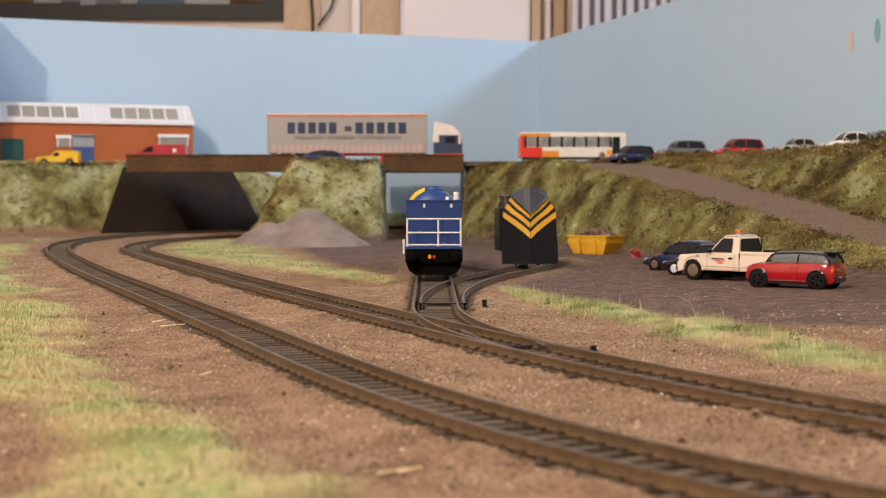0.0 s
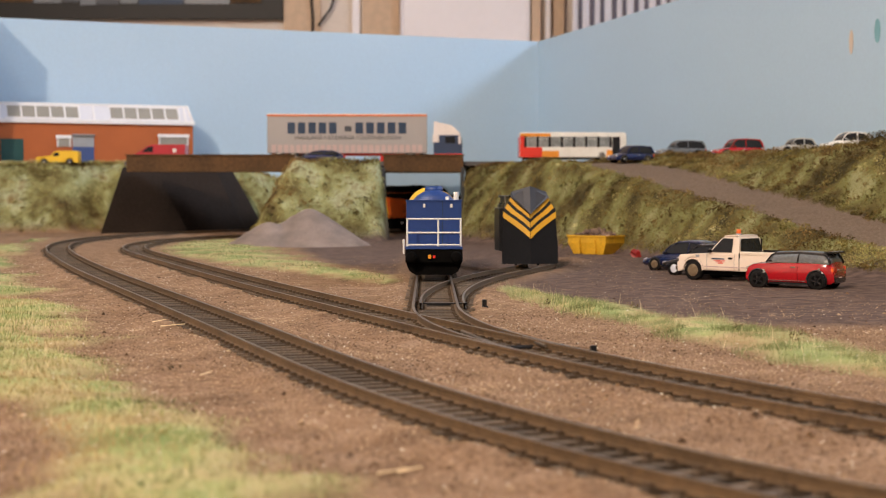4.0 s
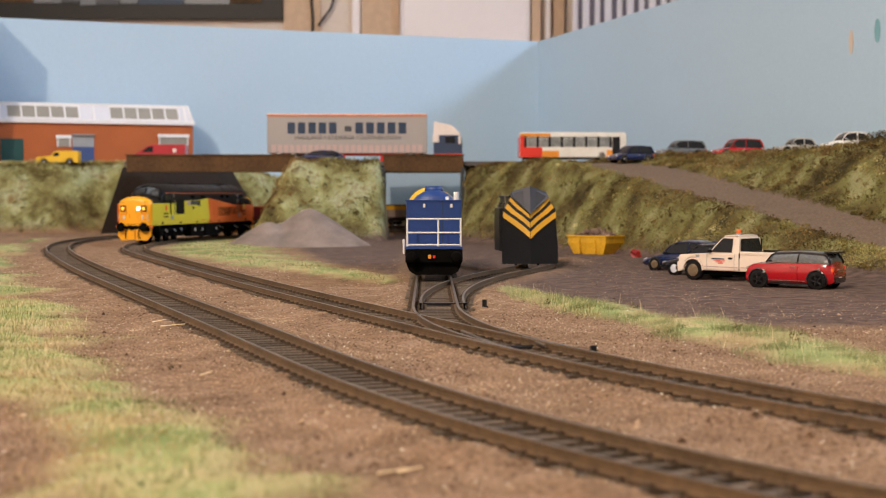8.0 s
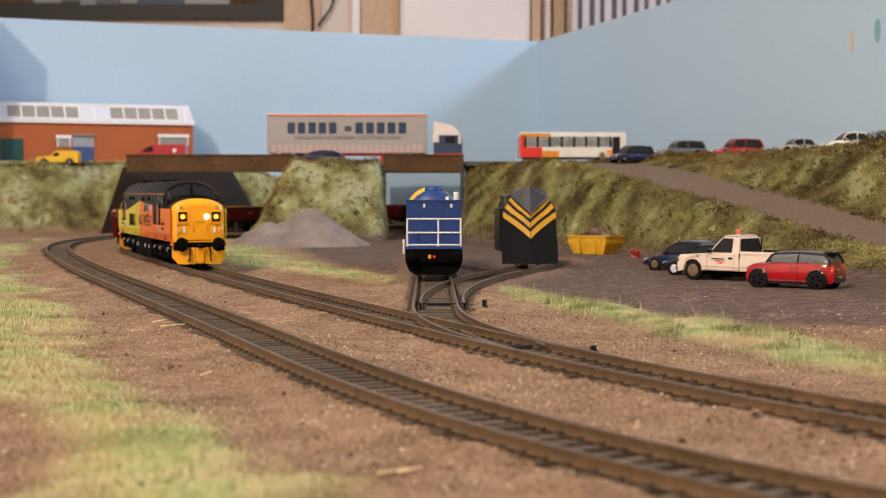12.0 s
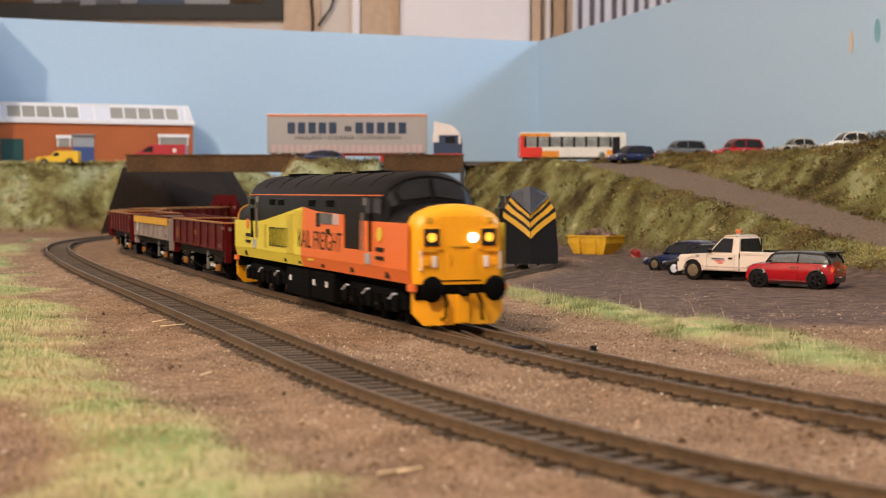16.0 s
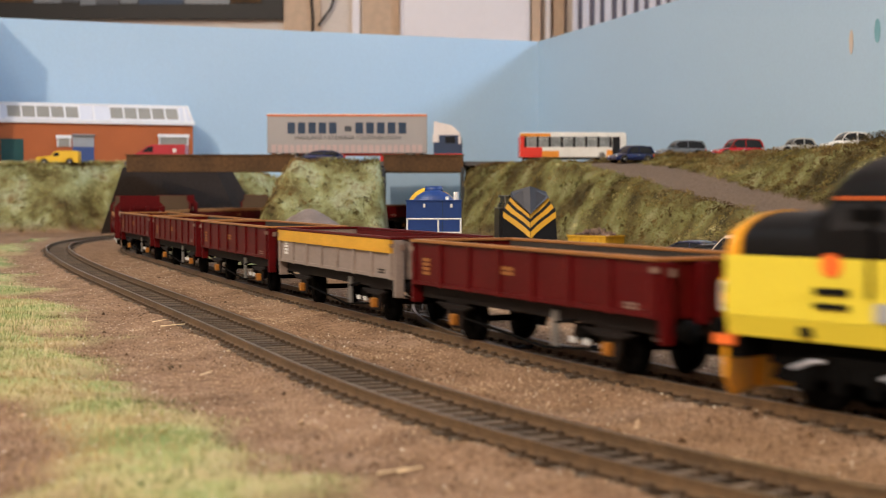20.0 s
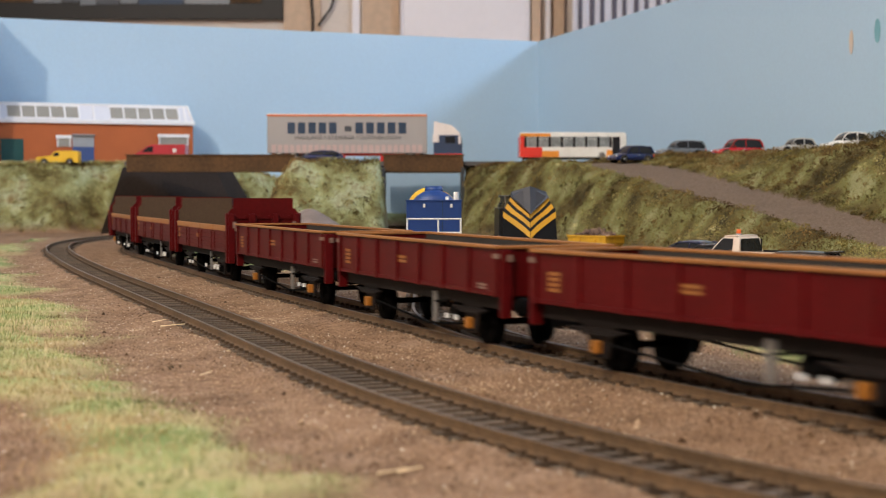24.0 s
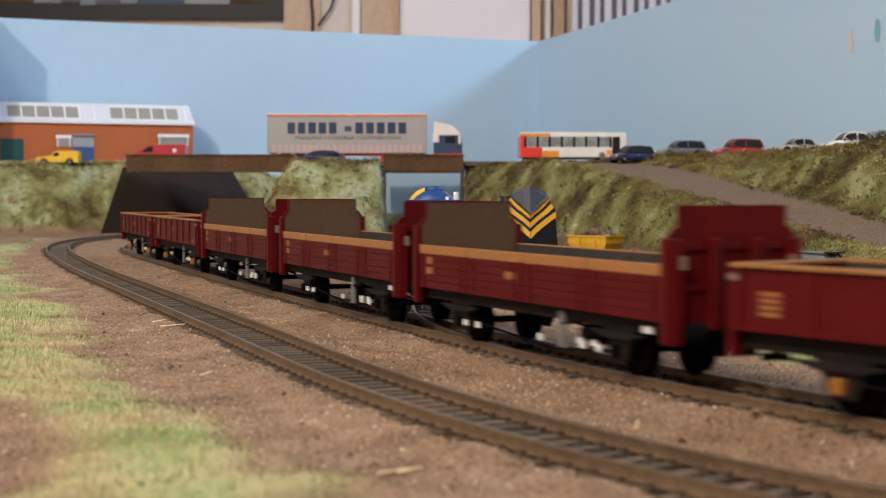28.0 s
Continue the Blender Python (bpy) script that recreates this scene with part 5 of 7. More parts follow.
        rod(bm, (L * 0.455, s * W * 0.33, zl * 0.80), (L * 0.492, s * W * 0.33, zl * 0.76), 1.35, 12, 1.1)
        part("headlight", bm, "chrome", body, "clear headlight", 40)
        built("tail_light", "lamp_red", body, box, -L * 0.495, -L * 0.465, *sorted((s * W * 0.33, s * W * 0.425)), b * 0.62, b * 0.86, bevel=0.25)
        built("mirror", roof or paint, body, box, f0 - 3.4, f0 - 2.1, *sorted((s * (W / 2 - 0.6), s * (W / 2 + 1.0))), b + 0.1, b + 1.2, bevel=0.3)
        built("door_handle", "chrome", body, box, -L * 0.085, -L * 0.035, *sorted((s * (W / 2 - 0.7), s * (W / 2 + 0.02))), b * 0.80, b * 0.85)
        built("door_seam", "black_gloss", body, box, -L * 0.112, -L * 0.108, *sorted((s * (W / 2 - 0.7), s * (W / 2 + 0.02))), floor + 1.4, b * 0.85)
        built("waist_trim", "chrome" if name == "hatchback" else "black_gloss", body, box, r0 + 2, f0 - 1.5, *sorted((s * (y0 - 0.3), s * (y0 + 0.22))), b - 0.2, b + 0.1)
        for ax in axles:
            # black disc just proud of the side, in place of a shaded wheel arch
            bm = bmesh.new()
            rod(bm, (ax, s * (W / 2 - 2.4), r), (ax, s * (W / 2 + 0.06), r), r + 0.55, 22)
            part("wheel_well", bm, "black_gloss", body, "", 40)
            wheel(c, ax, s * (W / 2 + 0.18), r, 2.4, hub)
    built("rear_bumper", "black_gloss", body, box, -L / 2 - 0.25, -L / 2 + 1.0, -W * 0.33, W * 0.33, floor + 1.0, floor + 2.0, bevel=0.25)
    built("rear_plate", "white_ink", body, box, -L / 2 - 0.3, -L / 2 + 0.4, -1.9, 1.9, floor + 2.4, floor + 3.3)
    built("grille", "black_gloss", body, box, L / 2 - 0.8, L / 2 + 0.12, -W * 0.22, W * 0.22, floor + 1.2, b * nose * 0.58, bevel=0.25)
    built("sill", "black_gloss", body, box, axles[0] + r + 0.8, axles[1] - r - 0.8, -W / 2 * 0.93, W / 2 * 0.93, floor - 0.5, floor + 0.4)
    return c


def park(x, y, rz, dz=0.0):
    return at(x, y, float(surface(np.array([x]), np.array([y]))[0]) + dz, rz)


# the yard
mini = car(park(176, 738, 146, -0.1), "glossy red hatchback with a black roof and black wheels", "mini_red", 45.5, 22, 18.6, "parked cars in the yard", 0.70, "black_gloss", "black_gloss", "mini", "window_grey", "hatchback", r=4.4)
built("roof_spoiler", "black_gloss", mini, box, -22.4, -17.5, -8.2, 8.2, 17.6, 18.6, bevel=0.3)
for side in (1, -1):
    built("fuel_cap", "chrome", mini, rod, (-16, side * 10.0, 9.8), (-16, side * 10.95, 9.8), 0.75, 12)
    built("tail_light", "lamp_orange", mini, box, -22.6, -21.2, *sorted((side * 7.6, side * 9.4)), 8.8, 10.8, bevel=0.3)
    built("brake_light", "lamp_red", mini, box, -22.8, -21.6, *sorted((side * 7.0, side * 8.6)), 7.4, 8.5, bevel=0.2)
    built("sill_strip", "chrome", mini, box, -9, 10, *sorted((side * 10.6, side * 11.03)), 3.9, 4.15)
    built("wiper_side_vent", "chrome", mini, box, 11.6, 13.2, *sorted((side * 10.4, side * 10.95)), 8.6, 9.3)
    for ax, r in ((-14.7, 5.0), (15.2, 5.0)):
        bm = bmesh.new()
        for k in range(12):
            a0, a1 = math.pi * k / 12, math.pi * (k + 1) / 12
            rod(bm, (ax + r * math.cos(a0), side * 10.9, 4.4 + r * math.sin(a0)), (ax + r * math.cos(a1), side * 10.9, 4.4 + r * math.sin(a1)), 0.42, 6)
        part("arch_trim", bm, "black_gloss", mini)
built("rear_valance", "black_gloss", mini, box, -23.1, -21, -7.5, 7.5, 3.2, 6.0, bevel=0.4)
built("boot_handle", "chrome", mini, box, -23.1, -22.4, -3.2, 3.2, 9.2, 9.9, bevel=0.2)
car(park(149.5, 897, 137, -0.1), "dark blue sports saloon parked beside the bank", "car_blue", 56, 23.5, 18.8, "parked cars in the yard", 0.58, "hub_cream", None, "sport")
car(park(152.6, 842, 137, -0.1), "near-black saloon with silver wheels beside the pickup", "car_black", 56, 22.5, 18.4, "parked cars in the yard", 0.58, "panel_pale", None, "saloon")


def pickup(place):
    c = thing("pickup_truck", place, "cream white pickup truck with an orange roof beacon", "truck")
    L, W, b, r, fl = 76.0, 25.5, 14.8, 5.4, 4.4
    axles = (-22.5, 26.5)
    top = [(L / 2, fl + 2), (L / 2, 11.5), (L / 2 - 2.2, 13.6), (16, b), (-L / 2, b + 0.4), (-L / 2, fl + 2)]
    bm = bmesh.new()
    lo, hi = prism(bm, arch_outline(L, top, axles, r + 0.5, fl), "y", -W / 2, W / 2)
    for vs, s in ((lo, 1), (hi, -1)):
        for v in vs:
            if v.co.x > L * 0.42:
                v.co.y += s * 1.4
    edges = [e for e in bm.edges if abs(e.verts[0].co.y - e.verts[1].co.y) < 4 and (e.verts[0].co.z + e.verts[1].co.z) / 2 > fl + 0.8]
    bmesh.ops.bevel(bm, geom=edges, offset=0.6, segments=2, affect="EDGES")
    body = part("body", bm, "pickup_cream", c, "", 40)
    built("load_bed", "grey_panel", c, box, -36, -3.5, -10.5, 10.5, 14.6, 15.3)
    for s in (1, -1):
        built("bed_rail", "pickup_cream", c, box, -37.5, -3.0, *sorted((s * 10.6, s * 12.6)), 14.4, 16.2, bevel=0.4)
        built("bed_liner", "black_gloss", c, box, -37, -3.5, *sorted((s * 10.0, s * 11.2)), 14.6, 16.45)
        bm = bmesh.new()
        for ax in axles:
            for k in range(14):
                a0, a1 = math.pi * k / 14, math.pi * (k + 1) / 14
                rod(bm, (ax + 6.3 * math.cos(a0), s * 12.7, r + 6.3 * math.sin(a0)), (ax + 6.3 * math.cos(a1), s * 12.7, r + 6.3 * math.sin(a1)), 0.45, 6)
        part("arch_lip", bm, "pickup_cream", c)
    built("tailgate", "pickup_cream", c, box, -38.2, -36.8, -11.5, 11.5, 6.5, 16.2, bevel=0.3)
    bm = bmesh.new()
    out = [(-2.2, b - 0.4), (17.5, b - 0.4), (9.4, 23.8), (7.4, 24.7), (0.6, 24.7), (-1.0, 24.0)]
    lo, hi = prism(bm, out, "y", -12, 12)
    for vs, s in ((lo, 1), (hi, -1)):
        for v in vs:
            if v.co.z > 20:
                v.co.y += s * 2.0
    es = [e for e in bm.edges if min(v.co.z for v in e.verts) > 20]
    bmesh.ops.bevel(bm, geom=es, offset=1.0, segments=3, affect="EDGES")
    part("cab", bm, "pickup_cream", c, "", 35)
    bm = bmesh.new()
    slab(bm, [(-2.2, -9.6, 15.8), (-2.2, 9.6, 15.8), (-1.4, 8.2, 22.8), (-1.4, -8.2, 22.8)], (-1, 0, 0.1), 0.35)
    part("rear_window", bm, "window_dark", c, "dark rear cab window")
    for y0, y1 in ((-10.0, -9.5), (9.5, 10.0)):
        built("rear_window_seal", "black_gloss", c, box, -2.6, -1.9, y0, y1, 15.6, 22.6)
    built("roof_gutter", "pickup_cream", c, box, 0.5, 8, -10.3, 10.3, 24.1, 24.5)
    for s in (1, -1):
        def skin(u, z):
            k = (z - b) / 9.5
            return (u, s * (12.06 - 1.98 * max(0.0, k)), z)
        bm = bmesh.new()
        slab(bm, [skin(2.4, 15.5), skin(15.4, 15.5), skin(13.4, 17.8), skin(8.9, 22.9), skin(2.4, 22.9)], (0, s, 0), 0.25)
        part("door_window", bm, "window_dark", c, "dark door window")
        built("door_seam", "trailer_grey", c, box, 0.2, 0.45, *sorted((s * 12.6, s * 12.82)), 6, 15)
        built("door_seam", "trailer_grey", c, box, 17.4, 17.65, *sorted((s * 12.6, s * 12.82)), 6, 15)
        built("cab_gap", "under_black", c, box, -2.9, -2.45, *sorted((s * 12.3, s * 12.8)), 6, 15.2)
        built("door_handle", "black_gloss", c, box, 1.4, 4.0, *sorted((s * 12.5, s * 13.05)), 11.8, 12.9, bevel=0.2)
        built("rub_strip", "trailer_pink", c, box, -15, 19, *sorted((s * 12.5, s * 12.95)), 7.4, 7.9)
        built("mirror", "black_gloss", c, box, 14.6, 16.2, *sorted((s * 12, s * 14.2)), 15.0, 17.0, bevel=0.3)
        built("headlight", "chrome", c, box, 36.4, 38.3, *sorted((s * 7.8, s * 11.4)), 9.6, 12.0, bevel=0.3)
        built("wing_vent", "grey_panel", c, box, 22.6, 24.6, *sorted((s * 12.5, s * 12.9)), 12.6, 13.8)
        # door legend as bars
        built("legend_bar", "sign_blue", c, box, 6.5, 14.5, *sorted((s * 12.6, s * 12.85)), 11.6, 12.3)
        for k in range(3):
            built("legend_bar", "lamp_red", c, box, 6.0 + 0.6 * k, 13.0 - 1.2 * k, *sorted((s * 12.6, s * 12.85)), 10.8 - 0.7 * k, 11.2 - 0.7 * k)
        for ax in axles:
            wheel(c, ax, s * 12.7, r, 3.6, "hub_cream")
    built("windscreen", "window_grey", c, loft, [[(17.9, -11, 15.2), (17.9, 11, 15.2), (17.4, 11, 15.0), (17.4, -11, 15.0)], [(10.0, -9.6, 23.3), (10.0, 9.6, 23.3), (9.4, 9.6, 23.1), (9.4, -9.6, 23.1)]])
    built("front_bumper", "chrome", c, box, 37.2, 38.8, -11.5, 11.5, 5.0, 7.6, bevel=0.4)
    built("grille", "grey_panel", c, box, 37.6, 38.3, -7.4, 7.4, 8.6, 12.2, bevel=0.2)
    be = built("beacon", "lamp_orange", c, rod, (4.5, 2, 25.4), (4.5, 2, 27.6), 1.35, 14, 1.1, label="orange warning beacon", smooth=40)
    built("beacon_base", "grey_panel", be, rod, (4.5, 2, 24.6), (4.5, 2, 25.4), 1.5, 14)
    built("chassis", "under_black", c, box, -34, 34, -9, 9, 3.2, 6)


pickup(park(163.4, 792.5, 136, -0.1))

# the upper road and the top of the bank
car(at(-135, 1618, 82.6, 180), "dark purple-blue coupe on the road edge", "car_navy", 58, 22, 12.6, "cars on the upper level", 0.60, "alloy", None, "sport", r=3.0)
car(park(176, 1390, 205), "dark blue car at the head of the ramp", "car_navy", 42, 20, 16.5, "cars on the upper level", 0.56, "alloy", None, "hatch")
car(park(234, 1462, 190, -3), "dark grey hatchback on the bank top", "car_grey", 48, 22, 17.5, "cars on the upper level", 0.56)
car(park(271, 1366, 192, -3), "red hatchback on the bank top", "car_crimson", 46, 22, 18.5, "cars on the upper level", 0.56)
car(park(304, 1275, 186, 2), "pale silver saloon on the bank top", "car_silver", 38, 21, 14.0, "cars on the upper level", 0.58, style="saloon")
car(park(325, 1190, 186, 1), "white convertible with dark windscreen on the bank top", "car_white", 42, 22, 17.0, "cars on the upper level", 0.60, style="saloon")


def small_van(place, label, paint, L, W, H, hood):
    c = thing("van", place, label, "van", "vans by the brick building")
    r, fl = 3.9, 2.8
    axles = (-L * 0.29, L * 0.30)
    if hood:
        top = [(L / 2, 4), (L / 2, H * 0.52), (L * 0.46, H * 0.58), (L * 0.16, H * 0.66), (L * 0.06, H * 0.94), (0, H), (-L / 2 + 1, H), (-L / 2, H * 0.9), (-L / 2, 4)]
    else:
        top = [(L / 2, 4), (L / 2, H * 0.42), (L * 0.44, H * 0.52), (L * 0.22, H * 0.92), (L * 0.14, H), (-L / 2 + 0.8, H), (-L / 2, H * 0.95), (-L / 2, 4)]
    bm = bmesh.new()
    prism(bm, arch_outline(L, top, axles, r, fl), "y", -W / 2, W / 2)
    es = [e for e in bm.edges if abs(e.verts[0].co.y - e.verts[1].co.y) < 1 and (e.verts[0].co.z + e.verts[1].co.z) / 2 > fl + 1]
    bmesh.ops.bevel(bm, geom=es, offset=0.9, segments=2, affect="EDGES")
    part("body", bm, paint, c, "", 40)
    for s in (1, -1):
        bm = bmesh.new()
        if hood:
            pts = [(-L * 0.05, H * 0.64), (L * 0.11, H * 0.64), (L * 0.04, H * 0.88), (-L * 0.05, H * 0.88)]
        else:
            pts = [(L * 0.12, H * 0.56), (L * 0.36, H * 0.56), (L * 0.20, H * 0.88), (L * 0.12, H * 0.88)]
        slab(bm, [(u, s * W / 2, z) for u, z in pts], (0, s, 0), 0.2)
        part("side_window", bm, "window_dark", c)
        if not hood:
            built("emblem", "white_ink", c, box, -L * 0.33, -L * 0.26, *sorted((s * W / 2, s * (W / 2 + 0.2))), H * 0.55, H * 0.75)
        for ax in axles:
            wheel(c, ax, s * (W / 2 - 0.1), r, 2.4, "alloy")
        built("headlight", "chrome", c, box, L / 2 - 0.4, L / 2 + 0.3, *sorted((s * W * 0.26, s * W * 0.42)), H * 0.34, H * 0.46, bevel=0.2)
    built("bumper", "chrome", c, box, L / 2 - 0.2, L / 2 + 0.9, -W * 0.45, W * 0.45, 3.4, 4.8, bevel=0.2)
    bm = bmesh.new()
    k0, k1 = ((L * 0.165, H * 0.67), (L * 0.065, H * 0.92)) if hood else ((L * 0.43, H * 0.54), (L * 0.235, H * 0.90))
    slab(bm, [(k0[0], -W * 0.4, k0[1]), (k0[0], W * 0.4, k0[1]), (k1[0], W * 0.36, k1[1]), (k1[0], -W * 0.36, k1[1])], (0.8, 0, 0.5), 0.4)
    part("windscreen", bm, "window_grey", c)


small_van(park(-458, 1766, 184, 0), "small bright yellow van with a bonnet", "van_yellow", 50, 21, 17, True)
small_van(at(-314, 1652, 82.6, 180), "dark red delivery van with a sloping front", "van_red", 57, 23, 19.5, False)


def lorry():
    lo = thing("articulated_lorry", at(0, 1662, 82.6), "articulated lorry with a grey curtain-sided trailer", "lorry")
    x0, x1, z0, z1, hw = -195, -18, 9.8, 53.6, 16.5
    tr = built("trailer_box", "trailer_grey", lo, box, x0, x1, -hw, hw, z0, z1 - 2, bevel=0.5, label="grey curtain-sided trailer box")
    built("top_rail", "trailer_orange", tr, box, x0 - 0.3, x1 + 0.3, -hw - 0.5, hw + 0.5, z1 - 3, z1 - 0.8, bevel=0.3, label="orange top rail")
    built("roof_sheet", "cab_white", tr, box, x0 + 0.5, x1 - 0.5, -hw, hw, z1 - 0.8, z1)
    for i in range(26):
        x = x0 + 4 + i * (x1 - x0 - 8) / 25
        built("curtain_strap", "trailer_grey", tr, box, x - 0.5, x + 0.5, -hw - 0.5, -hw, z0 + 0.3, z0 + 11)
        if i < 25:
            built("skirt_panel", "trailer_pink", tr, box, x + 0.8, x + 5.8, -hw - 0.2, -hw, z0 + 0.6, z0 + 9.5)
    for x in (x0 + 0.6, x1 - 0.6):
        built("corner_post", "trailer_grey", tr, box, x - 0.6, x + 0.6, -hw - 0.4, -hw + 1, z0, z1 - 3)
    # the haulier's name: bars of the letters' size
    names = [(-172.4, 10.0, 5), (-97.2, 10.4, 5)]
    for start, pitch, n in names:
        for k in range(n):
            a = start + pitch * k * 1.15
            built("name_bar", "sign_blue", tr, box, a, a + pitch * 0.82, -hw - 0.3, -hw, 31.6, 44.0)
    built("name_bar", "sign_grey", tr, box, -109, -101.5, -hw - 0.3, -hw, 34, 40)
    writing("trade_line", "HAULAGE * STORAGE * DISTRIBUTION", 6, "sign_grey", tr, at(-105.5, -hw - 0.35, 27.0, 0, 90), 117)
    built("chassis", "trailer_orange", lo, box, x0 + 4, x1 - 8, -9, 9, 7.4, 9.8)
    built("side_guard", "lamp_red", lo, box, -150, -52, -hw + 2.5, -hw + 3.5, 8.0, 9.6)
    for x in (-182, -166, -150):
        for s in (1, -1):
            wheel(lo, x, s * 15.5, 6.4, 6, "steel")
    for s in (-1, 1):
        built("landing_leg", "lamp_red", lo, box, -70, -67, s * 12 - 1, s * 12 + 1, 0.5, 9.8)
    # tractor
    cabx0, cabx1 = -10.5, 21.5
    cab = built("cab", "cab_blue", lo, prism, [(cabx0, 9), (cabx1, 9), (cabx1, 17), (cabx1 - 2.0, 30), (cabx0, 30)], "y", -16, 16, label="dark blue lorry cab")
    built("roof_fairing", "cab_white", cab, prism, [(cabx0, 30), (cabx1 - 2, 30), (cabx1 - 4, 34), (cabx1 - 12, 41), (cabx0 + 3, 45), (cabx0, 45)], "y", -15.5, 15.5, label="white roof fairing")
    built("cab_rear", "cab_white", cab, box, cabx0 - 1, cabx0 + 6, -16.2, 16.2, 22, 30.5, bevel=0.4)
    built("bumper", "lamp_red", cab, box, cabx0 + 1, cabx1 + 0.6, -16.3, 16.3, 4.5, 9.5, bevel=0.4)
    built("side_window", "window_dark", cab, box, cabx0 + 13, cabx0 + 24, -16.3, -15.9, 21, 28.5)
    built("side_window", "window_dark", cab, box, cabx0 + 13, cabx0 + 24, 15.9, 16.3, 21, 28.5)
    built("mirror", "cab_white", cab, box, cabx1 - 4.5, cabx1 - 1.5, -18.4, -16.4, 20, 29, bevel=0.4)
    bm = bmesh.new()
    slab(bm, [(cabx1 - 0.2, -13.5, 19), (cabx1 - 0.2, 13.5, 19), (cabx1 - 1.6, 13, 28.8), (cabx1 - 1.6, -13, 28.8)], (1, 0, 0.1), 0.4)
    part("windscreen", bm, "window_dark", cab)
    built("frame", "under_black", lo, box, -40, 18, -7, 7, 5, 9)
    built("coupling_plate", "under_black", lo, box, -44, -22, -8, 8, 8.6, 9.9)
    for x in (-36, 8):
        for s in (1, -1):
            wheel(lo, x, s * 15.2, 6.4, 6, "steel")


lorry()


def bus():
    b = thing("single_deck_bus", park(139, 1600, 0, 6.5), "white single-deck bus with red and orange ends", "bus")
    L0, L1, W, H = -57.0, 57.0, 16, 31.0
    body = built("body", "bus_white", b, box, L0, L1, -W, W, 4, H - 1.5, bevel=0.9)
    built("roof", "bus_white", body, box, L0 + 1, L1 - 1, -W + 1, W - 1, H - 1.6, H, bevel=0.7)
    for s in (1, -1):
        def skirt(name, u0, u1, z0, z1, mat, proud=0.25):
            built(name, mat, body, box, u0, u1, *sorted((s * W, s * (W + proud))), z0, z1)
        skirt("lower_panel", L0 + 0.4, -33, 4.2, 15.0, "bus_red")
        skirt("lower_panel", -33, -15, 4.2, 11.0, "bus_orange")
        skirt("lower_panel", 36, L1 - 0.4, 4.2, 12, "bus_orange")
        skirt("upper_panel", L0 + 0.4, -24, 26.3, H - 1.4, "bus_orange")
        skirt("rear_panel", L0 + 0.4, -51, 15, 27, "bus_red")
        skirt("window_band", -51, 40, 15.4, 26, "bus_glass", 0.15)
        for u in (-51, -38, -25, -12, 1, 14, 27, 40):
            skirt("window_pillar", u - 1.3, u + 1.3, 15.0, 26.2, "black_gloss", 0.35)
        for u in (-31.5, -5.5, 20.5):
            skirt("window_vent", u - 5, u + 5, 23.4, 23.8, "bus_white", 0.35)
        skirt("door", 42, 50, 6, 26, "window_dark", 0.3)
        for u in (-34, 31):
            wheel(b, u, s * (W - 0.1), 6.2, 5, "steel")
    built("windscreen", "window_dark", body, box, L1 - 0.4, L1 + 0.3, -14, 14, 13, 27)
    built("destination_box", "black_gloss", body, box, L1 - 0.4, L1 + 0.4, -11, 11, 27.3, 29.8)
    built("rear_wall", "bus_red", body, box, L0 - 0.3, L0 + 0.3, -W + 0.5, W - 0.5, 5, 26)
    built("underbody", "under_black", b, box, L0 + 4, L1 - 4, -12, 12, 2.5, 4.2)


bus()


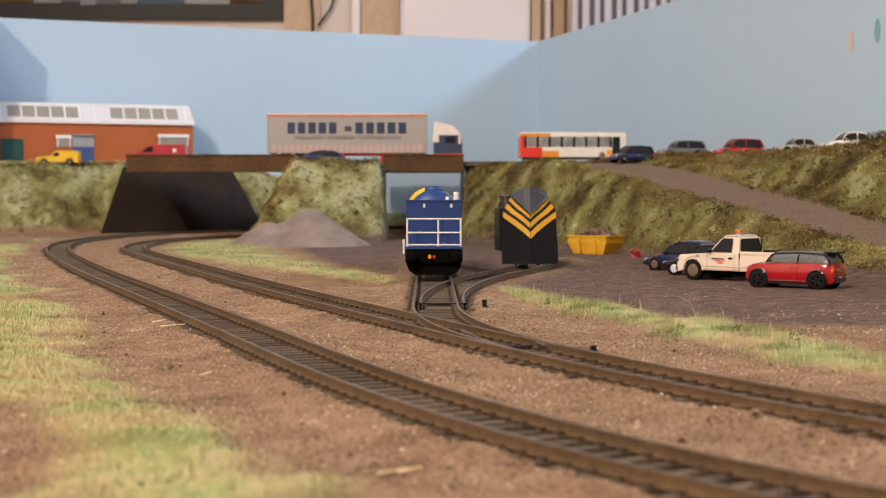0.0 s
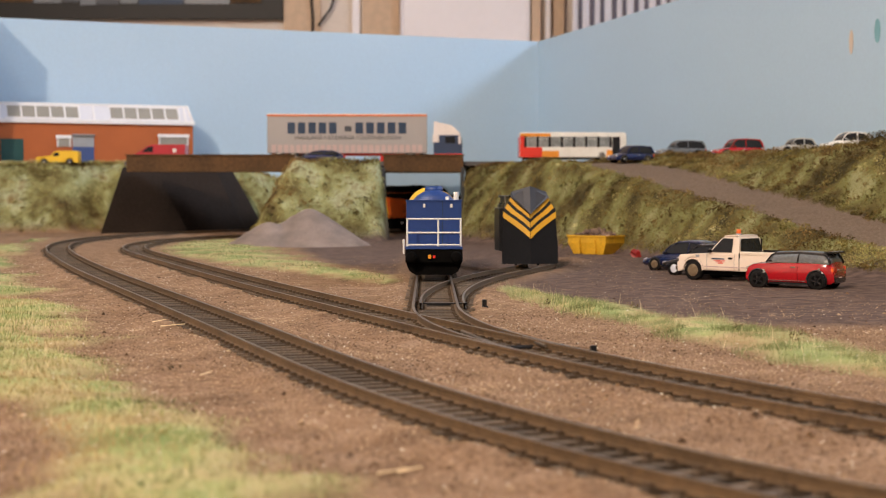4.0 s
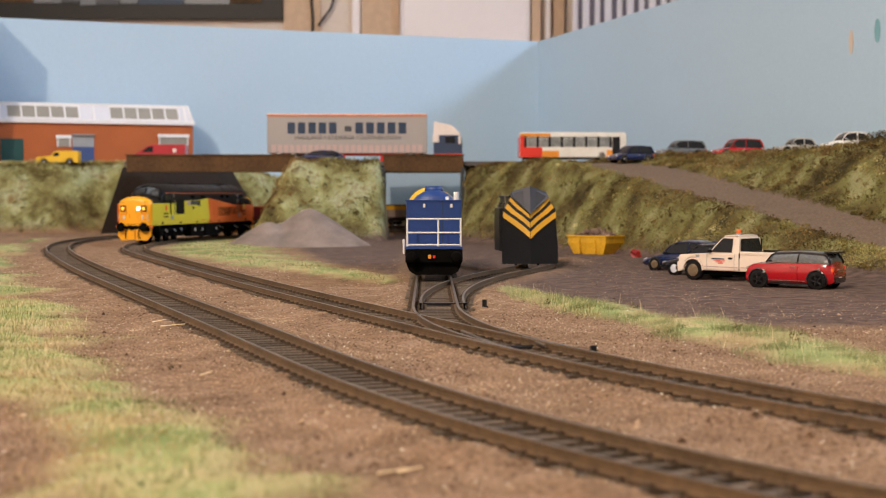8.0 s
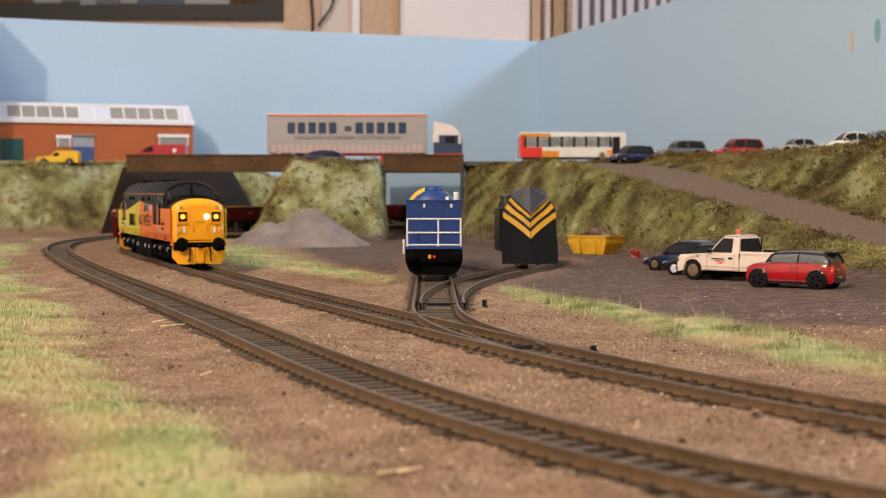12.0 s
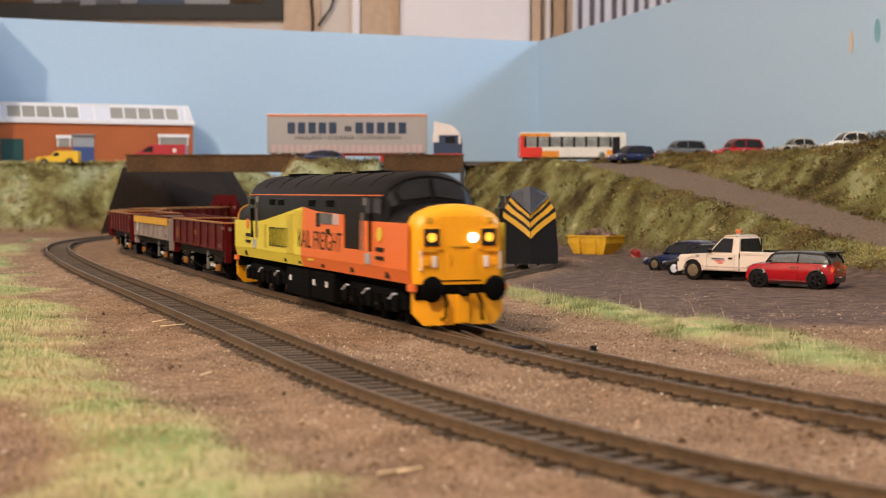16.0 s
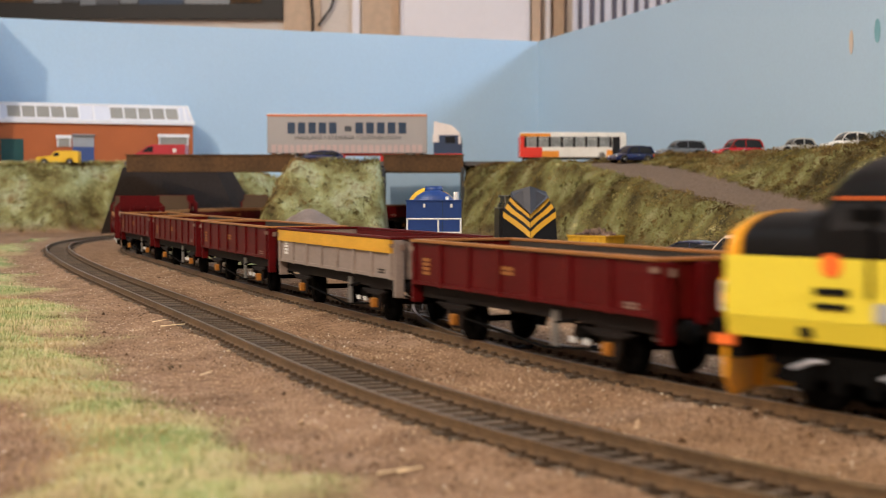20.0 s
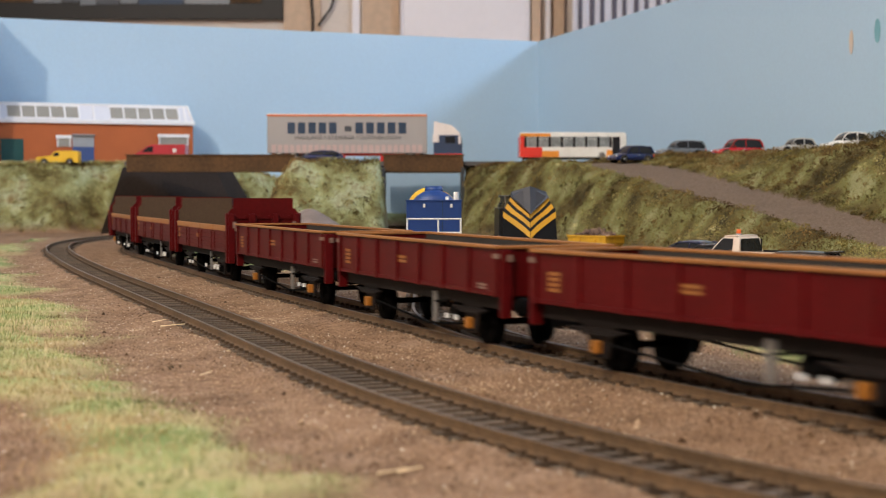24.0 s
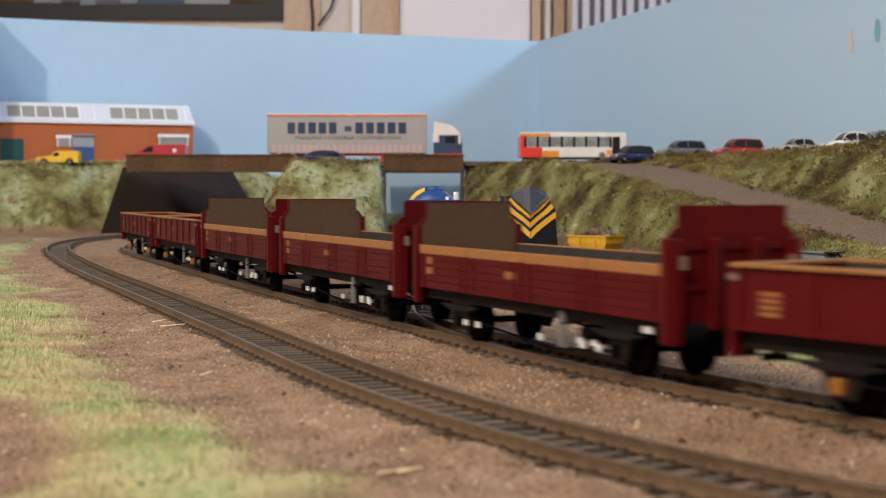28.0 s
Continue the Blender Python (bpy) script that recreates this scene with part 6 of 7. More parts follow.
def brick_building():
    th = math.degrees(math.atan(0.4236))
    L = 300.0
    ux, uy = math.cos(radians(th)), math.sin(radians(th))
    b = thing("brick_building", at(-317 - L * ux, 1880 - L * uy, 83, th), "orange brick workshop with a white glazed roof", "building")
    wl = built("front_wall", "brick_orange", b, box, 0, L, 0, 4, 0, 52, label="flat orange brick wall")
    built("gable_wall", "brick_orange", b, box, L - 4, L, 4, 46, 0, 52)
    built("gable_wall", "brick_orange", b, box, 0, 4, 4, 46, 0, 52)
    built("rear_wall", "brick_orange", b, box, 4, L - 4, 42, 46, 0, 52)
    built("fascia", "upvc", b, box, -1, L + 2, -3, 0, 50.5, 55, bevel=0.4, label="white fascia board")
    bm = bmesh.new()
    loft(bm, [[(0, -1, 54), (L, -1, 54), (L, 46, 54), (0, 46, 54)], [(0, 14, 75), (L - 4, 14, 75), (L - 4, 40, 75), (0, 40, 75)]])
    rf = part("roof", bm, "panel_pale", b, "pale sloping glazed roof")
    built("ridge_board", "upvc", b, box, 0, L - 3, 12.6, 17, 73.6, 76.2, bevel=0.3)
    bm = bmesh.new()
    rod(bm, (L + 0.2, -1.6, 54), (L - 4, 13.4, 75.4), 1.2, 6)
    part("verge_board", bm, "upvc", b)
    # glazing panes on the slope, white bars between

    def on_slope(name, u0, u1, k0, k1, mat, proud, label=""):
        bm = bmesh.new()
        p = [(u, -1 + 15 * k - 0.82 * proud, 54 + 21 * k + 0.57 * proud) for u, k in ((u0, k0), (u1, k0), (u1, k1), (u0, k1))]
        slab(bm, p, (0, 0.82, -0.57), proud + 0.4)
        return part(name, bm, mat, rf, label)
    for base in (282, 158):
        for i in range(5):
            u1 = base - 17.3 * i
            on_slope("roof_pane", u1 - 15, u1, 0.18, 0.82, "glaze_grey", 0.5)
            on_slope("glazing_bar", u1 + 0.4, u1 + 2.2, 0.1, 0.86, "upvc", 0.9)
        on_slope("glazing_bar", base - 87, base + 2, 0.84, 0.92, "upvc", 0.9)
        on_slope("glazing_bar", base - 87, base + 2, 0.08, 0.15, "upvc", 0.9)
    for u in (176, 290, 64):
        on_slope("glazing_bar", u, u + 2, 0.05, 0.95, "upvc", 0.9)
    for u0, u1, z0, z1, mat, nm in ((65, 91.5, 2, 31, "door_teal", "door"), (150, 176, 2, 22, "door_blue", "door"), (150, 176, 22, 36, "grey_panel", "door_head"), (132, 147, 22, 33, "glaze_grey", "window"), (257, 293, 12, 36, "glaze_grey", "window")):
        d = built(nm, mat, wl, box, u0, u1, -0.9, 0.2, z0, z1)
        if nm == "window":
            built("window_lintel", "upvc", d, box, u0 - 2, u1 + 2, -2.2, -0.9, z1 - 1, z1 + 3.2)
            built("window_frame", "upvc", d, box, u0 - 0.8, u0 + 0.8, -1.6, -0.9, z0, z1 - 1)
            built("window_frame", "upvc", d, box, u1 - 0.8, u1 + 0.8, -1.6, -0.9, z0, z1 - 1)
        if nm == "door_head":
            built("canopy", "grey_panel", d, box, u0 - 1, u1 + 1, -3.5, -0.9, z1, z1 + 1.6, bevel=0.3)


brick_building()


# ---- stock in the yard: x towards the buffer end that faces the main line ----


def standing(line, y, rz_add=0.0):
    s = float(np.interp(y, line.y, line.s))
    p = line.place(s)
    return at(p[0], p[1], RAIL_TOP, math.degrees(line.turn(s)) + 180 + rz_add)


def blue_wagon(place):
    w = thing("blue_tank_wagon", place, "blue rail tank wagon with a white end handrail", "wagon")
    built("underframe", "under_black", w, box, -54, 53, -11, 11, 7, 14)
    built("buffer_beam", "under_black", w, box, 51, 54, -14.6, 14.6, 7.6, 14.4, bevel=0.4)
    # added black plate fills the dark area below, outlined to fit the camera's view
    built("lower_plate", "under_black", w, prism, [(-14.4, 8), (14.4, 8), (12.5, 3), (9.5, 1.2), (-9.5, 1.2), (-12.5, 3)], "x", 46, 51)
    built("footplate", "wagon_blue", w, box, -55, 54.5, -14.6, 14.6, 14.4, 15.8, bevel=0.2)
    buffer_pair(w, 53.5, 1, "under_black", 10.6, 3.0)
    buffer_pair(w, -53.5, -1, "under_black", 10.6, 3.0)
    bx = built("cabinet", "wagon_blue", w, box, 20, 43, -14.2, 14.2, 15.8, 39.2, bevel=0.35, label="square blue equipment cabinet")
    built("cabinet_lid", "wagon_blue", bx, box, 19.5, 43.5, -14.6, 14.6, 38.7, 39.4)
    built("cabinet_seam", "sign_blue", bx, box, 43, 43.25, 4.2, 4.6, 16, 38.6)
    for y in (-5, 9):
        built("latch", "white_ink", bx, box, 43, 43.8, y - 0.6, y + 0.6, 35.5, 37.4, bevel=0.15)
    for x, r, h, m in ((41, 1.3, 4.5, "white_ink"), (38, 1.0, 2.2, "white_ink")):
        built("vent_pipe", m, bx, rod, (x, 11.5 if r > 1.1 else 7, 39), (x, 11.5 if r > 1.1 else 7, 39 + h), r, 10)
    rail = new("handrail")
    rail.parent = w
    rail["label"] = "white tubular end handrail"
    for y in (-13.6, 2.2, 13.6):
        built("post", "white_ink", rail, rod, (53.2, y, 15.6), (53.2, y, 30.2), 0.48, 8)
    for z in (16.6, 22.8, 29.8):
        built("bar", "white_ink", rail, rod, (53.2, -13.6, z), (53.2, 13.6, z), 0.42, 8)
    built("step_post", "white_ink", w, rod, (52, -15.4, 12), (52, -15.4, 19.5), 0.5, 8)
    built("coupling_hook", "reflector_amber", w, box, 54, 55.6, -3.0, -1.4, 9.6, 11.6, bevel=0.3)
    built("coupling_hook", "lamp_red", w, box, 54, 55.2, -0.6, 0.8, 9.8, 11.2, bevel=0.3)
    bm = bmesh.new()
    n = 28
    rings = []
    for x, r in ((19, 4), (18.6, 9), (17, 12), (14, 13.3), (10, 13.8), (-48, 13.8), (-52, 12), (-53, 8)):
        rings.append([(x, r * math.cos(2 * math.pi * i / n), 31.0 + r * math.sin(2 * math.pi * i / n)) for i in range(n)])
    loft(bm, rings)
    tk = part("tank", bm, "wagon_blue", w, "rounded blue tank barrel", 40)
    built("filler_dome", "wagon_blue", tk, rod, (6, 0, 43), (6, 0, 46.6), 5.2, 20, 4.6, smooth=40)
    for x in (-30, -5):
        built("tank_band", "wagon_yellow", tk, rod, (x, 0, 31), (x + 1.6, 0, 31), 14.1, 28, smooth=40)
    for s in (1, -1):
        for ax in (-32, 32):
            built("axle_guard", "under_black", w, prism, [(ax - 8, 12), (ax + 8, 12), (ax + 3, 3.4), (ax - 3, 3.4)], "y", *sorted((s * 10.5, s * 12)))
            built("axle_box", "under_black", w, box, ax - 2, ax + 2, *sorted((s * 12, s * 14)), 4.2, 8.4, bevel=0.4)
    for ax in (-32, 32):
        wheelset(w, ax, 6.2, 6.2)


def yellow_wagon(place):
    w = thing("yellow_tank_wagon", place, "yellow rail tank wagon standing behind the blue one", "wagon")
    built("underframe", "under_black", w, box, -52, 52, -12, 12, 8, 15)
    buffer_pair(w, 51.5, 1, "under_black", 11, 3.0)
    buffer_pair(w, -51.5, -1, "under_black", 11, 3.0)
    bm = bmesh.new()
    n = 28
    rings = []
    for x, r in ((50, 5), (49, 10.5), (46, 13), (42, 14.2), (-42, 14.2), (-46, 13), (-49, 10.5), (-50, 5)):
        rings.append([(x, r * math.cos(2 * math.pi * i / n), 32.3 + r * math.sin(2 * math.pi * i / n)) for i in range(n)])
    loft(bm, rings)
    part("tank", bm, "wagon_yellow", w, "rounded yellow tank barrel", 40)
    for s in (1, -1):
        for ax in (-30, 30):
            built("axle_guard", "under_black", w, prism, [(ax - 8, 12), (ax + 8, 12), (ax + 3, 3.4), (ax - 3, 3.4)], "y", *sorted((s * 10.5, s * 12)))
    for ax in (-30, 30):
        wheelset(w, ax, 6.2, 6.2)


blue_wagon(standing(SIDING_A, 806))
yellow_wagon(standing(SIDING_A, 930) @ at(0, -1.5, 0, -0.5))


def snow_plough(place):
    w = thing("snow_plough", place, "dark grey railway snow plough with yellow chevrons", "plough")

    def centre(z):
        return Vector((0.6 - 0.19 * z, 0, z))

    def outer(z, s):
        k = max(0.0, (z - 10) / 36)
        return Vector((-2 - 0.16 * z, s * (16.8 - 2.0 * k - 0.5 * max(0.0, z - 32)), z))
    top = 41.0
    for s in (1, -1):
        bm = bmesh.new()
        zs = (0.8, 12, 24, 32, 36, top)
        grid = []
        for z in zs:
            row = []
            for a in (0, 0.33, 0.66, 1.0):
                p = centre(z).lerp(outer(z, s), a)
                p.x -= 0.3 * math.sin(math.pi * a) * (1 - z / 60)
                row.append(p)
            grid.append(row)
        front = [[bm.verts.new(p) for p in row] for row in grid]
        back = [[bm.verts.new(p + Vector((-1.6, 0, 0))) for p in row] for row in grid]
        for g, flip in ((front, False), (back, True)):
            for i in range(len(zs) - 1):
                for j in range(3):
                    q = (g[i][j], g[i][j + 1], g[i + 1][j + 1], g[i + 1][j])
                    bm.faces.new(q if not flip else q[::-1])
        rim_f = front[0] + [r[3] for r in front[1:]] + front[-1][2::-1] + [r[0] for r in front[-2:0:-1]]
        rim_b = back[0] + [r[3] for r in back[1:]] + back[-1][2::-1] + [r[0] for r in back[-2:0:-1]]
        for i in range(len(rim_f)):
            k = (i + 1) % len(rim_f)
            bm.faces.new((rim_f[i], rim_f[k], rim_b[k], rim_b[i]))
        bmesh.ops.recalc_face_normals(bm, faces=bm.faces)
        blade = part("blade", bm, "plough_grey", w, "", 50)

        def on_blade(a, z):
            p = centre(z).lerp(outer(z, s), a)
            p.x -= 0.3 * math.sin(math.pi * a) * (1 - z / 60)
            return p + Vector((0.35, s * 0.2, 0))
        # chevrons: yellow and black bars that climb to the outer edge
        for z0, z1, h, m in ((15.8, 28.4, 4.0, "plough_yellow"), (19.8, 32.0, 2.4, "plough_black"), (22.2, 34.0, 3.2, "plough_yellow"), (25.4, 36.8, 2.2, "plough_black"), (27.6, 38.4, 2.4, "plough_yellow")):
            for i in range(4):
                a0, a1 = i / 4, (i + 1) / 4

                def rise(a):
                    return z0 + (z1 - z0) * a ** 0.85
                bm = bmesh.new()
                slab(bm, [on_blade(a0, rise(a0)), on_blade(a1, rise(a1)), on_blade(a1, min(top, rise(a1) + h * (1 - 0.15 * a1))), on_blade(a0, rise(a0) + h * (1 - 0.15 * a0))], (1, 0, 0), 0.3)
                part("chevron_bar", bm, m, blade)
        # the facets' blue-grey is a reflection put into the colour
        # upper deflector facets that meet on a ridge
        bm = bmesh.new()
        pts = [centre(30) + Vector((2.6, 0, 0.5)), outer(40, s) + Vector((2.4, 0, 0.4)), outer(40, s) + Vector((-1.0, -s * 0.4, 3.6)), Vector((-5, 0, 47.0))]
        slab(bm, pts, (-1, 0, -0.3), 1.0)
        part("deflector", bm, "plough_sky_tint", w, "smooth sloping deflector, tinted blue-grey for reflected sky")
        built("side_plate", "plough_black", w, box, -56, -13, *sorted((s * 11.6, s * 12.6)), 7, 36, bevel=0.3)
        for x in (-44, -26):
            built("side_rib", "plough_black", w, box, x - 1, x + 1, *sorted((s * 11.6, s * 13.0)), 8, 37, bevel=0.2)
        built("side_step", "plough_black", w, box, -36, -14, *sorted((s * 11, s * 17.2)), 8, 34, bevel=0.5)
        built("handrail", "steel", w, rod, (-17, s * 13.2, 30), (-17, s * 13.2, 41), 0.35, 6)
    built("hull", "plough_black", w, box, -58, -13, -10.6, 10.6, 9, 40, bevel=0.6)
    built("roof_plate", "plough_black", w, box, -59, -13, -11.5, 11.5, 40, 41.4, bevel=0.4)
    built("underframe", "under_black", w, box, -54, -4, -10, 10, 6, 9.2)
    for ax in (-42, -16):
        wheelset(w, ax, 6.2, 6.2)


snow_plough(standing(SIDING_B, 876, 22))


def skip():
    s = thing("rubbish_skip", park(118, 1140, -45, -0.3), "yellow steel skip heaped with rubble", "skip")
    L, W, H = 18.5, 11.5, 14.5
    bm = bmesh.new()
    lo = [(-14.5, -9.6, 0), (15, -9.6, 0), (15, 9.6, 0), (-14.5, 9.6, 0)]
    mid = [(-L, -W, H * 0.62), (L, -W, H * 0.62), (L, W, H * 0.62), (-L, W, H * 0.62)]
    hi = [(-L, -W, H), (L, -W, H), (L, W, H), (-L, W, H)]
    ins = [(-L + 1, -W + 1, H), (L - 1, -W + 1, H), (L - 1, W - 1, H), (-L + 1, W - 1, H)]
    low = [(-15, -9, H - 5), (15, -9, H - 5), (15, 9, H - 5), (-15, 9, H - 5)]
    loft(bm, [lo, mid, hi, ins, low])
    tub = part("tub", bm, "skip_yellow", s)
    for y in (-W, W):
        built("rim", "skip_yellow", s, box, -L - 0.8, L + 0.8, y - 0.8, y + 0.8, H - 1.2, H + 0.3, bevel=0.3)
    for x in (-L, L):
        built("rim", "skip_yellow", s, box, x - 0.8, x + 0.8, -W, W, H - 1.2, H + 0.3, bevel=0.3)
    for x in (-7, 8):
        built("rib", "skip_yellow", s, prism, [(x - 1, 1), (x + 1, 1), (x + 1, H - 1), (x - 1, H - 1)], "y", -W - 0.6, -W + 1.6)
        for y in (-W - 0.6, W + 0.6):
            built("lifting_lug", "skip_yellow", s, rod, (x, y - 0.8, H * 0.7), (x, y + 0.8, H * 0.7), 1.0, 10)
    rng = random.Random(9)
    bm = bmesh.new()
    for i in range(130):
        x, y = rng.uniform(-15.5, 15.5), rng.uniform(-8.5, 8.5)
        z = H - 3 + 6.5 * max(0, 1 - (x / 19) ** 2) * max(0, 1 - (y / 13) ** 2) + rng.uniform(-1, 1)
        q = rng.uniform(0.8, 2.2)
        m = Matrix.Translation((x, y, z)) @ Euler((rng.uniform(0, 6), rng.uniform(0, 6), rng.uniform(0, 6))).to_matrix().to_4x4()
        vs = box(bm, -q, q, -q * 0.6, q * 0.6, -q * 0.5, q * 0.5)
        bmesh.ops.transform(bm, matrix=m, verts=vs)
    r = part("rubble", bm, "rubble", s, "mixed brown and grey rubble")
    r["kind"] = "stuff"


skip()


def gravel_heap():
    n, rings = 56, 22
    bm = bmesh.new()
    rows = []
    rx, ry = 68, 54
    for i in range(rings + 1):
        k = i / rings
        row = []
        for j in range(n):
            a = 2 * math.pi * j / n
            x, y = rx * k * math.cos(a), ry * k * math.sin(a)
            z = max(37.5 * max(0, 1.04 - math.sqrt(((x - 8) / 54) ** 2 + (y / 46) ** 2 + 0.022)), 26.0 * max(0, 1.03 - math.sqrt(((x + 26) / 40) ** 2 + ((y + 12) / 36) ** 2 + 0.03)))
            z -= 1.0 + noise.noise((x / 9, y / 9, 1.0)) * 0.9 + noise.noise((x / 3, y / 3, 4.0)) * 0.45
            if k > 0.99:
                z = -2.5
            row.append(bm.verts.new((x, y, z)))
            if i == 0:
                break
        rows.append(row)
    for j in range(n):
        bm.faces.new((rows[0][0], rows[1][j], rows[1][(j + 1) % n]))
    for r0, r1 in zip(rows[1:], rows[2:]):
        for j in range(n):
            bm.faces.new((r0[j], r1[j], r1[(j + 1) % n], r0[(j + 1) % n]))
    ob = new("gravel_heap", mesh_of("gravel_heap", bm, "gravel", 60))
    ob.matrix_basis = at(-127, 1318, 2.0)
    tagged(ob, "pale grey-brown conical heap of gravel with two peaks", "heap", "", "stuff")


gravel_heap()


STALKS = ((-8.5, 247, 12, 2.6), (-5.6, 249, 20, 2.2), (-92, 503, 5, 4.2), (-100, 520, 30, 2.5), (-61, 380, 40, 1.8))


def small_bits():
    rng = random.Random(12)
    # crumpled red lump by the bank
    bm = bmesh.new()
    for i in range(9):
        q = rng.uniform(1.4, 2.6)
        m = Matrix.Translation((rng.uniform(-2, 2), rng.uniform(-2, 2), 2.6 + rng.uniform(-1, 1.4))) @ Euler((rng.uniform(0, 6), rng.uniform(0, 6), rng.uniform(0, 6))).to_matrix().to_4x4()
        vs = box(bm, -q, q, -q, q, -q * 0.7, q * 0.7)
        bmesh.ops.transform(bm, matrix=m, verts=vs)
    ob = new("red_bundle", mesh_of("red_bundle", bm, "dull_red"))
    ob.matrix_basis = park(140, 1082, 20, -0.2)
    tagged(ob, "small crumpled red bundle lying by the bank", "bundle")
    # dry stalks lying on the ground
    for x, y, rz, n in STALKS:
        p = thing("straw_stalk", park(x, y, rz, 0.5), "short pale dry stalk lying on the ground", "stalk", "dry stalks")
        built("stem", "pale_straw", p, rod, (-n, 0, 0), (n, 0, 0.7), 0.22, 6, 0.12)
    # short black pegs at the points
    for x, y in ((42.5, 417.0), (16.5, 590.0)):
        p = thing("point_peg", park(x, y, 15, -0.3), "short black peg beside the points", "peg", "pegs beside the points")
        built("stem", "plough_black", p, box, -0.8, 0.8, -0.8, 0.8, 0, 3.2, bevel=0.15)
        built("foot", "plough_black", p, box, -1.2, 1.2, -1.2, 1.2, 0, 0.6)
    # point blades and tie bars
    bl = tagged(new("point_blades"), "dark metal blades and bars of the siding points", "points", "", "structure")
    for x0, y0, x1, y1 in ((29.5, 425, 20, 470), (16.0, 423, 6.0, 468)):
        built("blade", "railhead", bl, rod, (x0, y0, 5.2), (x1, y1, 5.4), 0.5, 6)
    built("tie_bar", "plough_black", bl, rod, (10, 430, 3.6), (36, 440, 3.6), 0.8, 6)
    built("frog_plate", "plough_black", bl, box, -8, 10, 601, 604, 3.4, 4.4, bevel=0.2)


small_bits()


# ---- scatter ----


def scatter_points(rng, n, x0, x1, y0, y1, keep):
    """Random places in a box of the plan; keep(x, y) gives the chance of each."""
    x, y = rng.uniform(x0, x1, n), rng.uniform(y0, y1, n)
    ok = rng.uniform(0, 1, n) < keep(x, y)
    return x[ok], y[ok]


def blades(name, x, y, rng, h0, h1, width, mat, label):
    z = surface(x, y) - 0.3
    n = len(x)
    a, lean = rng.uniform(0, 2 * np.pi, n), rng.uniform(0.1, 0.9, n)
    b = rng.uniform(0, 2 * np.pi, n)
    h = rng.uniform(h0, h1, n)
    base = np.stack([x, y, z], -1)
    side = np.stack([np.cos(a), np.sin(a), np.zeros(n)], -1) * (width * rng.uniform(0.6, 1.3, n))[:, None]
    tip = base + np.stack([np.cos(b) * lean * h * 0.8, np.sin(b) * lean * h * 0.8, h * (1 - 0.3 * lean)], -1)
    v = np.stack([base - side, base + side, tip], 1).reshape(-1, 3)
    f = np.arange(n * 3).reshape(-1, 3)
    stuff_mesh(name, v, f, mat, label, "grass")


def flakes(name, x, y, rng, s0, s1, lift, mat, label, category, z=None):
    z = surface(x, y) if z is None else z
    n = len(x)
    s = rng.uniform(s0, s1, n)
    base = np.stack([x, y, z + lift * rng.uniform(0, 1, n)], -1)
    u = rng.normal(size=(n, 3))
    u /= np.linalg.norm(u, axis=1, keepdims=True)
    w = np.cross(u, rng.normal(size=(n, 3)))
    w /= np.linalg.norm(w, axis=1, keepdims=True)
    u, w = u * s[:, None], w * (s * rng.uniform(0.4, 0.9, n))[:, None]
    k = np.cross(u, w)
    k /= np.linalg.norm(k, axis=1, keepdims=True) + 1e-9
    k = k * (s * 0.35)[:, None]
    v = np.stack([base - u, base - w + k, base + u, base + w + k], 1).reshape(-1, 3)
    i = np.arange(n)[:, None] * 4
    f = np.concatenate([i + np.array([[0, 1, 2]]), i + np.array([[0, 2, 3]])])
    stuff_mesh(name, v, f, mat, label, category)


def grains(name, x, y, rng, s0, s1, mat, label, category, sink=0.3):
    z = surface(x, y)
    n = len(x)
    s = rng.uniform(s0, s1, n) * rng.uniform(0.6, 1.0, n)
    octa = np.array([[1, 0, 0], [0, 1, 0], [-1, 0, 0], [0, -1, 0], [0, 0, 0.8], [0, 0, -0.8]])
    v = octa[None] * (1 + rng.uniform(-0.35, 0.35, (n, 6, 1)))
    a = rng.uniform(0, 2 * np.pi, n)
    c, q = np.cos(a)[:, None], np.sin(a)[:, None]
    vx, vy = v[:, :, 0] * c - v[:, :, 1] * q, v[:, :, 0] * q + v[:, :, 1] * c
    v = np.stack([vx, vy, v[:, :, 2]], -1) * s[:, None, None] + np.stack([x, y, z + s * sink], -1)[:, None]
    tri = np.array([[0, 1, 4], [1, 2, 4], [2, 3, 4], [3, 0, 4]])
    v = v[:, :5]
    f = (np.arange(n)[:, None, None] * 5 + tri[None]).reshape(-1, 3)
    stuff_mesh(name, v.reshape(-1, 3), f, mat, label, category)


def field(i):
    """Looks up one of the ground's maps at places."""
    def look_up(x, y):
        xs, ys = FIELD[0][0], FIELD[1][:, 0]
        return FIELD[i][np.clip(np.searchsorted(ys, y), 0, len(ys) - 1), np.clip(np.searchsorted(xs, x), 0, len(xs) - 1)]
    return look_up


GRASSY, RAISED, PLANTED, BEDDED, YARDED = field(3), field(4), field(5), field(6), field(7)


def in_view(x, y, spare=40):
    return (np.abs(x) < 0.31 * y + spare) & (y > 190)


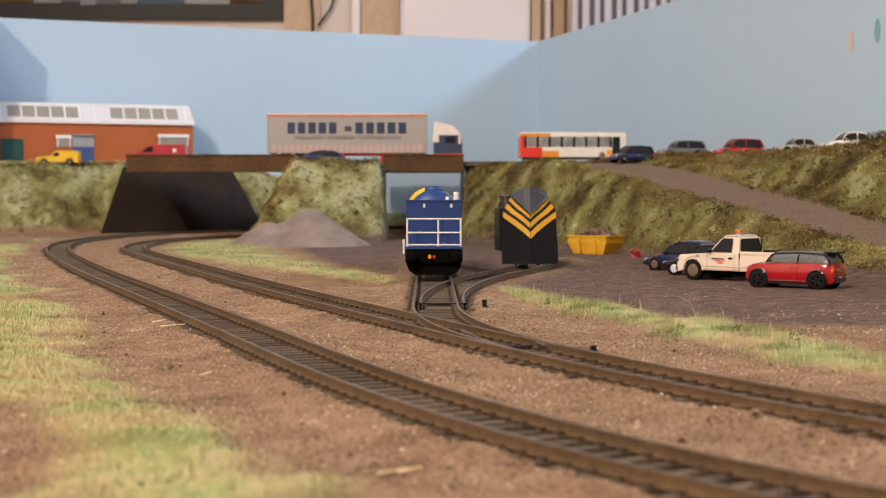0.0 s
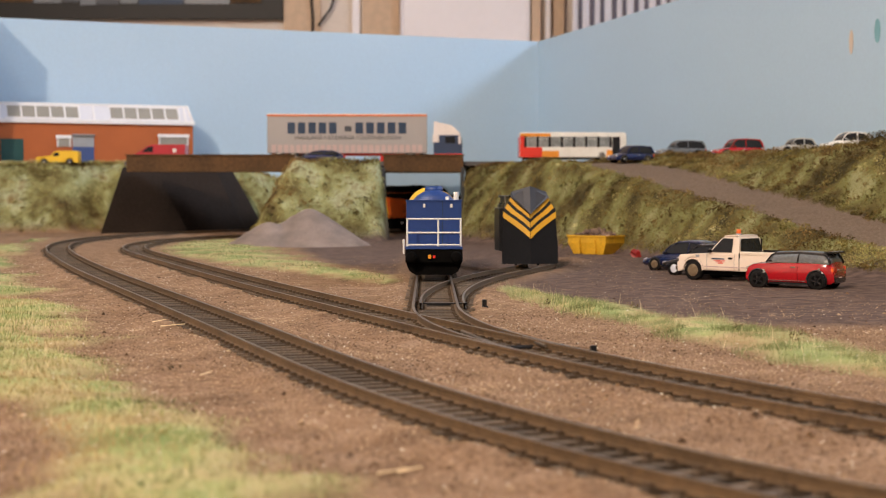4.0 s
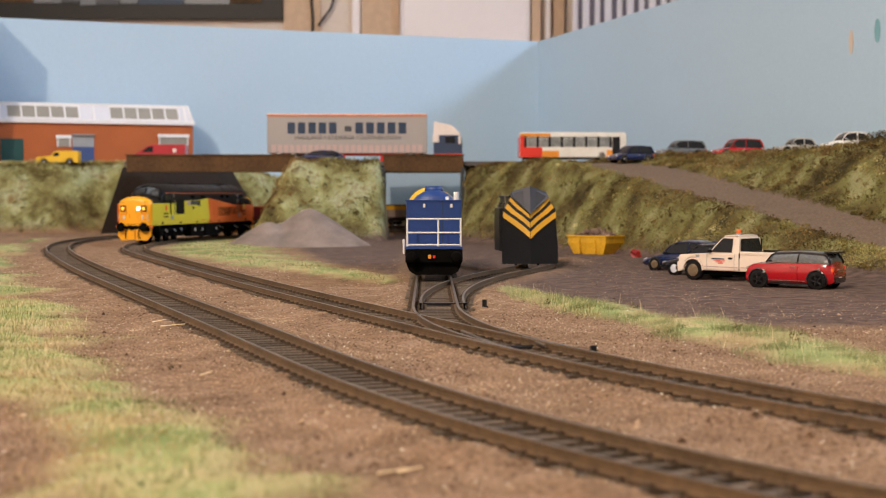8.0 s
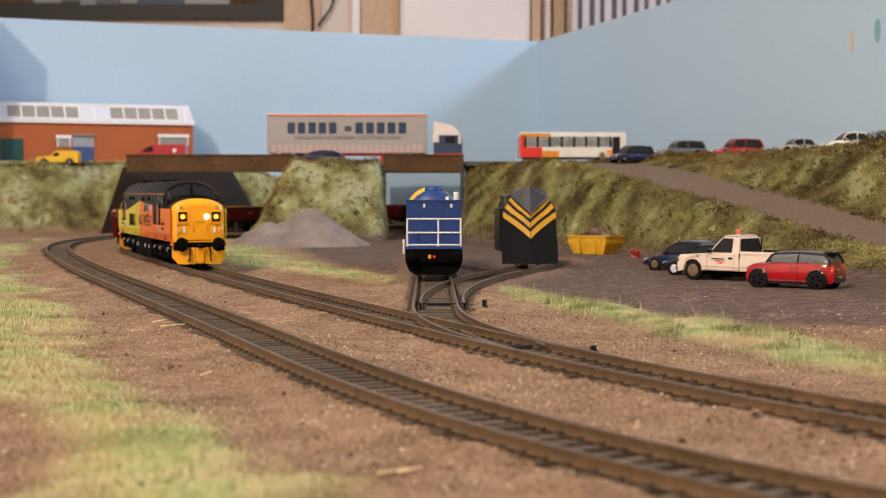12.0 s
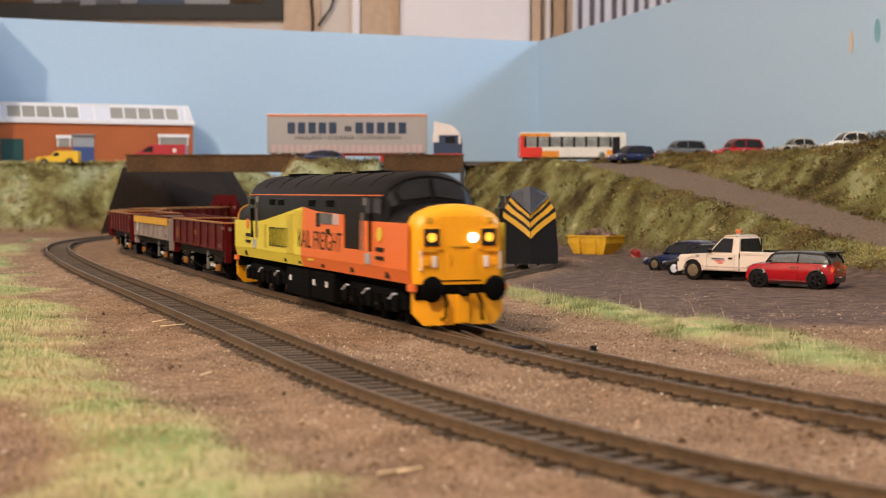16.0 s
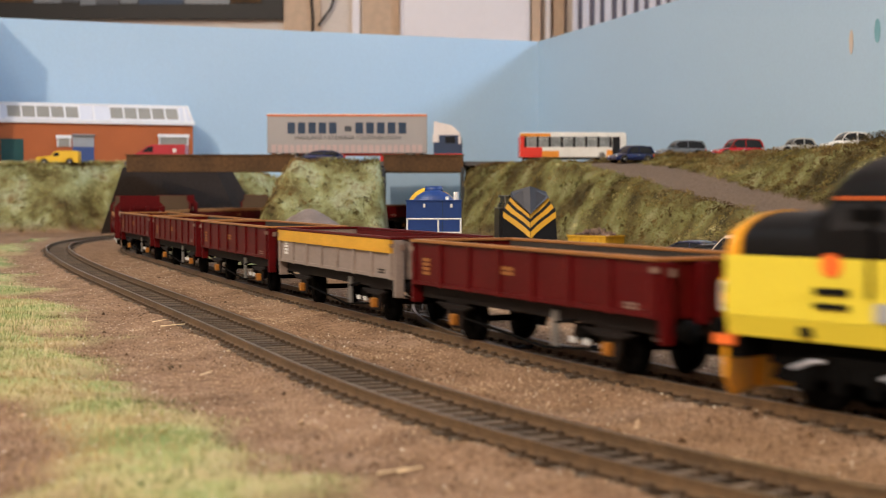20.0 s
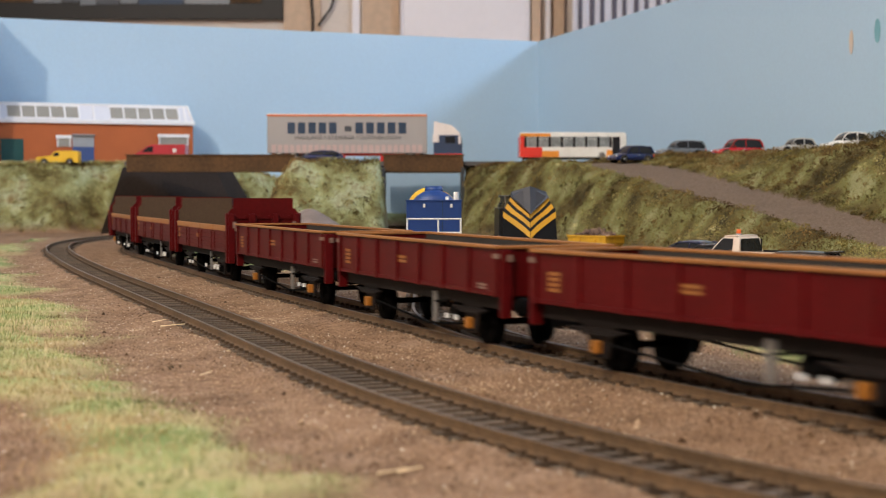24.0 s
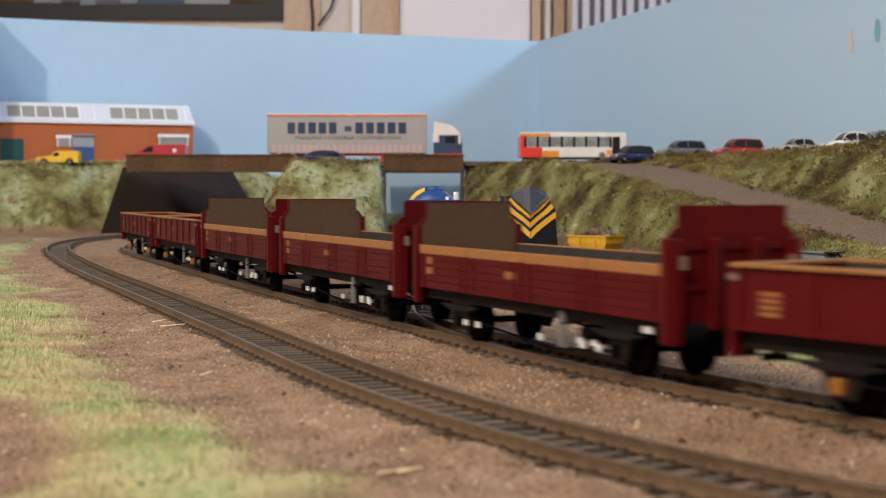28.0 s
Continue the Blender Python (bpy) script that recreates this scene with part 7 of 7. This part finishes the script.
def scatter():
    rng = np.random.default_rng(4)

    def grass_here(x, y):
        return np.clip(GRASSY(x, y) * 1.5, 0, 1) * (BEDDED(x, y) < 0.3) * (RAISED(x, y) < 8) * in_view(x, y)
    x, y = scatter_points(rng, 170000, -260, 60, 200, 700, grass_here)
    blades("front_grass", x, y, rng, 0.8, 2.3, 0.15, "grass", "soft pale green static grass in the foreground")
    x, y = scatter_points(rng, 330000, 10, 190, 300, 760, lambda a, b: grass_here(a, b) * np.clip(0.45 + 2.4 * lumps(a, b, 16, 5.0), 0.05, 1))
    blades("strip_grass", x, y, rng, 0.8, 3.6, 0.065, "strip_grass", "tufts of pale green grass along the yard edge")
    x, y = scatter_points(rng, 90000, -560, 0, 650, 1700, grass_here)
    blades("verge_grass", x, y, rng, 0.9, 2.8, 0.2, "strip_grass", "short pale grass on the verges")
    x, y = scatter_points(rng, 5200, -300, 60, 220, 900, grass_here)
    blades("pale_stems", x, y, rng, 1.8, 4.6, 0.1, "pale_straw", "fine pale stems in the foreground grass")
    x, y = scatter_points(rng, 2600, -240, 190, 220, 800, grass_here)
    blades("straw_grass", x, y, rng, 3.0, 8.0, 0.05, "straw", "long straw-coloured dry stalks")

    x, y = scatter_points(rng, 1900, 15, 185, 310, 720, lambda a, b: (GRASSY(a, b) > 0.1) * in_view(a, b) * (RAISED(a, b) < 8))
    blades("dry_stalks", x, y, rng, 2.5, 7.5, 0.055, "pale_straw", "fine pale dry stalks in the yard edge grass")

    def bank_here(x, y):
        return PLANTED(x, y).astype(float) * in_view(x, y, 30) * (y < wall_y(x) - 4) * (x < wall_x(y) - 4)
    x, y = scatter_points(rng, 900000, -620, 430, 700, 2000, bank_here)
    right = x > -45
    flakes("bank_foliage", x[right], y[right], rng, 0.28, 0.75, 3.0, "hill_leaf", "matted green and straw foliage on the banks", "foliage")
    flakes("pale_bank_foliage", x[~right], y[~right], rng, 0.3, 0.85, 3.2, "pale_leaf", "pale green foliage with brown patches, lightened for the brighter-lit left banks", "foliage")
    keep = (lumps(x, y, 17, 9.0, RAISED(x, y)) > 0.30 + 0.08 * (x < -45)) & (rng.uniform(0, 1, len(x)) < 0.4)
    flakes("bank_brush", x[keep], y[keep], rng, 0.25, 0.75, 3.6, "russet_leaf", "brown brush in clumps on the banks", "foliage")
    keep = (lumps(x, y, 22, 21.0, RAISED(x, y)) > 0.12) & (rng.uniform(0, 1, len(x)) < 0.3) & (x > -45)
    flakes("bank_straw", x[keep], y[keep], rng, 0.3, 0.8, 3.4, "straw", "pale straw tufts on the banks", "foliage")

    # paler flakes that brighten the left banks by colour
    keep = (lumps(x, y, 24, 33.0, RAISED(x, y)) > 0.08 - 0.12 * (x < -330)) & (rng.uniform(0, 1, len(x)) < 0.5 + 0.2 * (x < -330)) & (x < -45)
    flakes("frosted_tufts", x[keep], y[keep], rng, 0.4, 1.1, 5.5, "pale_tuft_leaf", "pale green tufts lightening the left banks", "foliage")
    keep = (lumps(x, y, 20, 41.0, RAISED(x, y)) > 0.16) & (rng.uniform(0, 1, len(x)) < 0.35) & (x < -45)
    flakes("brown_tufts", x[keep], y[keep], rng, 0.4, 1.1, 5.0, "dark_leaf", "brown dead tufts on the banks", "foliage")

    # rounded clumps of foliage standing out of the slopes
    cx, cy = scatter_points(rng, 26000, -620, 430, 700, 2000, bank_here)
    kind = rng.uniform(0, 1, len(cx)) + 0.35 * lumps(cx, cy, 28, 51.0, RAISED(cx, cy))
    pale_side = cx < -45
    for mat, label, pick in (
            ("hill_leaf", "rounded olive foliage clumps on the banks", (kind < 0.42) & ~pale_side),
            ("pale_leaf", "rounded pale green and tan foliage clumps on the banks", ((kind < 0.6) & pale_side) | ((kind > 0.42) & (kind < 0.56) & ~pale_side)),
            ("russet_leaf", "rounded russet brown foliage clumps on the banks", (kind > 0.6) & (kind < 0.96)),
            ("dark_leaf", "small dark foliage clumps on the banks", kind > 0.96)):
        bx, by = cx[pick], cy[pick]
        r = rng.uniform(1.6, 4.6, len(bx)) * (0.6 if mat == "dark_leaf" else 1.0)
        each = 34
        d = rng.normal(size=(len(bx), each, 3))
        d *= (r[:, None] * rng.uniform(0.75, 1.05, (len(bx), each)) / np.linalg.norm(d, axis=2))[:, :, None]
        foot = surface(bx, by) + 0.2 * r
        flakes("foliage_clumps", (bx[:, None] + d[:, :, 0]).ravel(), (by[:, None] + d[:, :, 1]).ravel(), rng, 0.35, 0.95, 0.3, mat, label, "foliage",
               (foot[:, None] + 0.8 * d[:, :, 2]).ravel())

    n = 1500
    x = 331 + rng.normal(0, 9, n)
    y = 1118 + rng.normal(0, 26, n)
    flakes("bank_bush", x, y, rng, 0.4, 1.1, 9, "dark_leaf", "dark ragged bushes along the top of the bank", "bush")

    def bare(x, y):
        return (GRASSY(x, y) < 0.25) * (RAISED(x, y) < 6) * in_view(x, y, 20) * (1 - 0.75 * (YARDED(x, y) > 0.5)) * np.clip(1.3 - y / 900, 0.15, 1)
    x, y = scatter_points(rng, 300000, -330, 190, 200, 1100, bare)
    grains("ballast_grains", x, y, rng, 0.13, 0.42, "stone", "loose brown and pale ballast grains", "ballast")
    x, y = scatter_points(rng, 900, -260, 190, 220, 900, bare)
    grains("ballast_pebbles", x, y, rng, 0.5, 1.1, "stone", "single larger stones on the ballast", "ballast")
    # near-white glossy chips that put sparkle on the ground by their colour
    x, y = scatter_points(rng, 5000, -300, 190, 220, 1000, lambda a, b: in_view(a, b) * (RAISED(a, b) < 6) * (1 - 0.8 * (YARDED(a, b) > 0.5)))
    grains("pale_chips", x, y, rng, 0.15, 0.42, "glint", "tiny near-white chips adding sparkle to the ground", "chips", 0.6)
    x, y = scatter_points(rng, 120, 20, 175, 320, 660, lambda a, b: (GRASSY(a, b) > 0.05) * (lumps(a, b, 24, 2.0) > 0.05))
    x = (x[:, None] + rng.normal(0, 1.1, (len(x), 26))).ravel()
    y = (y[:, None] + rng.normal(0, 1.1, (y.size, 26))).ravel()
    flakes("dark_weeds", x, y, rng, 0.22, 0.6, 2.4, "dark_leaf", "small dark weeds in the grass strip", "weeds")
    x, y = scatter_points(rng, 70, -330, 0, 380, 900, lambda a, b: in_view(a, b) * (np.abs(GRASSY(a, b)) < 0.35))
    x = (x[:, None] + rng.normal(0, 1.6, (len(x), 22))).ravel()
    y = (y[:, None] + rng.normal(0, 1.6, (y.size, 22))).ravel()
    flakes("edge_weeds", x, y, rng, 0.2, 0.6, 1.6, "dark_leaf", "small dark weeds on the edge of the foreground grass", "weeds")


scatter()

# ---- what moves ----
RUN_T = [0.0, 3.1, 5.5, 8.0, 9.5, 11.0, 12.5, 14.5, 16.5, 18.5, 20.0, 24.0, 26.5, 28.0]
RUN_S = [1822, 1560, 1392, 1182, 1018, 860, 690, 481, 276, 69, -80, -484, -739, -886]
FIRST, PITCH = 211.0, 160.5


def run(t):
    """How far up the line the engine's middle is at t seconds: a curve through the table without overshoot."""
    i = min(max(int(np.searchsorted(RUN_T, t)) - 1, 0), len(RUN_T) - 2)
    slope = [(b - a) / (d - c) for a, b, c, d in zip(RUN_S, RUN_S[1:], RUN_T, RUN_T[1:])]

    def tangent(k):
        return slope[0] if k == 0 else slope[-1] if k == len(RUN_T) - 1 else 0.5 * (slope[k - 1] + slope[k])
    h = RUN_T[i + 1] - RUN_T[i]
    u = (t - RUN_T[i]) / h
    return ((2 * u**3 - 3 * u**2 + 1) * RUN_S[i] + (u**3 - 2 * u**2 + u) * h * tangent(i)
            + (-2 * u**3 + 3 * u**2) * RUN_S[i + 1] + (u**3 - u**2) * h * tangent(i + 1))


def riding(s, half):
    """Pose of a vehicle whose pivots ride half a wheelbase before and behind s; it heads down the line."""
    a, b = INNER.place(s - half), INNER.place(s + half)
    d = a - b
    m = (a + b) / 2
    return at(m[0], m[1], RAIL_TOP, math.degrees(math.atan2(d[1], d[0]))), math.atan2(d[1], d[0])


def motions():
    times = [round(i * 0.2, 2) for i in range(141)]
    spin = [round(i / 15, 4) for i in range(421)]
    dist = [run(0.0) - run(t) for t in spin]
    walk(LOCO, [(t, riding(run(t), 84)[0]) for t in times])
    for bogie, sign in zip(BOGIES, (1, -1)):
        rows = []
        for t in times:
            s = run(t)
            heading = INNER.turn(s - 74 * sign) + math.pi
            lean = (heading - riding(s, 84)[1] + math.pi) % (2 * math.pi) - math.pi
            rows.append((t, at(74 * sign, 0, 0, math.degrees(lean))))
        walk(bogie, rows)
    for i, (wagon, wheels) in enumerate(TRAIN):
        walk(wagon, [(t, riding(run(t) + FIRST + PITCH * i, 44.6)[0]) for t in times])
    for wheel, r, x in LOCO_WHEELS + [w for _, ws in TRAIN for w in ws]:
        z = wheel.matrix_basis.translation.z / MM
        walk(wheel, [(t, Matrix.Translation((x * MM, 0, z * MM)) @ Matrix.Rotation((d / r) % (2 * math.pi), 4, "Y")) for t, d in zip(spin, dist)])


motions()
